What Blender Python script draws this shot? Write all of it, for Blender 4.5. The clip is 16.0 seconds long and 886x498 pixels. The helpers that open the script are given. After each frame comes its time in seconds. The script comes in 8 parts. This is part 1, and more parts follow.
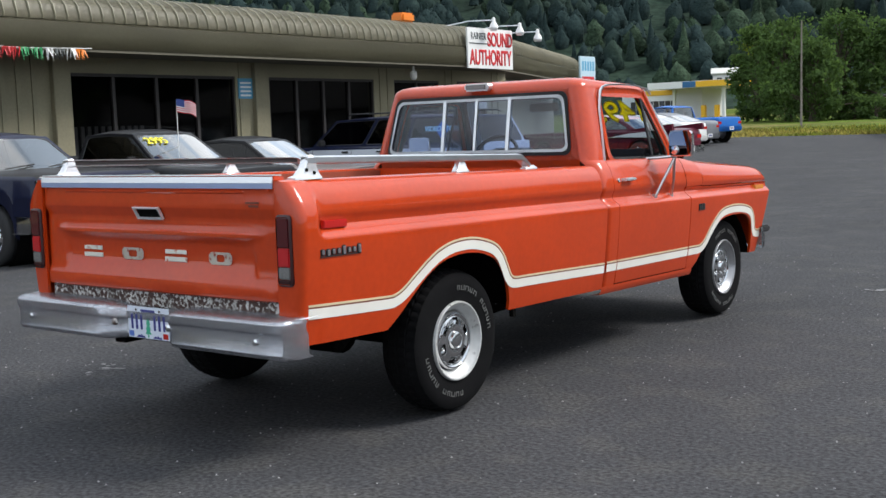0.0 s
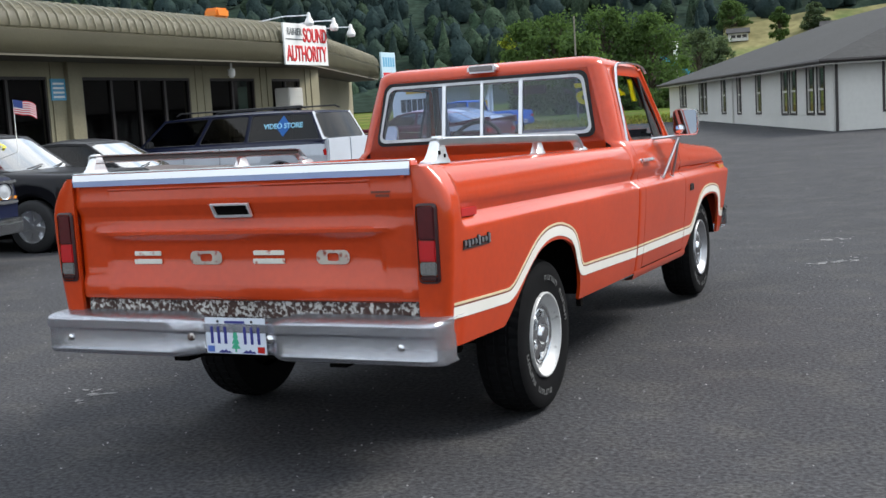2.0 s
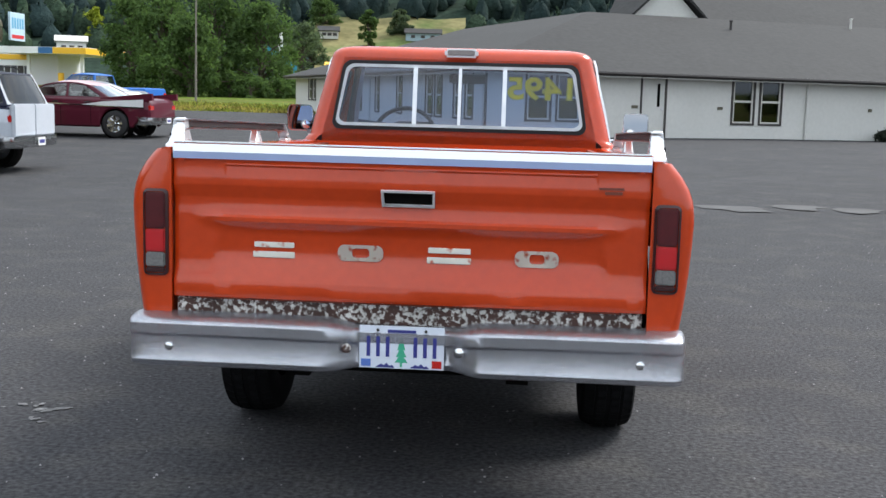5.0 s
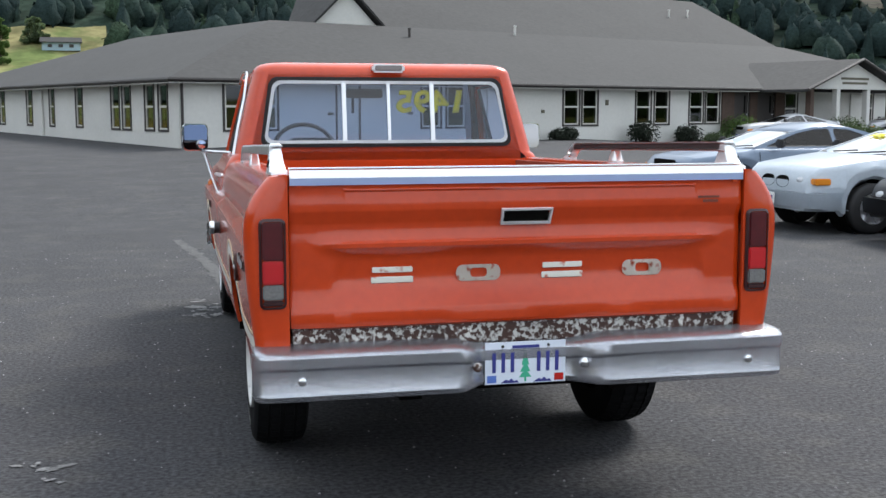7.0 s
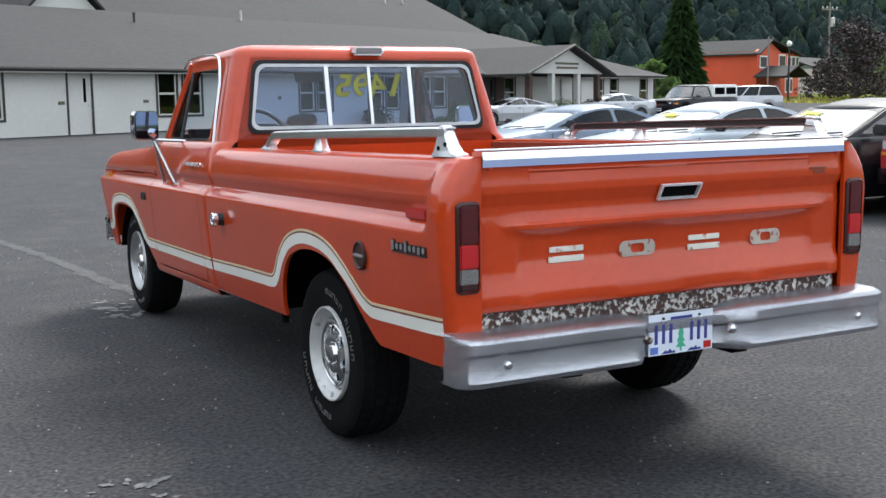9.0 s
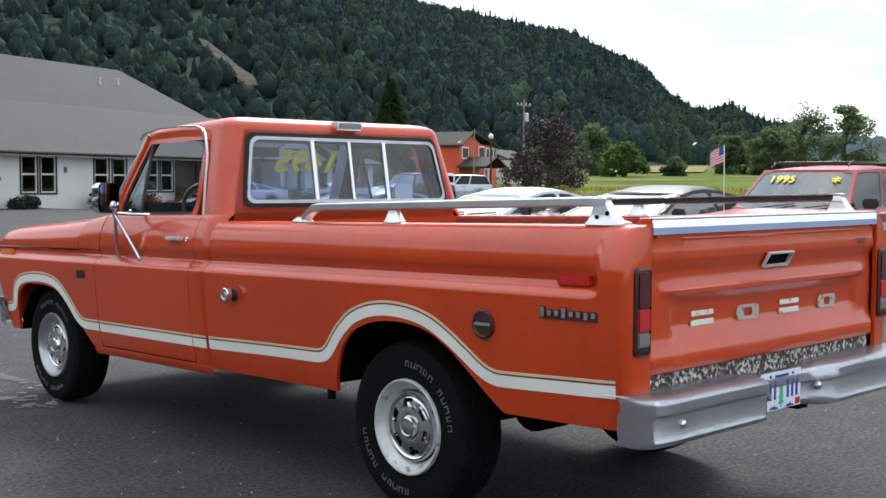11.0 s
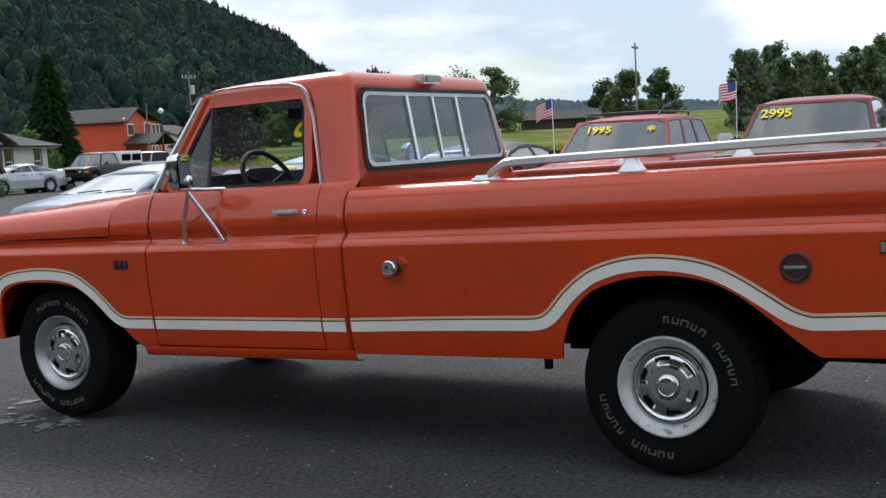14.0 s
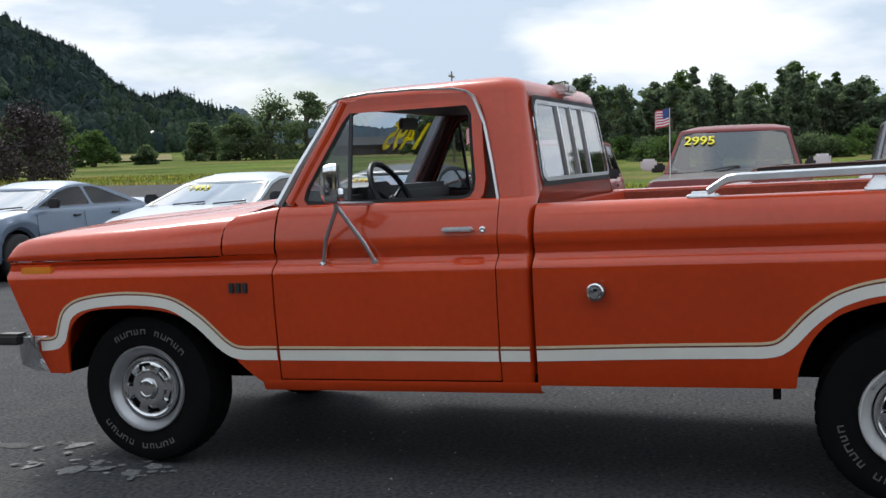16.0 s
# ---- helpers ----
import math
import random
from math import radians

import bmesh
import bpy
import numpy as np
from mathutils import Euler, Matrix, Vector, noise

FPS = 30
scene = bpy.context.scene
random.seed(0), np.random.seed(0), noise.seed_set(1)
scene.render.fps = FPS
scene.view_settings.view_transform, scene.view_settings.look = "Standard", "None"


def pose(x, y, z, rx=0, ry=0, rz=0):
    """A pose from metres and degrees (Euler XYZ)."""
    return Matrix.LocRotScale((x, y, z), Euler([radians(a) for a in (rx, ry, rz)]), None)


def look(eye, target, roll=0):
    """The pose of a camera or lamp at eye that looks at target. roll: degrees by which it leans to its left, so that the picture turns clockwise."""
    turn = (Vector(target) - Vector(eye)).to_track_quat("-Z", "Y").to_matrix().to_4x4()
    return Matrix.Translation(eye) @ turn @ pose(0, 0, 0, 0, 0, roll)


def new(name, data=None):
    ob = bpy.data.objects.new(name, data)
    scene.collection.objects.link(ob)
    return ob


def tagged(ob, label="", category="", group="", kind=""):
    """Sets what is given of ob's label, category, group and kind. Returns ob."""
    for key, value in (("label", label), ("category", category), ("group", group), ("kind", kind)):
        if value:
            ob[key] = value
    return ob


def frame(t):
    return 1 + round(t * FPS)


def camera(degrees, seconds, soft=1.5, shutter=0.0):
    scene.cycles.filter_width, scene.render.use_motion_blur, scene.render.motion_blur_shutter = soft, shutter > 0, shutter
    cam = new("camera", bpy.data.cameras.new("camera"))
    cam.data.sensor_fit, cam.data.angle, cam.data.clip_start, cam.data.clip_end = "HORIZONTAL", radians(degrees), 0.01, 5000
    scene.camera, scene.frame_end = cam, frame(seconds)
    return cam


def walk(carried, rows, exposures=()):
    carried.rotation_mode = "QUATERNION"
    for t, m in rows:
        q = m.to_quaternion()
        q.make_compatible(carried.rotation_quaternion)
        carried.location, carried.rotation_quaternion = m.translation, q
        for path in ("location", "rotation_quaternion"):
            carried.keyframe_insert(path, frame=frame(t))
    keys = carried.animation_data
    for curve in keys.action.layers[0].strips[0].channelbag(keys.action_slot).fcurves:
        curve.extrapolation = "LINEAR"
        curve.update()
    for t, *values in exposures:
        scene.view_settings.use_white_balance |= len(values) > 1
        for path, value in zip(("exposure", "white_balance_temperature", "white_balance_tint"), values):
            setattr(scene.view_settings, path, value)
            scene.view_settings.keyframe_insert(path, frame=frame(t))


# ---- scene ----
cam = camera(42.4, 16.0)
PATH = [
    (0, (4.374, -3.457, 1.464), (3.171, -1.873, 1.256), -1.9),
    (0.5, (4.003, -3.634, 1.438), (2.843, -2.018, 1.236), -1.3),
    (1, (3.624, -3.777, 1.441), (2.528, -2.114, 1.259), -1.6),
    (1.5, (3.211, -3.837, 1.452), (2.227, -2.107, 1.26), -0.8),
    (2, (2.819, -3.884, 1.441), (1.962, -2.091, 1.214), -3.5),
    (2.5, (2.406, -3.907, 1.431), (1.597, -2.089, 1.229), -1.7),
    (3, (1.997, -3.901, 1.454), (1.303, -2.039, 1.231), -1.1),
    (3.5, (1.598, -3.913, 1.465), (1.06, -2.003, 1.212), -3.0),
    (3.7, (1.45, -3.898, 1.462), (0.968, -1.975, 1.194), -2.7),
    (5.8, (-0.224, -3.996, 1.469), (-0.109, -2.015, 1.222), 0.1),
    (6, (-0.386, -4.003, 1.495), (-0.192, -2.029, 1.233), -1.0),
    (6.5, (-0.788, -3.954, 1.485), (-0.455, -2.001, 1.205), -0.6),
    (7, (-1.189, -3.871, 1.486), (-0.745, -1.935, 1.246), 0.0),
    (7.5, (-1.598, -3.761, 1.49), (-1.019, -1.862, 1.248), -1.8),
    (8, (-1.981, -3.605, 1.47), (-1.292, -1.743, 1.226), -1.5),
    (8.5, (-2.357, -3.458, 1.468), (-1.545, -1.642, 1.252), 0.2),
    (9, (-2.733, -3.286, 1.474), (-1.802, -1.536, 1.208), -0.7),
    (9.2, (-2.874, -3.2, 1.464), (-1.915, -1.459, 1.246), -0.6),
    (11.3, (-4.302, -2.236, 1.419), (-2.883, -0.835, 1.266), -0.8),
    (11.5, (-4.44, -2.127, 1.436), (-2.994, -0.757, 1.255), -1.6),
    (12, (-4.677, -1.807, 1.409), (-3.155, -0.517, 1.267), -2.1),
    (12.5, (-4.945, -1.446, 1.4), (-3.379, -0.208, 1.276), -1.2),
    (13, (-5.079, -1.096, 1.412), (-3.429, 0.022, 1.247), -0.9),
    (13.5, (-5.152, -0.67, 1.412), (-3.46, 0.385, 1.25), -0.4),
    (14, (-5.239, -0.254, 1.391), (-3.506, 0.727, 1.208), -3.0),
    (14.5, (-5.25, 0.164, 1.386), (-3.463, 1.051, 1.241), -1.9),
    (15, (-5.28, 0.592, 1.385), (-3.463, 1.415, 1.233), 0.1),
    (15.5, (-5.367, 1.012, 1.41), (-3.522, 1.763, 1.231), -1.4),
    (16, (-5.515, 1.448, 1.402), (-3.636, 2.116, 1.249), -1.9),
]
walk(cam, [(t, look(eye, target, roll)) for t, eye, target, roll in PATH],
     exposures=[(0, 0.12), (2.5, 0.38), (3.7, 0.48), (7, 0.50), (9.2, 0.58), (11.3, 0.46), (13.0, 0.16), (16, -0.06)])

# ---- light: bright broken overcast, the sun soft behind cloud ----
SUN_AZ, SUN_EL = radians(48), radians(45)      # from the +x side
world = bpy.data.worlds.new("sky")
scene.world = world
world.use_nodes = True
wn, wl = world.node_tree.nodes, world.node_tree.links
wn.clear()
w_out = wn.new("ShaderNodeOutputWorld")
w_bg = wn.new("ShaderNodeBackground")
w_sky = wn.new("ShaderNodeTexSky")
w_sky.sky_type, w_sky.sun_disc = "NISHITA", False
w_sky.sun_elevation, w_sky.sun_rotation = SUN_EL, SUN_AZ
w_sky.dust_density = 0.2
w_co = wn.new("ShaderNodeTexCoord")
w_map = wn.new("ShaderNodeMapping")
w_map.inputs["Scale"].default_value = (1.0, 1.0, 3.2)
w_noise = wn.new("ShaderNodeTexNoise")
w_noise.inputs["Scale"].default_value = 3.1
w_noise.inputs["Detail"].default_value = 7
w_noise.inputs["Roughness"].default_value = 0.55
w_ramp = wn.new("ShaderNodeValToRGB")
w_ramp.color_ramp.elements[0].position, w_ramp.color_ramp.elements[0].color = 0.28, (0, 0, 0, 1)
w_ramp.color_ramp.elements[1].position, w_ramp.color_ramp.elements[1].color = 0.42, (1, 1, 1, 1)
w_cn = wn.new("ShaderNodeTexNoise")
w_cn.inputs["Scale"].default_value = 5.0
w_cn.inputs["Detail"].default_value = 6
w_cr = wn.new("ShaderNodeValToRGB")
w_cr.color_ramp.elements[0].position, w_cr.color_ramp.elements[0].color = 0.42, (8.2, 9.8, 11.8, 1)
w_cr.color_ramp.elements[1].position, w_cr.color_ramp.elements[1].color = 0.58, (13.2, 13.8, 14.5, 1)
w_mix = wn.new("ShaderNodeMix")
w_mix.data_type = "RGBA"
wl.new(w_co.outputs["Generated"], w_map.inputs["Vector"])
wl.new(w_map.outputs[0], w_noise.inputs["Vector"])
wl.new(w_map.outputs[0], w_cn.inputs["Vector"])
wl.new(w_noise.outputs["Fac"], w_ramp.inputs["Fac"])
wl.new(w_cn.outputs["Fac"], w_cr.inputs["Fac"])
wl.new(w_ramp.outputs["Color"], w_mix.inputs["Factor"])
wl.new(w_sky.outputs["Color"], w_mix.inputs[6])
wl.new(w_cr.outputs["Color"], w_mix.inputs[7])
w_xyz = wn.new("ShaderNodeSeparateXYZ")             # an overcast sky is brighter overhead than at the horizon
w_up = wn.new("ShaderNodeMapRange")
w_up.inputs["To Min"].default_value, w_up.inputs["To Max"].default_value = 0.96, 1.30
w_mul = wn.new("ShaderNodeMix")
w_mul.data_type, w_mul.blend_type = "RGBA", "MULTIPLY"
w_mul.inputs["Factor"].default_value = 1
wl.new(w_co.outputs["Generated"], w_xyz.inputs[0])
wl.new(w_xyz.outputs["Z"], w_up.inputs["Value"])
wl.new(w_mix.outputs[2], w_mul.inputs[6])
wl.new(w_up.outputs[0], w_mul.inputs[7])
wl.new(w_mul.outputs[2], w_bg.inputs["Color"])
w_bg.inputs["Strength"].default_value = 0.080
wl.new(w_bg.outputs[0], w_out.inputs["Surface"])

sun = new("sun", bpy.data.lights.new("sun", "SUN"))
sun.data.energy, sun.data.angle, sun.data.color = 3.2, radians(20), (1.0, 0.975, 0.94)
sun.matrix_world = look((math.sin(SUN_AZ) * math.cos(SUN_EL) * 60, math.cos(SUN_AZ) * math.cos(SUN_EL) * 60, math.sin(SUN_EL) * 60), (0, 0, 0))

# ---- materials ----


def mat(name, color, rough=0.6, metal=0.0, var=0.0, var_scale=6.0, fine=0.0, fine_scale=80.0, bump=0.0, bump_scale=60.0, coat=0.0, rnd=0.0, spec=0.5, tint=None, island=0.0):
    """A surface with colour variation at two scales, grain relief, optional clear coat and piece-to-piece variation."""
    m = bpy.data.materials.new(name)
    m.use_nodes = True
    n, l = m.node_tree.nodes, m.node_tree.links
    b = n["Principled BSDF"]
    b.inputs["Roughness"].default_value, b.inputs["Metallic"].default_value = rough, metal
    b.inputs["Coat Weight"].default_value, b.inputs["Coat Roughness"].default_value = coat, 0.06
    b.inputs["Specular IOR Level"].default_value = spec
    b.inputs["Base Color"].default_value = (*color, 1)
    co = n.new("ShaderNodeTexCoord")
    last = None

    def mixin(fac_out, dark, light):
        nonlocal last
        ramp = n.new("ShaderNodeMapRange")
        ramp.inputs["From Min"].default_value, ramp.inputs["From Max"].default_value = 0.3, 0.7
        ramp.inputs["To Min"].default_value, ramp.inputs["To Max"].default_value = dark, light
        l.new(fac_out, ramp.inputs["Value"])
        mul = n.new("ShaderNodeMix")
        mul.data_type, mul.blend_type = "RGBA", "MULTIPLY"
        mul.inputs["Factor"].default_value = 1
        if last is None:
            mul.inputs[6].default_value = (*color, 1)
        else:
            l.new(last, mul.inputs[6])
        l.new(ramp.outputs[0], mul.inputs[7])
        last = mul.outputs[2]

    if tint is not None:
        tn = n.new("ShaderNodeTexNoise")
        tn.inputs["Scale"].default_value, tn.inputs["Detail"].default_value = tint[1], 6
        l.new(co.outputs["Object"], tn.inputs["Vector"])
        tr = n.new("ShaderNodeMapRange")
        tr.inputs["From Min"].default_value, tr.inputs["From Max"].default_value = tint[2], tint[2] + 0.12
        l.new(tn.outputs["Fac"], tr.inputs["Value"])
        tm = n.new("ShaderNodeMix")
        tm.data_type = "RGBA"
        tm.inputs[6].default_value, tm.inputs[7].default_value = (*color, 1), (*tint[0], 1)
        l.new(tr.outputs[0], tm.inputs["Factor"])
        last = tm.outputs[2]
    if var:
        a = n.new("ShaderNodeTexNoise")
        a.inputs["Scale"].default_value, a.inputs["Detail"].default_value = var_scale, 5
        l.new(co.outputs["Object"], a.inputs["Vector"])
        mixin(a.outputs["Fac"], 1 - var, 1 + var)
    if fine:
        a = n.new("ShaderNodeTexNoise")
        a.inputs["Scale"].default_value, a.inputs["Detail"].default_value = fine_scale, 3
        l.new(co.outputs["Object"], a.inputs["Vector"])
        mixin(a.outputs["Fac"], 1 - fine, 1 + fine)
    if rnd:
        oi = n.new("ShaderNodeObjectInfo")
        mixin(oi.outputs["Random"], 1 - rnd, 1 + rnd)
    if island:
        ge = n.new("ShaderNodeNewGeometry")
        mixin(ge.outputs["Random Per Island"], 1 - island, 1 + island)
    if last is not None:
        l.new(last, b.inputs["Base Color"])
    if bump:
        a = n.new("ShaderNodeTexNoise")
        a.inputs["Scale"].default_value, a.inputs["Detail"].default_value = bump_scale, 4
        l.new(co.outputs["Object"], a.inputs["Vector"])
        bp = n.new("ShaderNodeBump")
        bp.inputs["Strength"].default_value, bp.inputs["Distance"].default_value = bump, 0.01
        l.new(a.outputs["Fac"], bp.inputs["Height"])
        l.new(bp.outputs[0], b.inputs["Normal"])
    return m


def leaf_mat(name, color, through_light=0.4, **k):
    """Foliage: a part of the light passes through each leaf."""
    m = mat(name, color, **k)
    n, l = m.node_tree.nodes, m.node_tree.links
    b = n["Principled BSDF"]
    tr = n.new("ShaderNodeBsdfTranslucent")
    tint = n.new("ShaderNodeMix")
    tint.data_type, tint.blend_type = "RGBA", "MULTIPLY"
    tint.inputs["Factor"].default_value = 1
    tint.inputs[7].default_value = (1.25, 1.3, 0.85, 1)
    l.new(b.inputs["Base Color"].links[0].from_socket, tint.inputs[6])
    l.new(tint.outputs[2], tr.inputs["Color"])
    mx = n.new("ShaderNodeMixShader")
    mx.inputs[0].default_value = through_light
    l.new(b.outputs[0], mx.inputs[1])
    l.new(tr.outputs[0], mx.inputs[2])
    l.new(mx.outputs[0], n["Material Output"].inputs["Surface"])
    return m


def glass_mat(name, tint, gloss=1.0):
    """A thin pane: see-through with a tint, with sky gloss by Fresnel."""
    m = bpy.data.materials.new(name)
    m.use_nodes = True
    n, l = m.node_tree.nodes, m.node_tree.links
    n.clear()
    out = n.new("ShaderNodeOutputMaterial")
    tr = n.new("ShaderNodeBsdfTransparent")
    tr.inputs["Color"].default_value = (*tint, 1)
    gl = n.new("ShaderNodeBsdfGlossy")
    gl.inputs["Roughness"].default_value = 0.03
    fr = n.new("ShaderNodeLayerWeight")
    fr.inputs["Blend"].default_value = 0.5
    pw = n.new("ShaderNodeMath")
    pw.operation = "POWER"
    pw.inputs[1].default_value = 4.0
    ad = n.new("ShaderNodeMath")
    ad.operation = "ADD"
    ad.inputs[1].default_value = 0.05
    mu = n.new("ShaderNodeMath")
    mu.operation, mu.use_clamp = "MULTIPLY", True
    mu.inputs[1].default_value = gloss
    mx = n.new("ShaderNodeMixShader")
    l.new(fr.outputs["Facing"], pw.inputs[0])
    l.new(pw.outputs[0], ad.inputs[0])
    l.new(ad.outputs[0], mu.inputs[0])
    l.new(mu.outputs[0], mx.inputs[0])
    l.new(tr.outputs[0], mx.inputs[1])
    l.new(gl.outputs[0], mx.inputs[2])
    l.new(mx.outputs[0], out.inputs["Surface"])
    return m


M_PAINT = mat("orange_paint", (0.51, 0.044, 0.003), 0.42, spec=0.16, coat=0.84, var=0.08, var_scale=1.7, fine=0.05, fine_scale=30, bump=0.03, bump_scale=5)
M_PAINT.node_tree.nodes["Principled BSDF"].inputs["Coat Roughness"].default_value = 0.11
M_PAINT.node_tree.nodes["Principled BSDF"].inputs["Coat IOR"].default_value = 1.57
M_BEDIN = mat("bed_inner", (0.24, 0.045, 0.02), 0.7, var=0.3, var_scale=5, fine=0.2)
M_WHITE = mat("stripe_white", (0.82, 0.80, 0.73), 0.4, coat=0.3, var=0.06, var_scale=4)
M_CREAM = mat("stripe_cream", (0.66, 0.56, 0.36), 0.45, var=0.08)
M_BROWN = mat("stripe_brown", (0.16, 0.03, 0.012), 0.5)
M_FUELCAP = mat("dark_cap", (0.045, 0.014, 0.010), 0.5, var=0.2, var_scale=30)
M_CHROME = mat("chrome", (0.78, 0.79, 0.80), 0.10, 1.0, fine=0.05, fine_scale=20)
M_ALU = mat("brushed_aluminium", (0.70, 0.71, 0.73), 0.28, 1.0, var=0.08, var_scale=8)
M_BUMPER = mat("worn_bumper_chrome", (0.74, 0.75, 0.79), 0.27, 0.85, var=0.07, var_scale=3, fine=0.04, fine_scale=70, bump=0.02, bump_scale=5)
M_RUST = mat("flaking_sill", (0.52, 0.51, 0.48), 0.75, tint=((0.050, 0.022, 0.016), 60, 0.40), var=0.35, var_scale=9, bump=0.3, bump_scale=40)
# near-black for gaps; shade in recesses, wells and underside is put into it
M_DARK = mat("gap_and_shade_black", (0.005, 0.0048, 0.0045), 0.95, spec=0.05, fine=0.2)
M_BLACKPL = mat("black_trim", (0.022, 0.022, 0.023), 0.5, fine=0.15)
M_RUBBER = mat("tyre_rubber", (0.006, 0.006, 0.0065), 0.85, spec=0.10, var=0.15, var_scale=12, fine=0.15, fine_scale=90)
M_TYREWHITE = mat("tyre_letter_white", (0.12, 0.12, 0.117), 0.7, var=0.2, var_scale=30)
M_RIMWHITE = mat("white_rim_paint", (0.58, 0.58, 0.57), 0.4, 0.25, var=0.10, var_scale=14, tint=((0.10, 0.095, 0.09), 22, 0.62))
M_FOOT = mat("bright_cast_metal", (0.80, 0.81, 0.82), 0.25, 0.6, fine=0.06)
M_RIMGREY = mat("silver_rim_paint", (0.42, 0.42, 0.43), 0.35, 0.7, var=0.1, var_scale=14)
M_CAP = mat("polished_cap", (0.72, 0.73, 0.74), 0.14, 1.0, var=0.06)
M_LAMPRIM = mat("dark_red_rim", (0.035, 0.005, 0.006), 0.4)
M_RED = mat("red_lens", (0.075, 0.004, 0.007), 0.2, coat=0.8, var=0.1, var_scale=40)
M_REDLIT = mat("bright_red_lens", (0.50, 0.015, 0.012), 0.25, coat=0.6)
M_STOP = mat("stop_lens_red", (0.48, 0.010, 0.014), 0.25, coat=0.6)
M_CLEAR = mat("clear_lens", (0.17, 0.165, 0.16), 0.25, coat=0.8, fine=0.2, fine_scale=120)
M_AMBER = mat("amber_lens", (0.70, 0.24, 0.02), 0.25, coat=0.8)
M_BLUE = mat("blue_reflective_strip", (0.10, 0.19, 0.55), 0.4, var=0.12, var_scale=7)
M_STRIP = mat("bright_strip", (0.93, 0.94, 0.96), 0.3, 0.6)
# blue sky mirrored in the bright strip, put into the colour
M_BAND = mat("bright_strip_sky_reflection", (0.53, 0.65, 0.97), 0.3, 0.6, var=0.06, var_scale=4)
M_INTER = mat("red_cab_trim", (0.034, 0.008, 0.008), 0.65, var=0.15, fine=0.2)
M_SEAT = mat("dark_red_vinyl", (0.06, 0.014, 0.012), 0.6, var=0.2)
M_GLASS = glass_mat("window_glass", (0.74, 0.81, 0.87), 1.3)
# the blue sky reflected in the rear panes is put into their tint
M_REARGLASS = glass_mat("rear_glass_sky_blue", (0.45, 0.55, 0.80), 1.5)
M_TINT = glass_mat("tinted_glass", (0.34, 0.38, 0.40), 1.6)
M_DTINT = glass_mat("dark_glass", (0.12, 0.125, 0.135), 1.4)
M_SHOPGLASS = glass_mat("dark_shop_glass", (0.22, 0.22, 0.23), 0.35)
M_YELLOW = mat("yellow_window_paint", (0.85, 0.75, 0.03), 0.6)
M_LETTER = mat("worn_letter_white", (0.72, 0.70, 0.62), 0.5, tint=((0.45, 0.07, 0.02), 30, 0.56), var=0.1)
M_PLATE = mat("plate_face", (0.70, 0.75, 0.84), 0.4, var=0.06, var_scale=20)
M_PLATEBLUE = mat("plate_blue", (0.03, 0.035, 0.22), 0.5)
M_PLATEGRN = mat("plate_green", (0.05, 0.40, 0.24), 0.5)
M_MIRROR = mat("mirror_silver", (0.36, 0.37, 0.39), 0.02, 1.0)

# ---- mesh helpers ----


def link_mesh(name, bm, material, sharp=35):
    me = bpy.data.meshes.new(name)
    bmesh.ops.recalc_face_normals(bm, faces=bm.faces)
    bm.to_mesh(me)
    bm.free()
    for x in material if isinstance(material, (list, tuple)) else [material]:
        me.materials.append(x)
    if sharp is not None:
        me.shade_smooth()
        me.set_sharp_from_angle(angle=radians(sharp))
    return new(name, me)


def part(name, bm, material, parent, label="", sharp=35):
    ob = link_mesh(name, bm, material, sharp)
    ob.parent = parent
    if label:
        tagged(ob, label)
    return ob


def thing(name, label, category, m=None, group="", kind=""):
    ob = new(name)
    ob.empty_display_size = 0.2
    if m is not None:
        ob.matrix_world = m
    return tagged(ob, label, category, group, kind)


def solid(name, bm, material, label, category, group="", kind="", sharp=35):
    return tagged(link_mesh(name, bm, material, sharp), label, category, group, kind)


def box(bm, x0, x1, y0, y1, z0, z1, bevel=0.0, m=None, idx=0):
    vs = [bm.verts.new((x, y, z)) for z in (z0, z1) for x, y in ((x0, y0), (x1, y0), (x1, y1), (x0, y1))]
    fs = [bm.faces.new([vs[i] for i in q]) for q in ((3, 2, 1, 0), (4, 5, 6, 7), (0, 1, 5, 4), (1, 2, 6, 5), (2, 3, 7, 6), (3, 0, 4, 7))]
    for f in fs:
        f.material_index = idx
    if bevel:
        es = {e for f in fs for e in f.edges}
        r = bmesh.ops.bevel(bm, geom=list(es), offset=bevel, segments=2, affect="EDGES")
        vs = list({v for f in r["faces"] for v in f.verts} | {v for v in vs if v.is_valid})
    if m is not None:
        bmesh.ops.transform(bm, matrix=m, verts=vs)
    return vs


def boxed(*a, **k):
    bm = bmesh.new()
    box(bm, *a, **k)
    return bm


def grid(bm, rows, closed=False, idx=0):
    """Faces between rows of points (all of one length)."""
    vr = [[bm.verts.new(p) for p in r] for r in rows]
    n = len(rows[0])
    for a, b in zip(vr, vr[1:]):
        for i in range(n if closed else n - 1):
            j = (i + 1) % n
            f = bm.faces.new((a[i], a[j], b[j], b[i]))
            f.material_index = idx
    return vr


def ring(bm, outer, inner, idx=0):
    a, b = [bm.verts.new(p) for p in outer], [bm.verts.new(p) for p in inner]
    for i in range(len(a)):
        j = (i + 1) % len(a)
        bm.faces.new((a[i], a[j], b[j], b[i])).material_index = idx


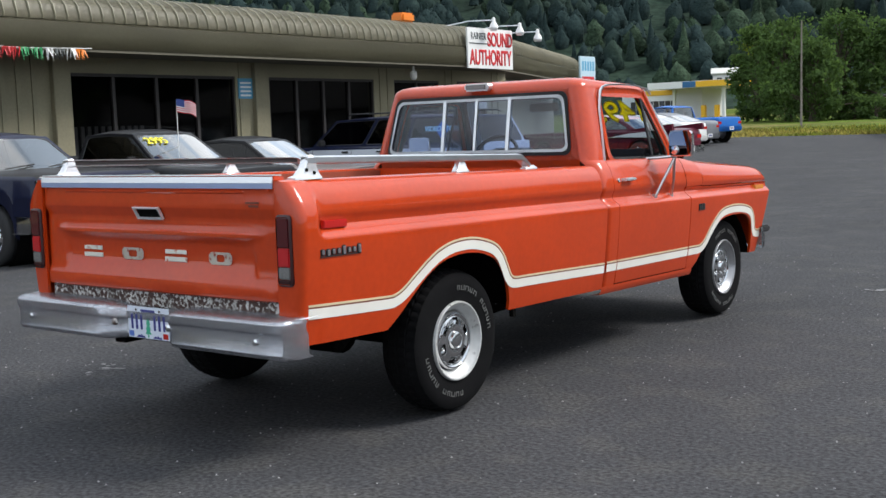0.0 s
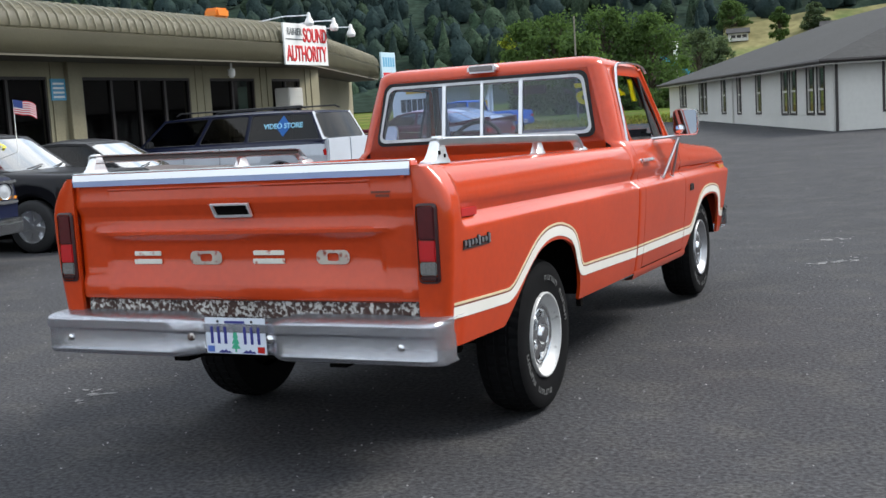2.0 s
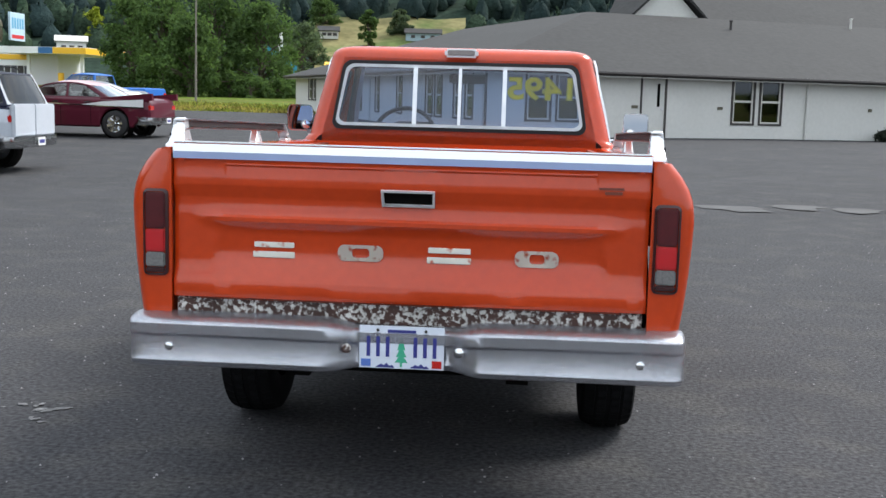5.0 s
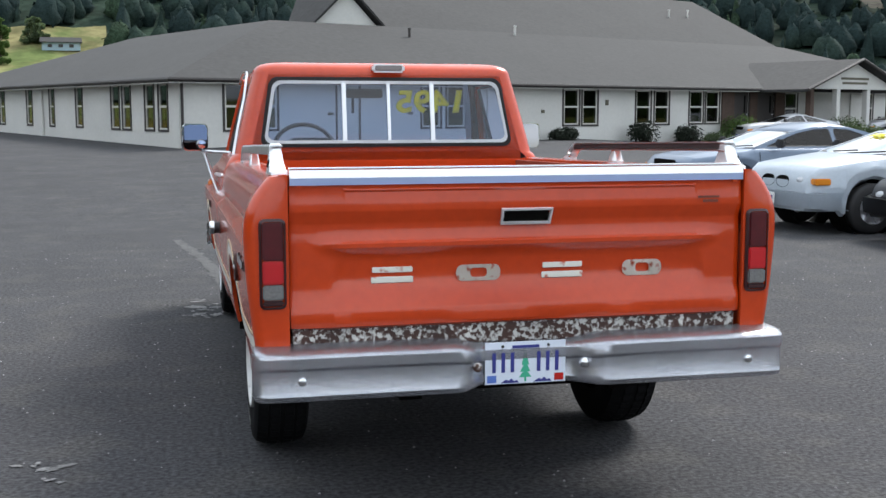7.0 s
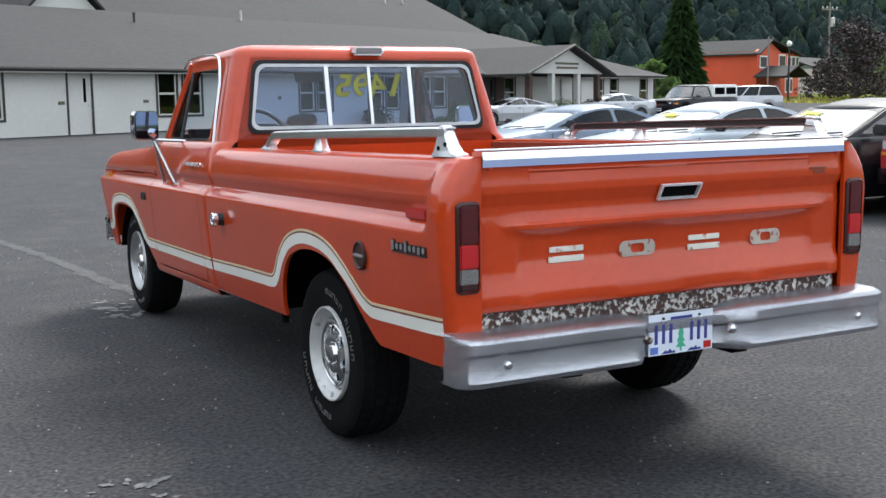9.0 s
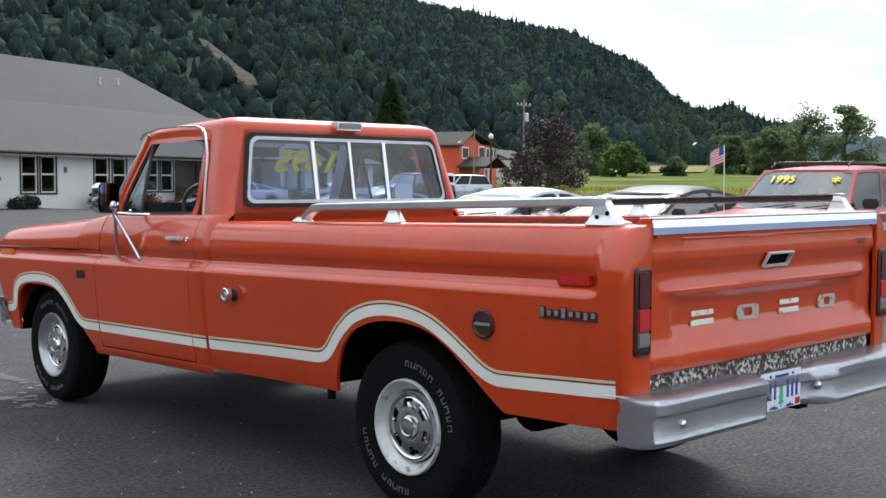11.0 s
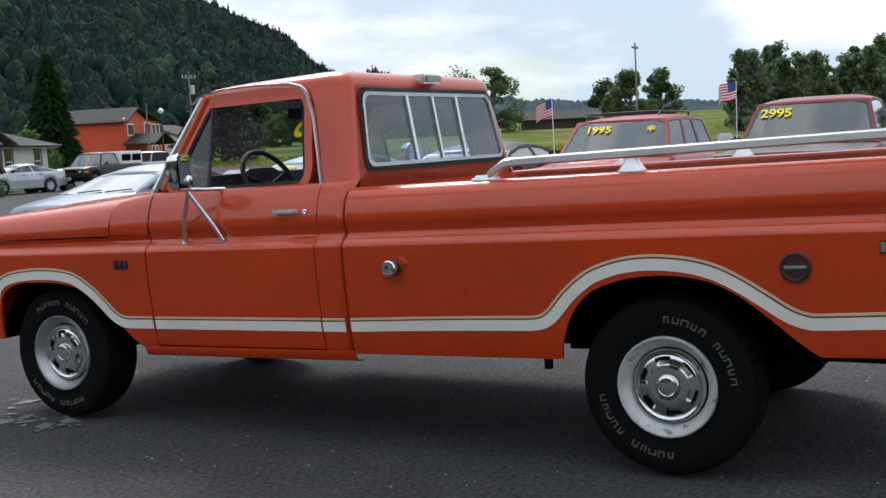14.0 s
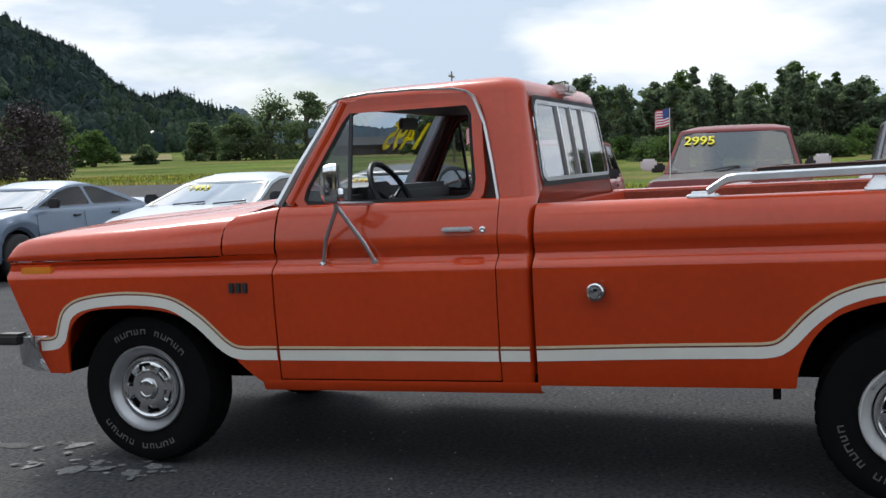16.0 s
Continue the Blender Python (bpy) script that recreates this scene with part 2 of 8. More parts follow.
def lathe(bm, prof, n=32, axis="x", at=(0, 0, 0), idx=0, caps=True):
    """Turn a profile of (along axis, radius) round the axis."""
    rows = []
    for h, r in prof:
        row = []
        for i in range(n):
            a = 2 * math.pi * i / n
            c, s = r * math.cos(a), r * math.sin(a)
            p = {"x": (h, c, s), "y": (c, h, s), "z": (c, s, h)}[axis]
            row.append((p[0] + at[0], p[1] + at[1], p[2] + at[2]))
        rows.append(row)
    vr = grid(bm, rows, closed=True, idx=idx)
    for row, (h, r) in ((vr[0], prof[0]), (vr[-1], prof[-1])):
        if caps and r > 1e-4:
            bm.faces.new(row).material_index = idx
    return vr


def tube(bm, pts, r, n=10, cap=True, idx=0):
    """A round bar along points; r a number or one radius a point."""
    rs = r if isinstance(r, (list, tuple)) else [r] * len(pts)
    pts = [Vector(p) for p in pts]
    rows = []
    side = None
    for i, p in enumerate(pts):
        d = (pts[min(i + 1, len(pts) - 1)] - pts[max(i - 1, 0)]).normalized()
        if side is None:
            side = d.orthogonal().normalized()
        side = (side - d * side.dot(d)).normalized()
        up = d.cross(side)
        rows.append([p + (side * math.cos(a) + up * math.sin(a)) * rs[i] for a in (2 * math.pi * k / n for k in range(n))])
    vr = grid(bm, rows, closed=True, idx=idx)
    if cap:
        bm.faces.new(vr[0]).material_index = idx
        bm.faces.new(vr[-1]).material_index = idx


def prism(bm, poly, a, b, axis="x", idx=0):
    """A polygon of 2D points pushed from a to b along an axis."""
    def p3(u, v, h):
        return {"x": (h, u, v), "y": (u, h, v), "z": (u, v, h)}[axis]
    va, vb = [bm.verts.new(p3(u, v, a)) for u, v in poly], [bm.verts.new(p3(u, v, b)) for u, v in poly]
    bm.faces.new(va).material_index = idx
    bm.faces.new(vb).material_index = idx
    n = len(poly)
    for i in range(n):
        j = (i + 1) % n
        bm.faces.new((va[i], va[j], vb[j], vb[i])).material_index = idx


def lerp_curve(pts, t):
    """The second value at t by straight lines through (first, second) points."""
    if t <= pts[0][0]:
        return pts[0][1]
    for (a, va), (b, vb) in zip(pts, pts[1:]):
        if t <= b:
            return va + (vb - va) * (t - a) / (b - a) if b > a else vb
    return pts[-1][1]


def rounded(x0, x1, z0, z1, r, n=5):
    """Points round a rectangle with rounded corners, from the lower left."""
    out = []
    for cx, cz, a0 in ((x1 - r, z0 + r, -90), (x1 - r, z1 - r, 0), (x0 + r, z1 - r, 90), (x0 + r, z0 + r, 180)):
        for k in range(n + 1):
            a = radians(a0 + 90 * k / n)
            out.append((cx + r * math.cos(a), cz + r * math.sin(a)))
    return out


def text_part(name, body, size, material, parent, m, depth=0.002, label="", align="CENTER", bold=0.0):
    cu = bpy.data.curves.new(name, "FONT")
    cu.body, cu.size, cu.extrude, cu.align_x, cu.align_y, cu.offset = body, size, depth, align, "CENTER", 0.0
    cu.bevel_depth, cu.bevel_resolution = bold, 0
    tmp = bpy.data.objects.new(name, cu)
    me = bpy.data.meshes.new_from_object(tmp)
    bpy.data.objects.remove(tmp)
    me.materials.clear()
    me.materials.append(material)
    ob = new(name, me)
    ob.parent = parent
    ob.matrix_local = m
    if label:
        tagged(ob, label)
    return ob

# ---- ground: one sheet, asphalt lot with grass beyond ----
def ground_z(x, y):
    z = 0.0182 * min(max(y - 12.5, 0.0), 19.5) + 0.01415 * max(0.0, min(y, 150) - 32)
    k = min(1.0, max(0.0, (x - 12.0) / 9.0)) * min(1.0, max(0.0, (72.0 - x) / 20.0))   # the lot stays low towards the east
    z *= 1 - 0.80 * k * k * (3 - 2 * k)
    if x > 90:
        z += 0.022 * (min(x, 420) - 90)
    if y > 150:
        z += 0.02 * (min(y, 420) - 150)
    return z


def is_grass(x, y):
    return (y > 50 and x < -8) or (x > 29 and y < 24) or (x > 64) or y > 86 or x < -60


M_ASPHALT = mat("asphalt", (0.051, 0.051, 0.054), 0.93, var=0.10, var_scale=0.7, fine=0.50, fine_scale=42, bump=0.6, bump_scale=70, spec=0.15, tint=((0.061, 0.060, 0.060), 2.6, 0.50))
M_PATCH = mat("pale_scuff", (0.165, 0.165, 0.165), 0.9, var=0.4, var_scale=9, fine=0.4, fine_scale=60)
M_SEAM = mat("pale_worn_joint", (0.050, 0.050, 0.050), 0.9, var=0.4, var_scale=9, fine=0.4, fine_scale=60)
M_DARKPATCH = mat("dark_seal_patch", (0.050, 0.049, 0.050), 0.8, var=0.25, var_scale=2, fine=0.35, fine_scale=40)
M_CHIP = mat("stone_chip", (0.20, 0.195, 0.195), 0.9, island=0.5)
M_GRASS = mat("grass", (0.085, 0.118, 0.022), 0.95, spec=0.03, var=0.35, var_scale=0.08, fine=0.35, fine_scale=1.5, tint=((0.14, 0.125, 0.045), 0.05, 0.47))
M_BLADE = leaf_mat("grass_blades", (0.15, 0.17, 0.035), 0.4, rough=0.9, spec=0.03, island=0.4, tint=((0.30, 0.24, 0.08), 0.12, 0.46))
M_WALL = mat("white_siding", (0.60, 0.595, 0.56), 0.7, var=0.05, var_scale=0.5, fine=0.03, fine_scale=8)
M_TRIM = mat("dark_window_trim", (0.035, 0.03, 0.028), 0.6)
M_SASH = mat("pale_sash", (0.55, 0.54, 0.50), 0.5)
M_ROOF = mat("grey_shingle", (0.025, 0.0246, 0.0243), 0.92, var=0.10, var_scale=0.35, fine=0.22, fine_scale=5, bump=0.3, bump_scale=12)
M_BRICK = mat("brown_brick", (0.075, 0.048, 0.036), 0.85, var=0.2, var_scale=1.2, fine=0.3, fine_scale=14)
M_TAN = mat("olive_tan_boards", (0.25, 0.225, 0.145), 0.75, var=0.12, var_scale=0.7, fine=0.06, fine_scale=20)
M_OLIVE = mat("olive_metal_fascia", (0.115, 0.105, 0.062), 0.55, var=0.10, var_scale=0.6, fine=0.05, fine_scale=15)
M_RIBBED = mat("khaki_ribbed_metal", (0.225, 0.205, 0.14), 0.5, var=0.14, var_scale=0.8, fine=0.08, fine_scale=9)
M_RIB = mat("khaki_rib", (0.20, 0.18, 0.115), 0.5, rnd=0.12)
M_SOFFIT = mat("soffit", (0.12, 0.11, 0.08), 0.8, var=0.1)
# dimness of the rooms behind the windows, put into one dark colour
M_ROOM = mat("room_painted_dim", (0.035, 0.034, 0.036), 0.9, var=0.3, var_scale=0.6)
M_SIGNW = mat("sign_white", (0.80, 0.80, 0.78), 0.5, var=0.04)
M_SIGNP = mat("sign_pale_blue", (0.50, 0.66, 0.74), 0.5, var=0.05)
M_SIGNR = mat("sign_red", (0.60, 0.025, 0.03), 0.5)
M_SIGNK = mat("sign_dark", (0.05, 0.06, 0.06), 0.5)
M_SIGNB = mat("sign_blue", (0.10, 0.36, 0.55), 0.5)
M_ORANGE = mat("orange_plastic", (0.80, 0.22, 0.02), 0.5)
M_GREEN = mat("green_film", (0.02, 0.28, 0.09), 0.5)
M_WOOD = mat("grey_pole_wood", (0.20, 0.18, 0.155), 0.9, var=0.15, var_scale=2)
M_GSWHITE = mat("station_white", (0.75, 0.76, 0.77), 0.5, var=0.04)
M_GSYELLOW = mat("station_yellow", (0.80, 0.45, 0.02), 0.5)
M_GSBLUE = mat("station_blue", (0.02, 0.12, 0.30), 0.5)
M_REDWALL = mat("orange_red_siding", (0.62, 0.085, 0.030), 0.65, var=0.08, var_scale=0.6)
M_BARK = mat("bark", (0.075, 0.06, 0.045), 0.95, var=0.25, var_scale=3)
M_LEAF = leaf_mat("leaves_mid", (0.074, 0.120, 0.044), 0.5, rough=0.9, island=0.24, spec=0.06)
M_LEAFD = leaf_mat("leaves_dark", (0.090, 0.122, 0.075), 0.55, rough=0.9, island=0.22, spec=0.12)
# leaves of the distant wood, paler and bluer with haze put into the colour
M_WOODS = leaf_mat("leaves_dark_haze_painted", (0.112, 0.145, 0.105), 0.55, rough=0.9, island=0.25, spec=0.1)
M_LEAFY = leaf_mat("leaves_yellow_green", (0.26, 0.30, 0.035), 0.35, rough=0.8, island=0.35, spec=0.2)
M_SHRUB = mat("shrub_leaves", (0.020, 0.026, 0.018), 0.8, island=0.3, spec=0.15)
M_LEAFP = mat("leaves_purple", (0.030, 0.018, 0.018), 0.7, island=0.45)
M_NEEDLE = leaf_mat("conifer_needles", (0.030, 0.060, 0.020), 0.3, rough=0.85, island=0.4, spec=0.15)
# bluish base: haze over the hill trees is painted into their green
M_FOREST = mat("hill_forest_haze_blue", (0.021, 0.035, 0.034), 0.95, island=0.10, tint=((0.027, 0.043, 0.034), 0.035, 0.52), var=0.22, var_scale=0.012, fine=0.24, fine_scale=1.1, bump=0.6, bump_scale=1.3, spec=0.05)
M_FOREST2 = mat("hill_brush", (0.034, 0.054, 0.034), 0.95, island=0.16, tint=((0.032, 0.055, 0.034), 0.035, 0.52), var=0.22, var_scale=0.012, fine=0.40, fine_scale=1.1, bump=0.9, bump_scale=1.3, spec=0.05)
for m_ in (M_FOREST, M_FOREST2):
    m_.node_tree.nodes["Bump"].inputs["Distance"].default_value = 1.2
for m_ in (M_FOREST, M_FOREST2):
    m_.node_tree.nodes["Bump"].inputs["Distance"].default_value = 0.7
M_PALEBLUE = mat("pale_blue_siding", (0.28, 0.38, 0.44), 0.6, var=0.1)
M_MEADOW = mat("dry_meadow", (0.20, 0.18, 0.085), 0.95, var=0.25, var_scale=0.05, fine=0.2, fine_scale=0.4, tint=((0.11, 0.14, 0.05), 0.04, 0.52), spec=0.05)
M_SLIP = mat("bare_earth", (0.050, 0.046, 0.036), 0.95, var=0.35, var_scale=0.06, fine=0.3, fine_scale=0.5, spec=0.05)
M_HILL = mat("hill_floor", (0.020, 0.034, 0.024), 0.95, var=0.4, var_scale=0.03, fine=0.4, fine_scale=0.4, spec=0.05)
# distance haze on the far ridge is put into this blue
M_FARHILL = mat("far_hill_haze_blue", (0.026, 0.048, 0.062), 0.95, var=0.3, var_scale=0.008, fine=0.35, fine_scale=0.05, spec=0.05)

bm = bmesh.new()
ax = [-3000, -900, -300, -120, -60, -40, -30, -20, -14, -8, -4, 0, 4, 8, 14, 20, 29, 36, 45, 55, 64, 90, 140, 220, 420, 900, 3000]
ay = [-3000, -900, -300, -200, -70, -40, -20, -10, -4, 0, 5, 12.5, 16, 24, 32, 42, 50, 60, 72, 86, 110, 150, 260, 420, 900, 3000]
vr = grid(bm, [[(x, y, ground_z(x, y)) for x in ax] for y in ay])
for f in bm.faces:
    c = f.calc_center_median()
    f.material_index = 1 if is_grass(c.x, c.y) else 0
solid("ground", bm, [M_ASPHALT, M_GRASS], "worn grey asphalt lot with grass fields beyond", "ground", kind="structure")

rnd = random.Random(7)


def blob(bm, cx, cy, r, z, squash=1.0, turn=0.0, n=14):
    pts = []
    for k in range(n):
        a = 2 * math.pi * k / n
        rr = r * rnd.uniform(0.55, 1.15)
        u, v = rr * math.cos(a), rr * math.sin(a) * squash
        pts.append(bm.verts.new((cx + u * math.cos(turn) - v * math.sin(turn), cy + u * math.sin(turn) + v * math.cos(turn), z)))
    bm.faces.new(pts)


# pale scuffs and dark sealed patches lie on the asphalt
for pts, m_, nm, lab in (
        (((-1.10, 4.92, 0.10), (-0.97, 4.88, 0.07), (-1.08, 4.60, 0.09), (-0.96, 4.56, 0.06), (-1.04, 4.78, 0.07), (-1.08, 5.16, 0.06), (-0.69, 5.20, 0.08)), M_PATCH, "scuff_mark", "pale scuffed paint patches on asphalt"),
        (((-1.70, 1.03, 0.06), (-1.78, 1.00, 0.04)), M_PATCH, "scuff_mark", "small pale scuff on asphalt"),
        (((1.40, 8.0, 0.09), (1.53, 8.05, 0.06), (1.55, 6.32, 0.10), (1.68, 6.42, 0.09), (1.80, 6.50, 0.06)), M_PATCH, "scuff_mark", "pale scuffed streak on asphalt"),
        (((3.4, 13.0, 0.8), (4.4, 13.4, 0.7), (5.2, 13.2, 0.6)), M_DARKPATCH, "seal_patch", "dark sealed asphalt patch")):
    bm = bmesh.new()
    if m_ is M_PATCH:
        pts = list(pts) + [(x + rnd.gauss(0, 0.08), y + rnd.gauss(0, 0.10), rnd.uniform(0.012, 0.035)) for x, y, r in pts for _ in range(5)]
    for k, (x, y, r) in enumerate(pts):
        blob(bm, x, y, r, ground_z(x, y) + 0.004 + 0.0002 * k, rnd.uniform(0.45, 0.8), rnd.uniform(0, 3))
    solid(nm, bm, m_, lab, "ground mark", kind="structure", sharp=None)
# the worn joint between two lays of asphalt, a ragged ribbon
bm = bmesh.new()
rows = []
for k in range(70):
    y = 5.45 + 4.2 * k / 69
    x = lerp_curve([(5.4, -0.74), (6.3, -0.84), (7.3, -0.93), (8.4, -1.06), (9.7, -1.26)], y)
    w_ = 0.012 + 0.035 * abs(math.sin(k * 0.37)) + rnd.uniform(0, 0.04)
    rows.append([(x - w_ - rnd.uniform(0, 0.04), y, ground_z(x, y) + 0.003), (x, y, ground_z(x, y) + 0.0036), (x + w_ * 0.6 + rnd.uniform(0, 0.03), y, ground_z(x, y) + 0.003)])
grid(bm, rows)
solid("worn_joint", bm, M_SEAM, "pale worn joint across the asphalt", "ground mark", kind="structure", sharp=None)
# loose stone chips on the lot
bm = bmesh.new()
for k in range(5200):
    x, y = rnd.uniform(-7.5, 7.5), rnd.uniform(-6, 9)
    r = rnd.uniform(0.003, 0.0085)
    z = ground_z(x, y)
    a = rnd.uniform(0, 6)
    vs = [bm.verts.new((x + r * math.cos(a + i * 2.1), y + r * math.sin(a + i * 2.1), z)) for i in range(3)]
    top = bm.verts.new((x, y, z + r * 0.8))
    for i in range(3):
        bm.faces.new((vs[i], vs[(i + 1) % 3], top))
solid("stone_chips", bm, M_CHIP, "pale stone chips scattered on asphalt", "gravel", kind="stuff", sharp=None)
# rough grass at the lot's edges
bm = bmesh.new()
for k in range(16000):
    if k % 3 == 0:
        x, y = rnd.uniform(-36, -9), 50 + 16 * rnd.random() ** 1.5
    elif k % 3 == 1:
        x, y = 29 + 16 * rnd.random() ** 1.5, rnd.uniform(-14, 24)
    else:
        x, y = 64 + 30 * rnd.random() ** 1.5, rnd.uniform(22, 70)
    z, h, a = ground_z(x, y), rnd.uniform(0.10, 0.32) * (1 if k % 3 else 0.7), rnd.uniform(0, 3.14)
    w_ = rnd.uniform(0.03, 0.09)
    lean = rnd.uniform(-0.15, 0.15)
    vs = [bm.verts.new(p) for p in ((x - w_ * math.cos(a), y - w_ * math.sin(a), z), (x + w_ * math.cos(a), y + w_ * math.sin(a), z), (x + lean, y + lean * 0.6, z + h))]
    bm.faces.new(vs)
solid("tall_grass", bm, M_BLADE, "tall dry green grass along the lot edge", "grass", kind="stuff", sharp=None)


# ---- white office building, long, with hipped grey roof ----
def frame_of(cx, cy, ux, uy, z=0.0):
    """A frame with its first axis along (ux, uy)."""
    n = math.hypot(ux, uy)
    ux, uy = ux / n, uy / n
    return Matrix(((ux, -uy, 0, cx), (uy, ux, 0, cy), (0, 0, 1, z), (0, 0, 0, 1)))


def wall_run(bm, length, z0, z1, holes, thick, at=0.0, start=0.0):
    """A wall along x from start with its outer face at y=at; holes are (x0, x1, zlo, zhi)."""
    x = start
    for a, b_, lo, hi in sorted(holes):
        if a > x:
            box(bm, x, a, at, at + thick, z0, z1)
        if lo > z0:
            box(bm, a, b_, at, at + thick, z0, lo)
        if hi < z1:
            box(bm, a, b_, at, at + thick, hi, z1)
        x = b_
    if x < start + length:
        box(bm, x, start + length, at, at + thick, z0, z1)
    bmesh.ops.remove_doubles(bm, verts=bm.verts[:], dist=0.0005)


def sash_window(parent, m, w, h, label="dark-trimmed sash window with pale frame"):
    """A two-light sash window; m puts its lower left at the origin, facing -y."""
    fr = bmesh.new()
    for a in ((-0.07, 0, 0, h), (w, w + 0.07, 0, h), (-0.07, w + 0.07, -0.07, 0), (-0.07, w + 0.07, h, h + 0.07)):
        box(fr, a[0], a[1], -0.03, 0.06, a[2], a[3])
    win_ = part("window", fr, M_TRIM, parent, label)
    win_.matrix_local = m
    sb = bmesh.new()
    for a in ((0, 0.06, 0, h), (w - 0.06, w, 0, h), (0.06, w - 0.06, 0, 0.05), (0.06, w - 0.06, h - 0.05, h), (0.06, w - 0.06, h * 0.48, h * 0.53)):
        box(sb, a[0], a[1], 0.0, 0.045, a[2], a[3])
    part("window_frame", sb, M_SASH, win_)
    for z0, z1 in ((0.05, h * 0.48), (h * 0.53, h - 0.05)):
        g = bmesh.new()
        g.faces.new([g.verts.new(p) for p in ((0.06, 0.03, z0), (w - 0.06, 0.03, z0), (w - 0.06, 0.03, z1), (0.06, 0.03, z1))])
        part("pane", g, M_DTINT, win_)
    return win_


office = thing("office_building", "long low white office building with grey hipped shingle roof", "building", frame_of(-1.2, 31.9, 0.913, 0.408, 0.36))
front_holes = [(1.52, 2.30, 0.55, 1.98), (2.58, 3.36, 0.55, 1.98), (5.62, 6.48, 0.03, 2.0), (9.1, 9.9, 0.57, 2.02), (10.2, 11.0, 0.57, 2.02), (15.85, 16.65, 0.60, 1.96), (16.85, 17.65, 0.60, 1.96), (19.85, 20.70, 0.60, 1.96), (20.95, 21.8, 0.60, 1.96), (23.1, 23.95, 0.62, 1.96), (24.15, 25.0, 0.62, 1.96), (26.0, 27.0, 0.05, 1.98), (27.6, 28.8, 0.05, 1.98), (29.6, 30.5, 0.5, 1.95), (35.9, 36.6, 0.55, 1.96), (38.2, 39.0, 0.55, 1.96), (39.8, 40.6, 0.55, 1.96), (43.2, 44.0, 0.55, 1.96)]
bm = bmesh.new()
wall_run(bm, 44.8, -0.4, 2.2, front_holes, 0.2)
part("front_wall", bm, M_WALL, office)
side_holes = [(0.62, 1.26, 0.55, 1.96), (1.68, 2.34, 0.55, 1.96), (3.58, 4.25, 0.55, 1.97), (4.57, 5.25, 0.55, 1.97), (8.1, 8.72, 0.58, 2.0), (11.15, 11.65, 0.58, 2.0), (13.8, 14.45, 0.6, 2.02), (17.5, 18.15, 0.6, 2.02), (18.4, 19.05, 0.6, 2.02), (22.3, 22.95, 0.95, 1.95), (23.15, 23.8, 0.95, 1.95)]
bm = bmesh.new()
wall_run(bm, 26.9, -0.4, 2.2, [(26.9 - b_, 26.9 - a, lo, hi) for a, b_, lo, hi in side_holes], 0.2)
ob = part("side_wall", bm, M_WALL, office)
SIDE_M = Matrix.Translation((0, 27.1, 0)) @ Matrix.Rotation(radians(-90), 4, "Z")
ob.matrix_local = SIDE_M
bm = bmesh.new()
box(bm, 0.2, 44.8, 26.9, 27.1, -0.4, 2.2)
box(bm, 44.6, 44.8, 0.2, 26.9, -0.4, 2.2)
part("rear_wall", bm, M_WALL, office)
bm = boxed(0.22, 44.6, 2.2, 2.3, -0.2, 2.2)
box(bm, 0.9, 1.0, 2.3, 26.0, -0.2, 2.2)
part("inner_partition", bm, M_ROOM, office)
for a, b_, lo, hi in front_holes:
    if lo > 0.3:
        sash_window(office, Matrix.Translation((a, 0.0, lo)), b_ - a, hi - lo)
for a, b_, lo, hi in side_holes:
    sash_window(office, SIDE_M @ Matrix.Translation((26.9 - b_, 0, lo)), b_ - a, hi - lo)
# doors
for a, b_, m_, lab in ((5.62, 6.48, M_WALL, "white steel door with narrow pane"), (26.0, 27.0, M_TRIM, "dark entrance door"), (27.6, 28.8, M_TRIM, "dark entrance door")):
    bm = bmesh.new()
    for q in ((a - 0.06, a, 0.0, 2.03), (b_, b_ + 0.06, 0.0, 2.03), (a - 0.06, b_ + 0.06, 2.0, 2.07)):
        box(bm, q[0], q[1], -0.03, 0.08, q[2], q[3])
    d = part("door", bm, M_TRIM, office, lab)
    part("door_leaf", boxed(a, b_, 0.03, 0.08, 0.03, 2.0), m_, d)
    part("door_pane", boxed(b_ - 0.28, b_ - 0.18, 0.02, 0.032, 1.05, 1.8), M_DARK, d)
    part("door_handle", boxed(b_ - 0.12, b_ - 0.05, -0.02, 0.03, 0.95, 1.0), M_ALU, d)
# small fittings on the front wall
for x, z, w_, h in ((5.25, 0.98, 0.22, 0.10), (8.5, 1.0, 0.2, 0.1), (14.7, 1.05, 0.15, 0.12), (18.1, 1.35, 0.16, 0.22)):
    part("wall_vent", boxed(x, x + w_, -0.03, 0.01, z, z + h), M_SOFFIT, office, "small grey wall fitting")
for x in (0.03, 12.0, 34.6):
    bm = bmesh.new()
    tube(bm, [(x + 0.06, -0.06, -0.1), (x + 0.06, -0.06, 2.15)], 0.045, 8)
    part("downspout", bm, M_TRIM if x < 1 else M_WALL, office)
bm = bmesh.new()
tube(bm, [(-0.06, 12.6, -0.1), (-0.06, 12.6, 2.15)], 0.045, 8)
part("downspout", bm, M_WALL, office)
# roof: L of two hipped ranges, thick edge with dark gutter
E, T, EV, RZ = 0.55, 7.0, 2.12, 4.60


def slab(bm, pts, t=0.12):
    """A roof plane with thickness."""
    top = [bm.verts.new(p) for p in pts]
    low = [bm.verts.new((p[0], p[1], p[2] - t)) for p in pts]
    bm.faces.new(top)
    bm.faces.new(low)
    for i in range(len(pts)):
        j = (i + 1) % len(pts)
        bm.faces.new((top[i], top[j], low[j], low[i]))


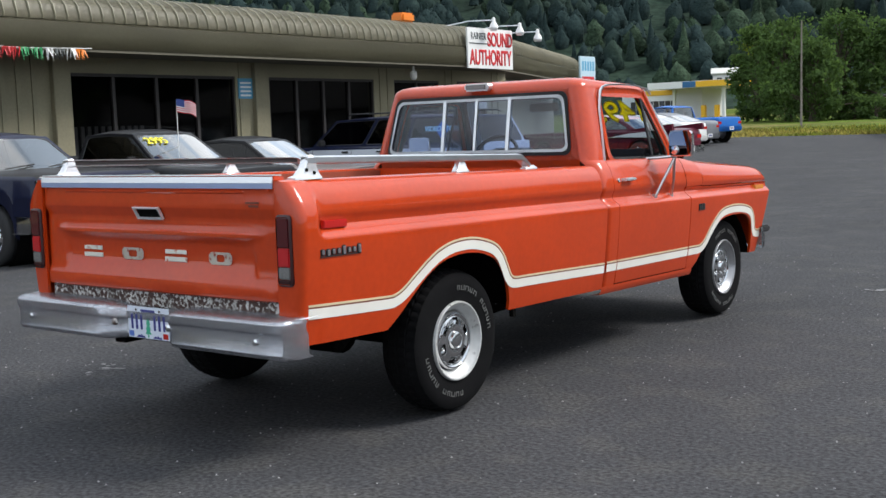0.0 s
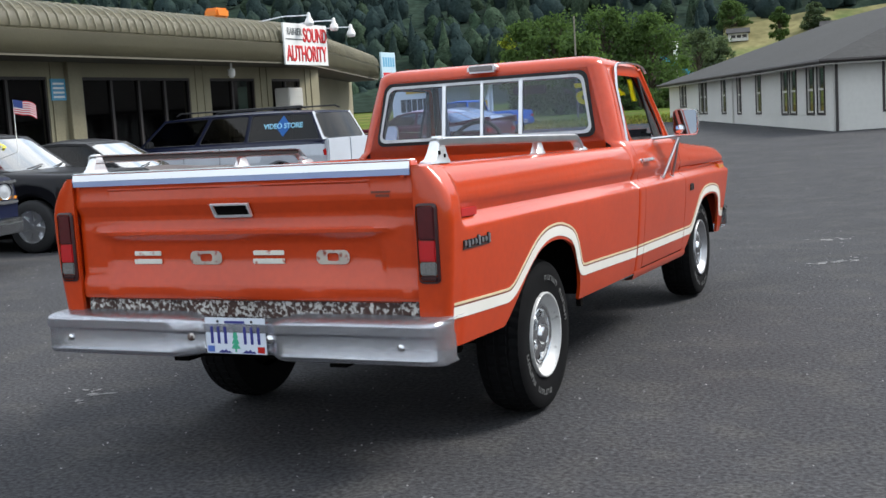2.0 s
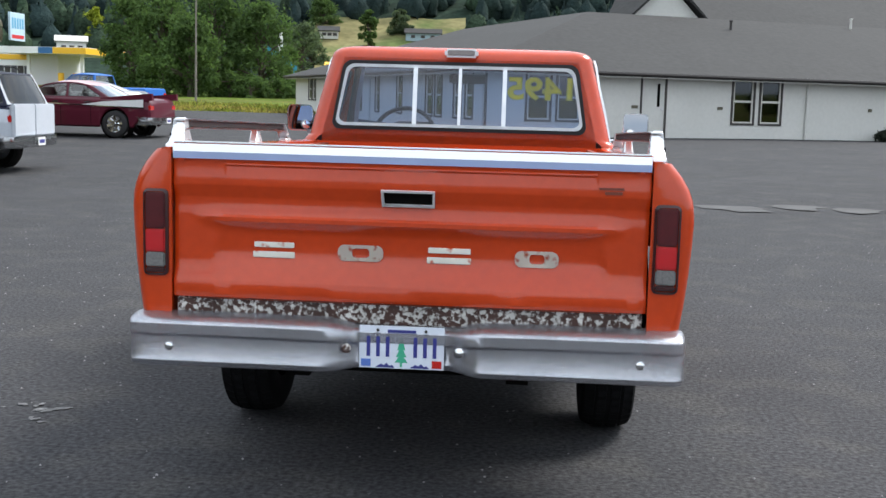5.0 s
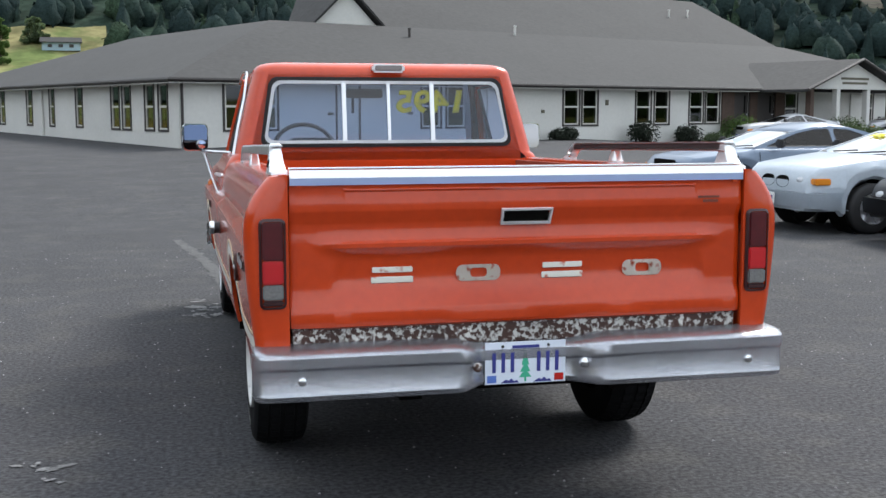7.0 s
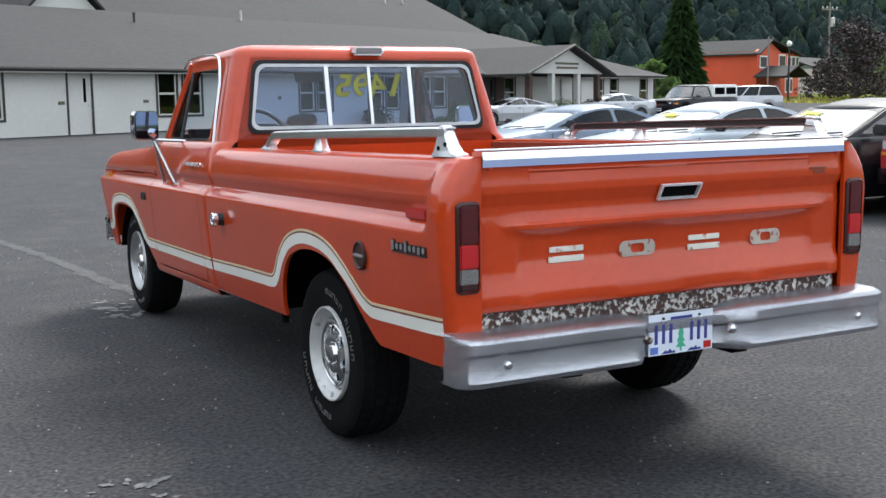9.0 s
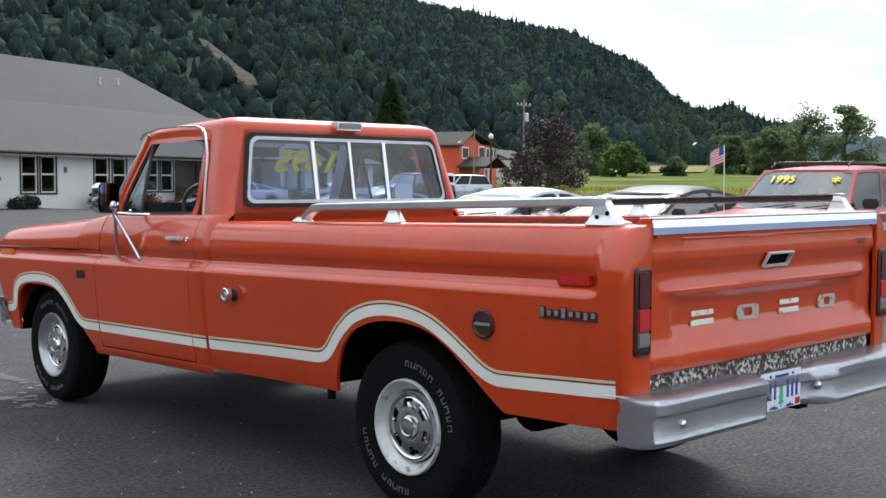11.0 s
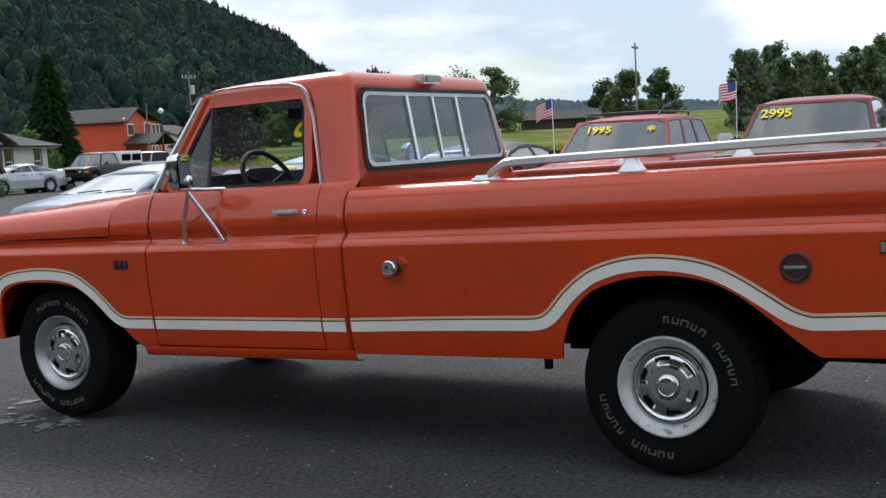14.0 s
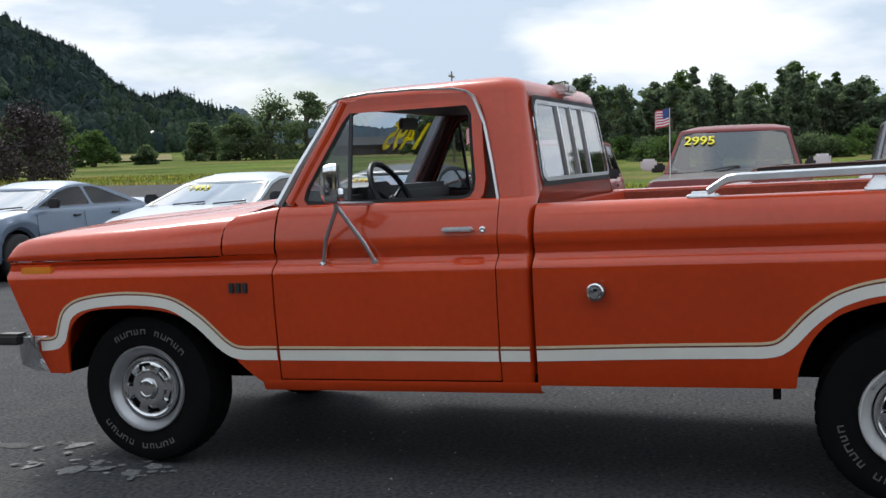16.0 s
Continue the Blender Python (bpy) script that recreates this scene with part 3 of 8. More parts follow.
bm = bmesh.new()
slab(bm, [(-E, -E, EV), (45.4, -E, EV), (38.6, T, RZ), (T, T, RZ)])
part("front_roof", bm, M_ROOF, office)
bm = bmesh.new()
slab(bm, [(-E, 27.6, EV), (-E, -E, EV), (T, T, RZ), (T, 20.5, RZ)])
part("side_roof", bm, M_ROOF, office)
bm = bmesh.new()
slab(bm, [(45.4, -E, EV), (45.4, 14.5, EV), (38.6, T, RZ)])
slab(bm, [(45.4, 14.5, EV), (T, 14.5, EV), (T, T, RZ), (38.6, T, RZ)])
slab(bm, [(T, 20.5, RZ), (T, T, RZ), (14.5, 14.5, EV), (14.5, 27.6, EV)])
slab(bm, [(-E, 27.6, EV), (T, 20.5, RZ), (14.5, 27.6, EV)])
part("rear_roof", bm, M_ROOF, office)
bm = bmesh.new()
tube(bm, [(-E, 27.6, EV - 0.05), (-E, -E, EV - 0.05), (45.4, -E, EV - 0.05), (45.4, 14, EV - 0.05)], 0.065, 6)
part("gutter", bm, M_TRIM, office, "dark roof gutter")
part("soffit", boxed(-E + 0.05, 45.3, -E + 0.05, 0.0, EV - 0.16, EV - 0.13), M_WALL, office)
part("soffit", boxed(-E + 0.05, 0.0, 0.0, 27.5, EV - 0.16, EV - 0.13), M_WALL, office)
# taller roof behind, with a pale gable towards the lot
bm = bmesh.new()
slab(bm, [(9.4, 8.0, 4.55), (40.0, 8.0, 4.55), (40.4, 15.0, 7.75), (15.0, 15.0, 7.75)], 0.2)
slab(bm, [(40.0, 22.0, 4.55), (18.0, 22.0, 4.55), (15.0, 15.0, 7.75), (40.4, 15.0, 7.75)], 0.2)
slab(bm, [(18.0, 22.0, 4.55), (9.4, 8.0, 4.55), (15.0, 15.0, 7.75)], 0.2)
part("upper_roof", bm, M_ROOF, office)
bm = bmesh.new()
prism(bm, [(8.4, 2.2), (21.6, 2.2), (21.6, 4.5), (15.0, 7.5), (8.4, 4.5)], 39.5, 39.7, "x")
part("end_gable", bm, M_WALL, office, "pale end gable wall")
bm = bmesh.new()
prism(bm, [(9.0, 4.20), (13.0, 4.20), (11.0, 6.0)], 7.9, 8.05, "y")
part("upper_gable", bm, M_WALL, office, "pale gable wall")
bm = bmesh.new()
slab(bm, [(8.65, 7.6, 4.12), (11.0, 7.6, 6.22), (11.0, 11.8, 6.22), (8.65, 9.0, 4.12)], 0.12)
slab(bm, [(11.0, 7.6, 6.22), (13.35, 7.6, 4.12), (13.35, 9.0, 4.12), (11.0, 11.8, 6.22)], 0.12)
part("gable_roof", bm, M_ROOF, office)
part("upper_wall", boxed(18.2, 39.4, 8.3, 21.7, 2.2, 4.4), M_WALL, office)
for x, y, z in ((12.4, 5.4, 4.05), (35.0, 12.0, 6.4), (36.8, 12.2, 6.5), (19.0, 6.6, 4.5)):
    bm = bmesh.new()
    lathe(bm, [(0, 0.05), (0.38, 0.05), (0.39, 0.07), (0.44, 0.07), (0.45, 0.0)], 10, "z", (x, y, z - 0.05))
    part("roof_vent", bm, M_TRIM if x < 13 else M_SASH, office, "small roof vent pipe")
# brick entrance and gabled porch
part("brick_front", boxed(25.15, 28.95, -0.06, -0.004, -0.3, 0.02), M_BRICK, office)
for a, b_ in ((25.15, 25.95), (27.05, 27.55), (28.85, 29.5)):
    part("brick_pier", boxed(a, b_, -0.07, -0.004, 0.02, 2.1), M_BRICK, office, "dark brown brick pier")
bm = bmesh.new()
slab(bm, [(27.1, -3.0, 2.05), (31.05, -3.0, 3.42), (31.05, 3.2, 3.42), (27.1, 0.3, 2.05)], 0.1)
slab(bm, [(31.05, -3.0, 3.42), (35.0, -3.0, 2.05), (35.0, 0.3, 2.05), (31.05, 3.2, 3.42)], 0.1)
part("porch_roof", bm, M_ROOF, office)
bm = bmesh.new()
prism(bm, [(27.7, 2.08), (34.4, 2.08), (31.05, 3.24)], -2.62, -2.5, "y")
part("porch_gable", bm, M_WALL, office, "white porch gable with unreadable lettering")
bm = bmesh.new()
for k in range(2):
    box(bm, 30.0 + 0.1 * k, 32.1 - 0.1 * k, -2.64, -2.625, 2.5 - 0.2 * k, 2.6 - 0.2 * k)
part("gable_bars", bm, M_SOFFIT, office, "dark bars in place of lettering")
bm = bmesh.new()
tube(bm, [(27.1, -3.02, 2.02), (31.05, -3.02, 3.39), (35.0, -3.02, 2.02)], 0.07, 6)
part("barge_board", bm, M_TRIM, office)
for x in (28.0, 29.9, 32.2, 34.1):
    part("porch_post", boxed(x - 0.13, x + 0.13, -2.6, -2.34, -0.35, 2.08, 0.01), M_BRICK if x in (28.0, 34.1) else M_WALL, office, "square porch post")

# ---- tan shop with ribbed mansard ----
shop = thing("shop_building", "tan board-fronted shop with ribbed khaki mansard fascia", "building", Matrix.Identity(4))
FX, WX = -13.2, -14.3
openings = [(-9.0, -4.5), (-3.6, 1.0), (2.2, 6.8), (9.63, 13.86), (14.88, 18.5), (19.3, 21.2), (22.0, 23.4)]


def shop_local(y):
    return y + 14.0


bm = bmesh.new()
wall_run(bm, 38.4, -0.1, 3.12, [(shop_local(a), shop_local(b_), 0.12, 2.76) for a, b_ in openings], 0.2)
ob = part("shop_front", bm, M_TAN, shop)
ob.matrix_local = Matrix(((0, -1, 0, WX), (1, 0, 0, -14.0), (0, 0, 1, 0), (0, 0, 0, 1)))
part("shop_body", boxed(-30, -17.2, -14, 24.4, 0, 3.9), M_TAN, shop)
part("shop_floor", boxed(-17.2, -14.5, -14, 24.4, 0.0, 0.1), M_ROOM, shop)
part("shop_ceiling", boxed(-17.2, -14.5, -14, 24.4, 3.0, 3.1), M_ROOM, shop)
part("shop_back_wall", boxed(-17.19, -17.1, -14, 24.4, 0.1, 3.0), M_ROOM, shop, "shop back wall, the room's dimness painted dark")
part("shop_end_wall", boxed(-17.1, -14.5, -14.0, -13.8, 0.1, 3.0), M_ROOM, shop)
for a, b_ in openings:
    n = 4 if b_ - a > 3 else 2
    w_ = part("shop_window", boxed(WX - 0.12, WX - 0.02, a, b_, 2.70, 2.76), M_TRIM, shop, "dark-framed storefront window")
    part("window_sill", boxed(WX - 0.12, WX - 0.02, a, b_, 0.12, 0.20), M_TRIM, w_)
    for k in range(n + 1):
        y = a + (b_ - a) * k / n
        part("mullion", boxed(WX - 0.12, WX - 0.02, y - 0.035, y + 0.035, 0.20, 2.70), M_TRIM, w_)
    for k in range(n):
        g = bmesh.new()
        y0, y1 = a + (b_ - a) * k / n + 0.035, a + (b_ - a) * (k + 1) / n - 0.035
        g.faces.new([g.verts.new(p) for p in ((WX - 0.07, y0, 0.2), (WX - 0.07, y1, 0.2), (WX - 0.07, y1, 2.7), (WX - 0.07, y0, 2.7))])
        part("pane", g, M_SHOPGLASS, w_)
for y0, y1 in ((10.0, 11.9), (20.2, 21.1)):
    bm = bmesh.new()
    for k in range(int((y1 - y0) / 0.16)):
        box(bm, -14.75, -14.72, y0 + 0.16 * k, y0 + 0.16 * k + 0.08, 0.9, 1.75)
    part("display_rack", bm, M_SASH, shop, "pale slatted display inside the window")
for y in (9.25, 14.35):
    part("pilaster", boxed(WX - 0.01, WX + 0.12, y, y + 0.38, 0, 3.12, 0.01), M_TAN, shop)
part("notice", boxed(WX + 0.005, WX + 0.03, 13.93, 14.34, 2.28, 2.72), M_SIGNB, shop, "pale blue notice with unreadable text")
bm = bmesh.new()
for k in range(4):
    box(bm, WX + 0.03, WX + 0.035, 13.98, 14.29, 2.33 + 0.09 * k, 2.37 + 0.09 * k)
part("notice_bars", bm, M_SIGNW, shop)


def mansard(y0, y1, m):
    """Fascia between two places along the front: band, ribbed slope, soffit, then ribs."""
    prof = [(0.0, 3.10), (0.03, 3.14), (0.06, 3.35), (0.03, 3.56), (-0.03, 3.60)]
    bm_ = bmesh.new()
    grid(bm_, [[(a, y, z) for a, z in prof] for y in (y0, y1)])
    bmesh.ops.solidify(bm_, geom=bm_.faces[:], thickness=0.03)
    part("fascia_band", bm_, M_OLIVE, shop, "olive metal fascia band").matrix_local = m
    prof = [(-0.01, 3.60), (0.0, 3.66), (-0.06, 3.86), (-0.20, 4.02), (-0.45, 4.14), (-0.75, 4.20)]
    bm_ = bmesh.new()
    grid(bm_, [[(a, y, z) for a, z in prof] for y in (y0, y1)])
    bmesh.ops.solidify(bm_, geom=bm_.faces[:], thickness=0.03)
    part("fascia_slope", bm_, M_RIBBED, shop, "khaki ribbed metal slope").matrix_local = m
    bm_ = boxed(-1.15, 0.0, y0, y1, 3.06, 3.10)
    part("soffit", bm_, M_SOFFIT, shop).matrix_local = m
    return prof


M_FRONT = Matrix.Translation((FX, 0, 0))
ang = math.atan2(4.94, 13.0)
M_END = Matrix.Translation((FX, 21.9, 0)) @ Matrix.Rotation(ang, 4, "Z")
prof = mansard(-14.0, 21.9, M_FRONT)
mansard(0.0, 14.8, M_END)
bm = bmesh.new()
grid(bm, [[(a + o, y, z + 0.012) for a, z in prof] for y, o in ((-0.022, 0.004), (-0.010, 0.03), (0.010, 0.03), (0.022, 0.004))])
rib = part("rib", bm, M_RIB, shop)
rib.matrix_local = M_FRONT @ Matrix.Translation((0, -13.8, 0))
for k in range(1, 204):
    y = -13.8 + 0.25 * k
    m_ = M_FRONT @ Matrix.Translation((0, y, 0)) if y < 21.85 else M_END @ Matrix.Translation((0, y - 21.85, 0))
    c = new("rib", rib.data)
    c.parent, c.matrix_local = shop, m_
bm = boxed(-1.0, 0.0, 0, 13.0, -0.1, 3.08)
ob = part("end_front", bm, M_TAN, shop)
ob.matrix_local = M_END @ Matrix.Translation((-1.15, 2.4, 0))
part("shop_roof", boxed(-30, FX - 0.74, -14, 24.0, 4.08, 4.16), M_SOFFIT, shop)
bm = boxed(-0.05, 0.0, -0.045, 0.045, 0.0, 3.06)
bat = part("batten", bm, M_TAN, shop)
bat.matrix_local = Matrix.Translation((WX + 0.025, 8.9, 0))
for y in [8.9 - 0.32 * k for k in range(1, 6)] + [14.0, 18.75, 19.05, 21.5, 21.8, 23.7, 24.0, 1.3, 1.7, -3.9]:
    c = new("batten", bat.data)
    c.parent, c.matrix_local = shop, Matrix.Translation((WX + 0.025, y, 0))
bm = boxed(WX, WX + 0.45, 22.1, 22.8, 2.0, 2.5, 0.02)
for k in range(6):
    box(bm, WX + 0.45, WX + 0.462, 22.15, 22.75, 2.05 + 0.07 * k, 2.08 + 0.07 * k)
part("air_conditioner", bm, M_SASH, shop, "grey window air conditioner")
bm = bmesh.new()
tube(bm, [(FX - 0.3, 19.1, 3.06), (FX - 0.3, 19.1, 2.9)], 0.03, 8)
lathe(bm, [(2.72, 0.05), (2.78, 0.09), (2.92, 0.09), (2.94, 0.0)], 12, "z", (FX - 0.3, 19.1, 0))
part("soffit_lamp", bm, M_SASH, shop, "pale soffit lamp")
# sign boards on the fascia
sign = thing("shop_sign", "white sign board with red block lettering on the fascia", "sign", Matrix.Identity(4))
part("board", boxed(FX + 0.06, FX + 0.11, 20.88, 22.98, 3.03, 4.08, 0.004), M_SIGNW, sign)
SIGN_M = Matrix(((0, 0, 1, FX + 0.114), (1, 0, 0, 0), (0, 1, 0, 0), (0, 0, 0, 1)))
text_part("sign_writing", "SOUND", 0.50, M_SIGNR, sign, SIGN_M @ Matrix.Translation((22.37, 3.78, 0)) @ Matrix.Diagonal((0.67, 1, 1, 1)), 0.004, bold=0.012)
text_part("sign_writing", "AUTHORITY", 0.50, M_SIGNR, sign, SIGN_M @ Matrix.Translation((21.93, 3.30, 0)) @ Matrix.Diagonal((0.69, 1.1, 1, 1)), 0.004, bold=0.012)
text_part("sign_writing", "RAINIER", 0.26, M_SIGNK, sign, SIGN_M @ Matrix.Translation((21.37, 3.86, 0)) @ Matrix.Diagonal((0.73, 1, 1, 1)), 0.004)
part("sign_line", boxed(FX + 0.111, FX + 0.115, 20.96, 21.78, 3.66, 3.69), M_SIGNK, sign)
sign2 = thing("banner_sign", "small white and blue sign on the fascia end", "sign", Matrix.Identity(4))
part("board", boxed(-17.15, -17.08, 33.5, 34.6, 3.05, 3.98), M_SIGNP, sign2)
for k in range(5):
    part("sign_bar", boxed(-17.079, -17.075, 33.62 + 0.19 * k, 33.74 + 0.19 * k, 3.45, 3.80), M_SIGNB, sign2)
part("sign_bar", boxed(-17.079, -17.075, 33.6, 34.5, 3.12, 3.24), M_SIGNR, sign2)
for y, z in ((21.75, 4.02), (23.0, 3.95), (23.9, 3.82)):
    fl = thing("flood_lamp", "white shop flood lamp on a thin arm", "lamp", Matrix.Identity(4), group="flood lamps over the sign")
    bm = bmesh.new()
    tube(bm, [(FX - 0.5, y - 1.0, z + 0.12), (FX - 0.1, y - 0.5, z + 0.24), (FX + 0.35, y, z + 0.26)], 0.016, 6)
    part("arm", bm, M_ALU, fl)
    bm = bmesh.new()
    lathe(bm, [(z - 0.02, 0.0), (z - 0.01, 0.09), (z + 0.06, 0.125), (z + 0.14, 0.10), (z + 0.22, 0.05), (z + 0.32, 0.04), (z + 0.34, 0.0)], 16, "z", (FX + 0.35, y, 0))
    part("shade", bm, M_SIGNW, fl)
bm = boxed(FX - 0.9, FX - 0.5, 19.0, 19.5, 4.16, 4.40, 0.05)
solid("roof_beacon", bm, M_ORANGE, "small orange box on the shop roof", "box")
# pennant string
cols = [M_ORANGE, M_SIGNW, M_SIGNK, M_SIGNW, M_GREEN, M_GREEN, M_SIGNR, M_SIGNR, M_ORANGE, M_SIGNW, M_GREEN]
pn = thing("pennant_string", "string of coloured tinsel pennants under the fascia", "pennants", Matrix.Identity(4))
bm = bmesh.new()
tube(bm, [(FX + 0.03, 6.0, 3.14), (FX + 0.03, 8.0, 3.09), (FX + 0.03, 9.4, 3.12)], 0.008, 5)
part("string", bm, M_SIGNW, pn)
for k, m_ in enumerate(cols):
    y = 9.15 - 0.22 * k
    bm = bmesh.new()
    for i in range(9):
        yy = y + rnd.uniform(-0.10, 0.10)
        ln = rnd.uniform(0.12, 0.24)
        xx = FX + 0.03 + rnd.uniform(-0.05, 0.05)
        bm.faces.new([bm.verts.new(p) for p in ((xx, yy - 0.02, 3.10), (xx, yy + 0.02, 3.10), (xx + rnd.uniform(-0.05, 0.08), yy + rnd.uniform(-0.03, 0.05), 3.10 - ln))])
    part("pennant", bm, m_, pn, sharp=None)


# ---- trees ----
def leaf_cloud(bm, centre, rad, count, size, flat=1.0):
    """Small leaf faces scattered through an uneven clump."""
    for _ in range(count):
        d = Vector((rnd.gauss(0, 1), rnd.gauss(0, 1), rnd.gauss(0, 1))).normalized()
        p = Vector(centre) + Vector((d.x * rad[0], d.y * rad[1], d.z * rad[2])) * (0.25 + 0.9 * rnd.random() ** 0.6)
        n = (d * 0.5 + Vector((rnd.uniform(-0.9, 0.9), rnd.uniform(-0.9, 0.9), rnd.uniform(-0.3, 1.1)))).normalized()
        a = n.orthogonal().normalized()
        b_ = n.cross(a)
        s = size * rnd.uniform(0.5, 1.4)
        t = rnd.uniform(0, 6.28)
        u, v = a * math.cos(t) + b_ * math.sin(t), b_ * math.cos(t) - a * math.sin(t)
        bm.faces.new([bm.verts.new(p + u * s), bm.verts.new(p + v * s * 0.6 + n * s * 0.15), bm.verts.new(p - u * s), bm.verts.new(p - v * s * 0.6 + n * s * 0.1)])


def broad_tree(x, y, h, r, m_leaf, label, clumps=56, leaves=130, size=0.17, name="tree", base=None, fine=1.0):
    t = thing(name, label, "tree", Matrix.Translation((x, y, (ground_z(x, y) if base is None else base) - 0.15)))
    bm_ = bmesh.new()
    tube(bm_, [(0, 0, 0), (0.1, 0.05, h * 0.25), (-0.05, 0.1, h * 0.5), (0.05, 0, h * 0.8)], [r * 0.09, r * 0.07, r * 0.05, r * 0.015], 8)
    cl = []
    lob = [rnd.uniform(0, 6.28) for _ in range(3)]
    for k in range(clumps):
        a, f = rnd.uniform(0, 6.28), rnd.random()
        z = h * (0.06 + 0.86 * f)
        rr = r * (0.86 * math.sin(math.pi * min(0.94, 0.34 + 0.62 * f)) + 0.05) * (0.2 + 0.8 * rnd.random() ** 0.6)
        rr *= 1 + 0.18 * math.sin(2 * a + lob[0]) + 0.14 * math.sin(3 * a + 5 * f + lob[1])
        cl.append((rr * math.cos(a), rr * math.sin(a), z))
        if k % 2 == 0:
            tube(bm_, [(0, 0, z * 0.6), (rr * 0.5 * math.cos(a), rr * 0.5 * math.sin(a), z * 0.85), cl[-1]], [r * 0.03, r * 0.02, r * 0.008], 5)
    part("trunk", bm_, M_BARK, t)
    bm_ = bmesh.new()
    for c in cl:
        q = r * rnd.uniform(0.14, 0.34) * fine
        leaf_cloud(bm_, c, (q * rnd.uniform(0.8, 1.4), q * rnd.uniform(0.8, 1.4), q * rnd.uniform(0.55, 1.0)), leaves, size)
    part("crown", bm_, m_leaf, t, sharp=None)
    return t


def conifer(x, y, h, r, m_leaf, label, tiers=26, name="conifer"):
    t = thing(name, label, "tree", Matrix.Translation((x, y, ground_z(x, y) - 0.1)))
    bm_ = bmesh.new()
    tube(bm_, [(0, 0, 0), (0, 0, h * 0.97)], [h * 0.022, 0.02], 7)
    part("trunk", bm_, M_BARK, t)
    bm_ = bmesh.new()
    for k in range(tiers):
        f = k / tiers
        z = h * (0.06 + 0.92 * f)
        rr = r * (1 - f) ** 0.62 + 0.12
        n = int(16 + 40 * (1 - f))
        for i in range(n):
            a = rnd.uniform(0, 6.28)
            q = rr * rnd.uniform(0.6, 1.1)
            w_ = q * rnd.uniform(0.06, 0.12) + 0.06
            d, s_ = Vector((math.cos(a), math.sin(a), 0)), Vector((-math.sin(a), math.cos(a), 0))
            p0 = Vector((0, 0, z + rnd.uniform(-0.1, 0.1) + q * 0.35))
            tip = d * q + Vector((0, 0, z - q * rnd.uniform(0.0, 0.25)))
            mid = p0.lerp(tip, 0.55)
            bm_.faces.new([bm_.verts.new(v) for v in (p0, mid + s_ * w_, tip, mid - s_ * w_ + Vector((0, 0, 0.05)))])
            bm_.faces.new([bm_.verts.new(v) for v in (p0 + Vector((0, 0, 0.1)), mid + Vector((0, 0, w_ * 0.9)), tip, mid - Vector((0, 0, w_)))])
    part("crown", bm_, m_leaf, t, sharp=None)
    return t


def at_az(d, az, ex=0.0, ey=0.0):
    a = radians(az)
    return ex - d * math.sin(a), ey + d * math.cos(a)


for d, az, h, r, m_, lab in ((102, 19.7, 9.0, 4.5, M_LEAF, "broad green tree behind rough grass"), (106, 17.3, 9.6, 4.4, M_LEAF, "broad green tree behind rough grass"), (140, 12.8, 9.0, 4.2, M_LEAFD, "dark green tree at the grass edge"), (97, 18.6, 6.8, 3.6, M_LEAF, "green tree with low branches"), (107, 21.2, 8.8, 3.4, M_LEAF, "broad green tree behind rough grass"), (104, 15.2, 8.6, 4.2, M_LEAF, "broad green tree behind rough grass")):
    x, y = at_az(d, az, 3.4, -3.8)
    broad_tree(x, y, h, r, m_, lab)
x, y = at_az(320, 21.85, 3.4, -3.8)
broad_tree(x, y, 9.5, 3.0, M_LEAFY, "bright yellow-green small tree", 40, 110, 0.3, base=14.2)
conifer(60.7, 73.0, 10.2, 2.5, M_NEEDLE, "tall dense green conifer behind parked cars", 80)
broad_tree(73, 65.5, 6.6, 4.2, M_LEAFP, "dark purple-leaved tree beside a pole", 50, 170, 0.13)
broad_tree(79, 74, 3.4, 2.6, M_LEAFP, "low dark shrub tree", 26, 90)
broad_tree(54, 68, 3.8, 2.6, M_LEAF, "rounded green shrub tree", 26, 90)
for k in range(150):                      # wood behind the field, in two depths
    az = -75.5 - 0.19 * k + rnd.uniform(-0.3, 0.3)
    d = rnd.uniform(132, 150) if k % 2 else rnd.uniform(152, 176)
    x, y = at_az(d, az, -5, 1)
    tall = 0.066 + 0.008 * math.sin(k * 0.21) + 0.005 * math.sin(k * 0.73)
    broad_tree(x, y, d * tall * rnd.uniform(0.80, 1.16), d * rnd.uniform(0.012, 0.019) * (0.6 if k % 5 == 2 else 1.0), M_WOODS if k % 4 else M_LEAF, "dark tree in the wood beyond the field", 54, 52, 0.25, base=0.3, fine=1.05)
for k in range(22):                       # bushes at the wood's foot
    x, y = at_az(rnd.uniform(118, 130), -76.5 - 1.3 * k + rnd.uniform(-0.4, 0.4), -5, 1)
    broad_tree(x, y, rnd.uniform(2.2, 3.8), rnd.uniform(2.2, 3.4), M_LEAF if k % 3 else M_LEAFD, "low green bush at the edge of the wood", 22, 110, 0.16, "bush", base=0.3)
for d, az, h, r, m_ in ((185, -61.5, 10.5, 6.5, M_LEAFD), (190, -63.4, 11.5, 5.5, M_LEAFD), (185, -60.0, 7.5, 4.5, M_LEAFD), (190, -58.2, 6.6, 3.2, M_LEAFD), (180, -70.2, 9.2, 4.2, M_LEAFD), (200, -71.6, 10, 4.0, M_LEAFD), (190, -68.9, 8.2, 3.2, M_LEAFD), (170, -53.2, 5.0, 3.8, M_LEAF), (180, -51.5, 8.2, 4.6, M_LEAFD), (200, -49.6, 8.0, 5.0, M_LEAFD), (175, -55.6, 2.8, 2.2, M_LEAFD)):
    x, y = at_az(d, az, -5.2, 0)
    broad_tree(x, y, h, r, m_, "dark field tree in the distance", 40, 120, 0.26)


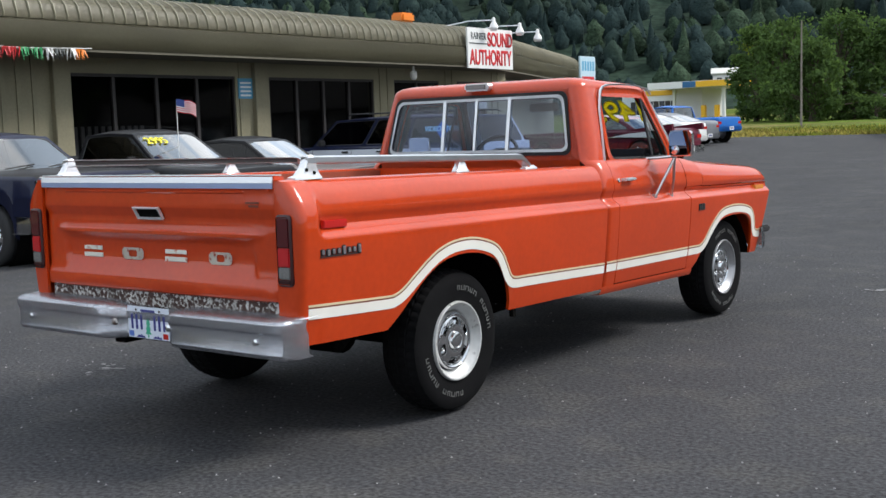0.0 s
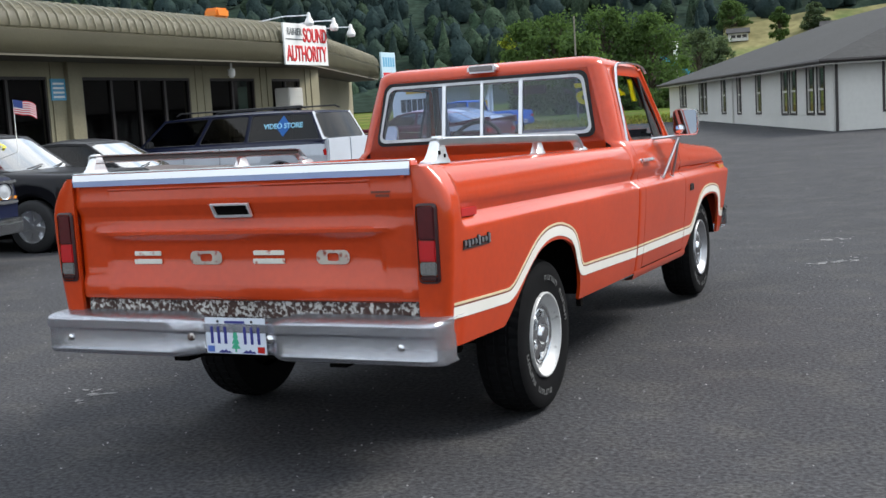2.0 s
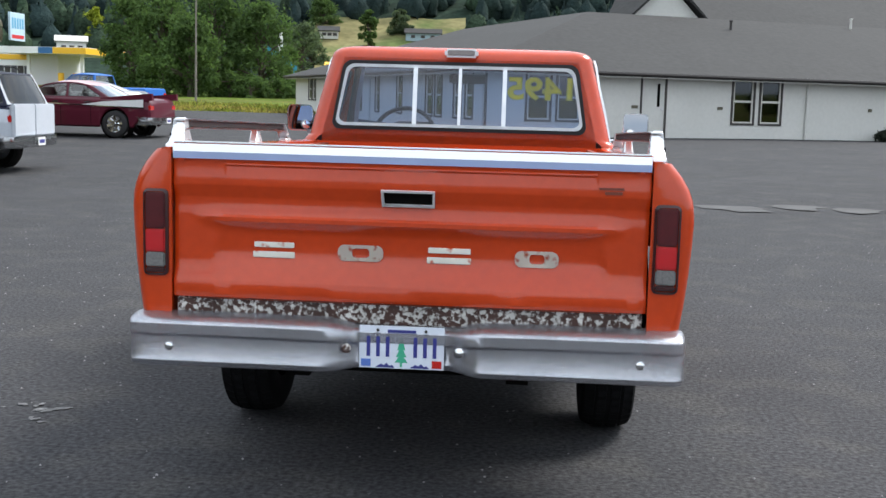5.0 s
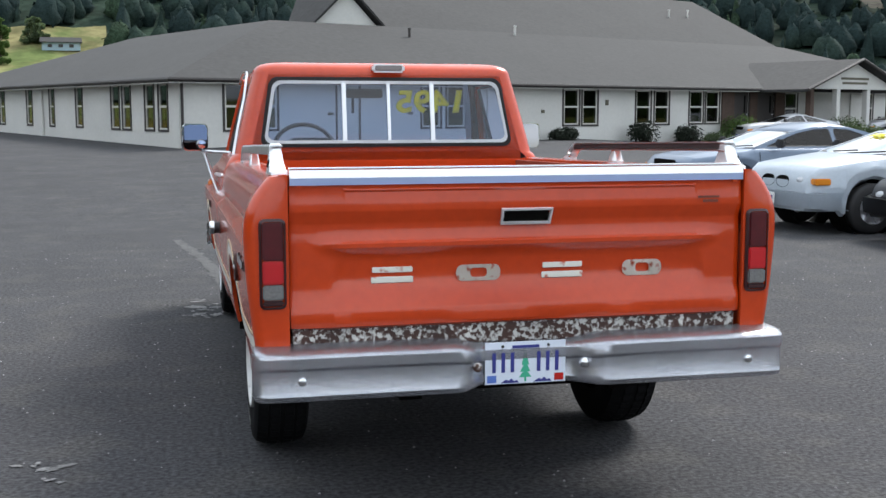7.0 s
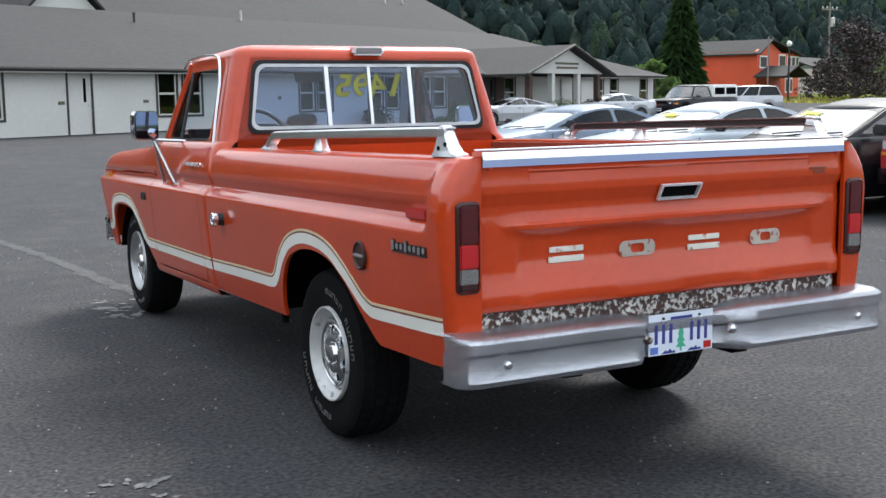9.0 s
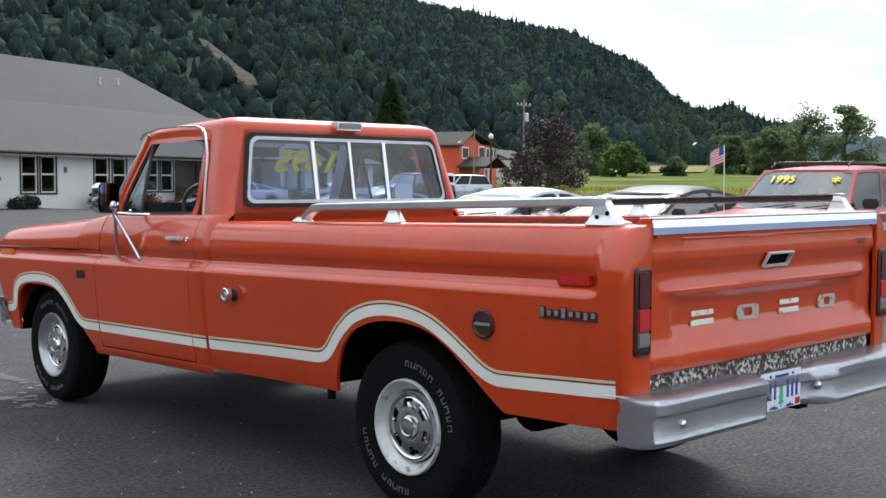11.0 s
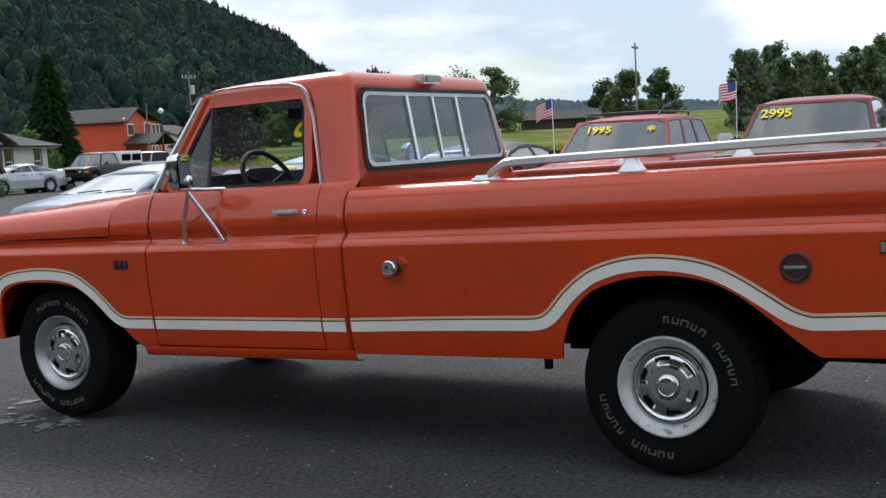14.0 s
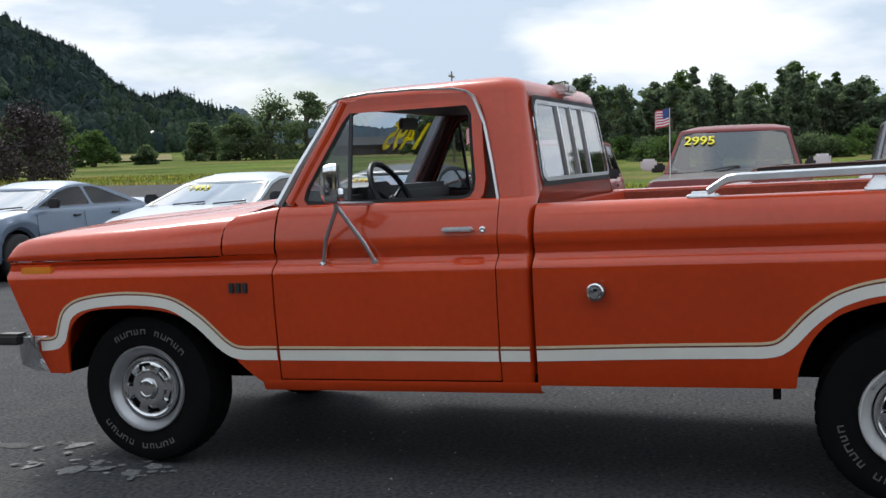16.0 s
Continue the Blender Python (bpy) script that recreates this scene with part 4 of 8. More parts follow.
# ---- hills ----
SKY = [(-130, 0.016), (-100, 0.018), (-80, 0.020), (-70, 0.021), (-66, 0.024), (-63, 0.028), (-61, 0.034), (-60, 0.039), (-58.5, 0.046), (-57.35, 0.058), (-56.5, 0.054), (-55.6, 0.054), (-54.3, 0.069), (-53.2, 0.091), (-52.3, 0.099), (-51, 0.109), (-49.8, 0.122), (-45.4, 0.137), (-42.6, 0.147), (-38, 0.165), (-34, 0.186), (-28, 0.20), (60, 0.20), (95, 0.15)]


def hill_height(d, az):
    s = lerp_curve(SKY, az)
    top = 1000.0
    f = min(1.0, max(0.0, (d - 300) / (top - 300)))
    wob = noise.noise((d * 0.006, az * 0.12, 3.1)) * 0.10 + noise.noise((d * 0.02, az * 0.5, 1.1)) * 0.04
    return 4 + (s * top - 6) * max(0, f ** 0.85 + wob * min(1, 4 * f) * (1 - f))


bm = bmesh.new()
azs = [95 - 1.5 * k for k in range(103)]
grid(bm, [[(*at_az(d, az), hill_height(d, az)) for az in azs] for d in (270, 320, 380, 450, 540, 640, 750, 870, 1000, 1150)])
solid("wooded_hill", bm, M_HILL, "steep wooded hillside behind the valley", "hill", kind="structure")
for d, az, h, r in ((96, 13.6, 2.0, 1.9), (99, 12.9, 1.7, 1.7), (97, 12.2, 1.9, 1.8), (100, 11.5, 1.6, 1.7), (98, 14.6, 2.2, 2.0)):
    x, y = at_az(d, az, -0.4, -4.0)
    broad_tree(x, y, h, r, M_LEAF, "low green bush beside rough grass", 20, 90, 0.13, "bush")
# open dry meadow at the foot of the slope
HILL_ROWS = (270, 320, 380, 450, 540, 640, 750, 870, 1000, 1150)


def hill_floor(d, az):
    """Height of the hill's sheet, straight between its rows."""
    k = max(i for i in range(9) if HILL_ROWS[i] <= max(d, 270))
    f = (d - HILL_ROWS[k]) / (HILL_ROWS[k + 1] - HILL_ROWS[k])
    return hill_height(HILL_ROWS[k], az) * (1 - f) + hill_height(HILL_ROWS[k + 1], az) * f


bm = bmesh.new()
grid(bm, [[(*at_az(d, az), hill_floor(d, az) + 0.5) for az in (11, 9.5, 8, 6.5, 5, 3.5)] for d in (272, 296, 320, 336, 352)])
solid("meadow", bm, M_MEADOW, "dry yellow meadow on the lower slope", "meadow", kind="structure")
for d, az, h, r, m_, lab in ((316, 8.35, 13.5, 3.3, M_LEAF, "slim green tree on a dry meadow"), (336, 6.75, 8.0, 3.6, M_LEAFD, "round dark tree beside a meadow pole"), (300, 11.2, 8.5, 5.5, M_LEAFD, "broad dark tree at the meadow edge"), (300, 13.4, 10, 6, M_LEAFD, "broad dark tree at the meadow edge"), (345, 10.6, 9, 5.5, M_LEAF, "broad green tree above the meadow")):
    x, y = at_az(d, az)
    broad_tree(x, y, h, r, m_, lab, 44, 110, 0.34, base=hill_floor(d, az))
bm = bmesh.new()
grid(bm, [[(*at_az(d, az, -5.4, 1.2), ground_z(*at_az(d, az, -5.4, 1.2)) + 0.25) for az in (-52.6, -53.4, -54.4, -55.4, -56.4, -57.2)] for d in (196, 215, 235, 255, 268)])
solid("dry_field", bm, M_MEADOW, "dry yellow field beyond green grass", "meadow", kind="structure")
# bare earth slip on the slope
def slope_at(az, s_):
    """The distance at which the hillside is seen at this slope."""
    return min(range(310, 990, 5), key=lambda d: abs(hill_height(d, az) / d - s_))


bm = bmesh.new()
grid(bm, [[(*at_az(d, a_), hill_height(d, a_) + 4.0) for a_ in (az - w_, az - 0.4 * w_ + rnd.uniform(-0.1, 0.1), az + 0.5 * w_, az + w_ * rnd.uniform(0.7, 1.2))] for az, d, w_ in ((az, slope_at(az, s_), w_) for az, s_, w_ in ((-33.6, 0.076, 0.30), (-33.1, 0.085, 0.55), (-32.5, 0.094, 0.40), (-31.9, 0.104, 0.50), (-31.2, 0.116, 0.25)))])
solid("earth_slip", bm, M_SLIP, "bare brown earth slip between trees", "ground", kind="structure")
# the forest: every tree a lumpy crown, ragged with leaf masses
gen = np.random.default_rng(11)
trees_ = []
for k in range(17000):
    az = 62 - 122 * rnd.random() if k > 4000 else -35 - 24 * rnd.random()
    d = 300 + 720 * rnd.random() ** 0.85
    x, y = at_az(d, az)
    z = hill_height(d, az)
    if d < 352 and 3.0 < az < 11.0:
        continue
    if 0.078 < z / d < 0.116 and abs(az + 33.5 - 63 * (z / d - 0.078)) < 0.45:
        continue
    h = rnd.uniform(6.0, 11.5) * (0.8 + d / 2000)
    pale = rnd.random() < (0.75 if az < -53.5 and d < 620 else 0.55 if 11 < az < 26 and d < 620 else 0.10)
    trees_.append((x, y, z - 1.0, h, h * rnd.uniform(0.25, 0.40), rnd.random(), pale))
q = np.array(trees_)
n0, seg, rings = len(q), 7, 6
f_ = np.array([0.0, 0.22, 0.45, 0.68, 0.88, 1.0])[None, :, None]
conic = (q[:, 5] < 0.22)[:, None, None]
prof = np.where(conic, 0.95 * (1 - f_) + 0.06, np.array([0.72, 1.0, 1.02, 0.82, 0.48, 0.10])[None, :, None])
jit = np.clip(1 + 0.19 * gen.normal(size=(n0, rings, seg)), 0.5, 1.6)
an = (np.arange(seg) * 2 * math.pi / seg)[None, None, :] + gen.random((n0, 1, 1)) * 6.28 + gen.normal(size=(n0, rings, seg)) * 0.16
rr_ = prof * jit * np.where(conic, 0.72, 1.0) * q[:, 4][:, None, None]
zz = q[:, 2][:, None, None] + q[:, 3][:, None, None] * (f_ * np.where(conic, 1.12, 0.92) + 0.035 * gen.normal(size=(n0, rings, seg)) * np.minimum(1, 4 * f_))
body = np.stack([q[:, 0][:, None, None] + rr_ * np.cos(an), q[:, 1][:, None, None] + rr_ * np.sin(an), zz], -1).reshape(-1, 3)
i_, j_ = np.meshgrid(np.arange(rings - 1), np.arange(seg), indexing="ij")
one = np.stack([i_ * seg + j_, i_ * seg + (j_ + 1) % seg, (i_ + 1) * seg + (j_ + 1) % seg, (i_ + 1) * seg + j_], -1).reshape(-1, 4)
quads = (one[None] + (np.arange(n0) * rings * seg)[:, None, None]).reshape(-1, 4)
n_ = 26                                                              # loose leaf masses round each crown
pick = gen.integers(0, rings * seg, (n0, n_)) + (np.arange(n0) * rings * seg)[:, None]
mid = body[pick]
ax = np.stack([q[:, 0], q[:, 1], q[:, 2] + q[:, 3] * 0.4], -1)[:, None, :]
mid = ax + (mid - ax) * (1.0 + 0.10 * gen.random((n0, n_, 1)))
tri = mid[:, :, None, :] + gen.normal(size=(n0, n_, 3, 3)) * (0.11 * q[:, 4])[:, None, None, None]
vs_ = np.concatenate([body, tri.reshape(-1, 3)])
tris = (np.arange(n0 * n_ * 3) + len(body)).reshape(-1, 3)
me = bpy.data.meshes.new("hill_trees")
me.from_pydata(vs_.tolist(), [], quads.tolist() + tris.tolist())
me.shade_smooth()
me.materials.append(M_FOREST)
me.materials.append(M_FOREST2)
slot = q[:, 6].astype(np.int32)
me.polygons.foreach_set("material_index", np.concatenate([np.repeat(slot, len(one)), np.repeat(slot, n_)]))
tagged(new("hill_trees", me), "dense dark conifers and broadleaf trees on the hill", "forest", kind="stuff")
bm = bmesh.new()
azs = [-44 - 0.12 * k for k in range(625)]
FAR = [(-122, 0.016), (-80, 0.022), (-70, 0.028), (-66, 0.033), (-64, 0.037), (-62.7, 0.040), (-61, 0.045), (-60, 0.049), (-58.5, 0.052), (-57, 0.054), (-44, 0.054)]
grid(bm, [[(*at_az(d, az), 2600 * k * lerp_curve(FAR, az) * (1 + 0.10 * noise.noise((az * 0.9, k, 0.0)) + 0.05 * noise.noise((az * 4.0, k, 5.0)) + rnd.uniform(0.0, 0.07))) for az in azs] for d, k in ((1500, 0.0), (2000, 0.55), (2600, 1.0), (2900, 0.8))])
solid("far_hills", bm, M_FARHILL, "ridge on the horizon, haze painted in as blue-green", "hill", kind="structure")

# ---- the orange pickup: level body lines, raised towards the tail by RAKE ----
RAKE = 0.022
truck = thing("pickup_truck", "faded orange long-bed pickup truck with white side stripes, parked on asphalt", "pickup truck", pose(0.003, 0, 0.006, 0, 0, 0.2))


def tpart(name, bm, material, label="", parent=None, rake=True, sharp=35):
    if rake:
        for v in bm.verts:
            v.co.z += RAKE * (4.6 - v.co.y)
    return part(name, bm, material, parent or truck, label, sharp)


LOW = [(0.36, 0.915), (0.40, 0.932), (0.45, 0.946), (0.55, 0.960), (0.70, 0.977), (0.80, 0.985), (0.87, 0.989), (0.91, 0.990)]
BEND = [(0.990, 0.900), (0.989, 0.911), (0.983, 0.919), (0.964, 0.936), (0.944, 0.950), (0.938, 0.962), (0.941, 0.980), (0.950, 1.000), (0.956, 1.013)]   # (x, z): overhang over a lit ledge, upwards
BED_TOP = [(0.955, 1.035), (0.950, 1.07), (0.936, 1.112), (0.915, 1.143), (0.895, 1.158), (0.872, 1.165), (0.83, 1.165), (0.80, 1.16), (0.795, 1.12)]
DOOR_TOP = [(0.955, 1.035), (0.949, 1.07), (0.937, 1.11), (0.921, 1.15), (0.905, 1.176), (0.893, 1.190), (0.880, 1.197)]
TAIL = [(0.36, 0.925), (0.56, 0.956), (0.625, 0.966), (0.735, 0.979), (0.84, 0.988), (0.95, 0.992), (0.995, 0.990), (1.03, 0.984), (1.06, 0.974), (1.09, 0.959), (1.125, 0.935), (1.15, 0.912), (1.168, 0.895)]   # (z, x): plain swell of the tail corner


def smooth(pts, n=4):
    """Points on a smooth curve through the given ones, kept rising in the first value."""
    out = []
    for i in range(len(pts) - 1):
        p0, p1, p2, p3 = pts[max(i - 1, 0)], pts[i], pts[i + 1], pts[min(i + 2, len(pts) - 1)]
        for k in range(n):
            t = k / n
            out.append(tuple(0.5 * (2 * b + (c - a) * t + (2 * a - 5 * b + 4 * c - d) * t * t + (3 * b - a - 3 * c + d) * t ** 3) for a, b, c, d in zip(p0, p1, p2, p3)))
    out.append(pts[-1])
    keep = [out[0]]
    for p in out[1:]:
        if p[0] > keep[-1][0] + 0.002:
            keep.append(p)
    return keep


REAR_ARCH = smooth([(0.60, 0.435), (0.69, 0.505), (0.775, 0.58), (0.88, 0.664), (1.0, 0.728), (1.15, 0.755), (1.30, 0.750), (1.41, 0.725), (1.50, 0.685), (1.58, 0.60), (1.628, 0.49), (1.64, 0.41)], 3)
FRONT_ARCH = smooth([(3.965, 0.405), (4.05, 0.475), (4.13, 0.56), (4.25, 0.66), (4.38, 0.725), (4.52, 0.752), (4.70, 0.758), (4.84, 0.748), (4.93, 0.71), (4.99, 0.63), (5.008, 0.50), (5.012, 0.43)], 3)
TAIL_RISE = [(0.03, 0.625), (0.30, 0.616), (0.58, 0.607), (0.64, 0.610), (0.70, 0.634), (0.78, 0.688), (0.88, 0.752), (0.98, 0.801), (1.10, 0.831)]
STRIPE_REAR = {1: smooth(TAIL_RISE + [(1.25, 0.836), (1.38, 0.815), (1.475, 0.783), (1.54, 0.733), (1.59, 0.668), (1.635, 0.607), (1.68, 0.589), (1.80, 0.587), (2.20, 0.580), (2.64, 0.572)]),
               -1: smooth(TAIL_RISE + [(1.25, 0.841), (1.38, 0.826), (1.49, 0.790), (1.56, 0.746), (1.615, 0.700), (1.66, 0.652), (1.70, 0.612), (1.75, 0.593), (1.90, 0.590), (2.20, 0.586), (2.64, 0.576)])}
STRIPE_FRONT = smooth([(3.80, 0.576), (3.95, 0.576), (4.06, 0.578), (4.12, 0.605), (4.18, 0.662), (4.25, 0.725), (4.36, 0.795), (4.46, 0.824), (4.60, 0.836), (4.73, 0.834), (4.86, 0.820), (4.95, 0.795), (5.015, 0.745), (5.05, 0.67), (5.075, 0.625), (5.16, 0.617)])


def bed_bottom(y):
    if 0.60 < y < 1.64:
        return lerp_curve(REAR_ARCH, y)
    return 0.405 if y >= 1.64 else 0.445 - 0.01 * y


def fender_bottom(y):
    if 3.965 < y < 5.01:
        return lerp_curve(FRONT_ARCH, y)
    return 0.405 if y <= 3.965 else 0.44


def column(bottom, tops):
    """Outline of a side from its foot up: (x, z)."""
    pts = [(lerp_curve(LOW, bottom + (0.875 - bottom) * f), bottom + (0.875 - bottom) * f) for f in (0, 0.06, 0.25, 0.5, 0.75, 1)]
    return pts + BEND + tops


def hood_seam(x):
    """Where the hood ends towards the windscreen: straight up the side, then swept back."""
    return lerp_curve([(0.0, 3.985), (0.45, 3.99), (0.70, 4.005), (0.84, 4.04), (0.89, 4.085), (0.92, 4.125), (0.94, 4.135), (1.0, 4.135)], x)


def side_panel(s, ys, bottom, tops, thick=0.02, ends=()):
    bm = bmesh.new()
    rows = []
    for y in ys:
        k = min(1.0, max(0.0, (0.17 - y) / 0.06)) if ends else 0.0      # the crease runs out before the tail
        k = k * k * (3 - 2 * k)
        rows.append([(s * (x + (lerp_curve(TAIL, z) - x) * k if x > 0.885 else x), y, z) for x, z in column(bottom(y), tops)])
    if ends:
        rows = [[(s * x1(abs(p[0])), y1, p[2]) for p in rows[0]] for x1, y1 in reversed(ends)] + rows
    grid(bm, rows)
    bmesh.ops.recalc_face_normals(bm, faces=bm.faces)
    bmesh.ops.solidify(bm, geom=bm.faces[:], thickness=thick)
    return bm


def stations(y0, y1, curve, step=0.16):
    ys = {round(y, 4) for y, _ in curve if y0 < y < y1} | {y0, y1}
    if curve[0][0] > y0:
        ys |= {curve[0][0] - 0.004}
    if curve[-1][0] < y1:
        ys |= {curve[-1][0] + 0.004}
    n = int((y1 - y0) / step)
    ys |= {round(y0 + (y1 - y0) * k / n, 4) for k in range(n + 1)}
    if y0 < 0.1:
        ys |= {0.05, 0.07, 0.09, 0.11, 0.12, 0.13, 0.14, 0.15, 0.16, 0.175}
    return sorted(ys)


def stripe(s, curve, y0, y1, lo, hi, material, name, label=""):
    """A painted band that follows the side, 3 mm proud; lo and hi run down from the curve."""
    bm = bmesh.new()
    pts = [p for p in curve if y0 < p[0] < y1]
    pts = [(y0, lerp_curve(curve, y0))] + pts + [(y1, lerp_curve(curve, y1))]
    fine = []
    for (ya, za), (yb, zb) in zip(pts, pts[1:]):
        k = max(1, int(math.hypot(yb - ya, zb - za) / 0.05))
        fine += [(ya + (yb - ya) * i / k, za + (zb - za) * i / k) for i in range(k)]
    fine.append(pts[-1])
    rows = []
    for i, (y, z) in enumerate(fine):
        a, b = fine[max(i - 1, 0)], fine[min(i + 1, len(fine) - 1)]
        d = Vector((b[0] - a[0], b[1] - a[1])).normalized()
        n = Vector((d.y, -d.x))            # downward normal of the band
        row = []
        for off in (lo, (lo + hi) / 2, hi):
            yy, zz = y + n.x * off, z + n.y * off
            k = min(1.0, max(0.0, (0.17 - yy) / 0.06))
            k = k * k * (3 - 2 * k)
            row.append((s * (lerp_curve(LOW, zz) * (1 - k) + lerp_curve(TAIL, zz) * k + 0.0025 - 0.010 * max(0.0, 0.045 - yy) / 0.02), yy, zz))
        rows.append(row)
    grid(bm, rows)
    bmesh.ops.recalc_face_normals(bm, faces=bm.faces)
    bmesh.ops.solidify(bm, geom=bm.faces[:], thickness=0.002)
    return tpart(name, bm, material, label)


for s in (1, -1):
    # bed side with its squared rear end
    ends = [(lambda x: x - 0.005 * (x > 0.85), 0.026), (lambda x: x - 0.012 * (x > 0.85), 0.015), (lambda x: x - 0.024 * (x > 0.86), 0.006), (lambda x: x - 0.038 * (x > 0.88), 0.0), (lambda x: min(x, 0.8425), 0.0)]
    tpart("bed_side", side_panel(s, stations(0.035, 2.672, REAR_ARCH), bed_bottom, BED_TOP, 0.018, ends), M_PAINT)
    inner = bmesh.new()
    for y0, y1, z0 in ((0.05, 0.62, 0.62), (0.62, 1.82, 0.91), (1.82, 2.62, 0.62)):
        box(inner, *sorted((s * 0.74, s * 0.765)), y0, y1, z0, 1.15)
    tpart("bed_inner_wall", inner, M_BEDIN, "faded inner bed wall")
    # wheel well, its deep shade put into the near-black colour
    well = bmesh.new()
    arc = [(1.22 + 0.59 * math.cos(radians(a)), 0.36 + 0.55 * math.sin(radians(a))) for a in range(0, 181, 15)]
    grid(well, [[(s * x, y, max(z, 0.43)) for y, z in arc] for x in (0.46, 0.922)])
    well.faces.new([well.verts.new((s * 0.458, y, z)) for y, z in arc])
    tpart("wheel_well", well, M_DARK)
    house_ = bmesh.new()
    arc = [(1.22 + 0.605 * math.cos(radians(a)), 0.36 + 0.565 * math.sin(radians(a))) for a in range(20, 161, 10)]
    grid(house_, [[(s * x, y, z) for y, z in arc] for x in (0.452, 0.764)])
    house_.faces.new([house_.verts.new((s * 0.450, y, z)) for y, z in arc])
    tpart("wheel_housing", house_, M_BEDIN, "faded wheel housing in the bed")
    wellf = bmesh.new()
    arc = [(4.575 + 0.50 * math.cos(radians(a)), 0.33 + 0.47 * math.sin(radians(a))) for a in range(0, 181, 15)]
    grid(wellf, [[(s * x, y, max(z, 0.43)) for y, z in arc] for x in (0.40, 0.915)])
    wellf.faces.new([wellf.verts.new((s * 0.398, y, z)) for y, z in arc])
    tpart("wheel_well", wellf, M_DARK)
    # door skin, fender
    bm = side_panel(s, stations(3.872, 5.325, FRONT_ARCH), fender_bottom, [], 0.018)
    for v in bm.verts:                     # the fender's front edge leans forward
        v.co.y -= max(0.0, 0.94 - v.co.z) * 0.40 * max(0.0, (v.co.y - 5.04) / 0.285)
        if v.co.z > 0.965:                 # a shadow gap under the hood's edge
            v.co.z -= (v.co.z - 0.965) * (0.66 if v.co.y > 4.14 else 0.5)
    tpart("front_fender", bm, M_PAINT)
    cow = bmesh.new()
    cols = []
    for f, h in ((0, 1.200), (0.3, 1.192), (0.65, 1.183), (1.0, 1.172)):
        k = (h - 1.013) / 0.187
        col = [(x, 1.013 + (z - 1.013) * k) for x, z in [(0.950, 0.992), (0.956, 1.013)] + DOOR_TOP] + [(0.70, h + 0.012)]
        cols.append([(s * x, 3.872 + (hood_seam(x) - 3.872) * f, z) for x, z in col])
    grid(cow, cols)
    tpart("cowl_side", cow, M_PAINT)
    door = tpart("door", side_panel(s, stations(2.832, 3.864, [(3.0, 0), (3.7, 0)]), lambda y: 0.425, DOOR_TOP, 0.03), M_PAINT)
    sill = bmesh.new()
    grid(sill, [[(s * 0.942, y, 0.42), (s * 0.940, y, 0.395), (s * 0.925, y, 0.37), (s * 0.86, y, 0.365)] for y in (2.66, 3.2, 3.96)])
    tpart("rocker_panel", sill, M_PAINT)
    # stripes: cream pinstripe, brown line and the broad white band, panel by panel
    for y0, y1, cur in ((0.03, 2.670, STRIPE_REAR[s]), (3.876, 5.155, STRIPE_FRONT), (2.836, 3.86, [(2.8, 0.574), (3.9, 0.575)]), (2.700, 2.826, [(2.6, 0.574), (2.9, 0.574)])):
        stripe(s, cur, y0, y1, 0.0, 0.010, M_CREAM, "pinstripe", "cream pinstripe")
        stripe(s, cur, y0, y1, 0.010, 0.017, M_BROWN, "stripe_line", "dark brown stripe line")
        stripe(s, cur, y0, y1, 0.017, 0.064, M_WHITE, "side_stripe", "broad white side stripe")

# tailgate: stamped panel with band, creases and a recessed field
GATE = [(0.05, 1.17), (0.045, 1.18), (0.0, 1.183), (-0.010, 1.176), (-0.010, 1.128), (-0.005, 1.124), (-0.0045, 1.119), (-0.009, 1.114), (-0.0095, 1.110), (-0.0045, 1.103), (-0.006, 1.07), (-0.009, 1.042), (-0.0065, 1.032), (0.012, 0.998), (0.0145, 0.988), (0.012, 0.955), (0.004, 0.932), (-0.0055, 0.924), (-0.006, 0.910), (0.002, 0.902), (0.022, 0.876), (0.027, 0.860), (0.028, 0.82), (0.029, 0.795), (0.0265, 0.785), (0.010, 0.738), (-0.006, 0.699), (-0.009, 0.691), (-0.008, 0.645), (-0.002, 0.634), (0.05, 0.632)]
GATE_EDGE = [(0.60, 0.83), (0.69, 0.81), (0.785, 0.70), (0.86, 0.70), (0.90, 0.745), (0.915, 0.77), (0.93, 0.775)]   # (z, x): where the stamping runs out
GATE_Y = 0.014                               # the gate sits inside the corners
bm = bmesh.new()
half = [0.838, 0.832, 0.82, 0.81, 0.80, 0.79, 0.78, 0.77, 0.76, 0.75, 0.74, 0.73, 0.72, 0.71, 0.70, 0.69, 0.68, 0.67, 0.66, 0.652, 0.645, 0.635, 0.60, 0.50, 0.40, 0.30, 0.20, 0.10]
xs = [-x for x in half] + [0.0] + half[::-1]
rows = []
for x in xs:
    flat = min(1, max(0, (0.838 - abs(x)) / 0.02))
    row = []
    for y, z in GATE:
        if 1.102 < z < 1.12 and abs(x) > 0.645:                       # the bead stops short of the sides
            y = -0.0045
        if 0.70 < z < 0.935:
            k = min(1.0, max(0.0, (lerp_curve(GATE_EDGE, z) - abs(x)) / (0.03 if z < 0.86 else 0.11)))
            side = 0.008
            y = side * (1 - k) + (y * 0.9 - 0.001) * k
        elif 0.64 < z < 1.04:
            y = y * 0.9 - 0.001
        if z < 1.12:
            y += 0.0012 * noise.noise((x * 3.1, z * 5.0, 2.0)) + 0.0006 * noise.noise((x * 11.0, z * 9.0, 7.0))
        row.append((x, GATE_Y + y + 0.006 * (1 - flat), z))
    rows.append(row)
grid(bm, rows)
bm.faces.new([v for v in bm.verts[:len(GATE)]])
bm.faces.new([v for v in bm.verts[-len(GATE):]])


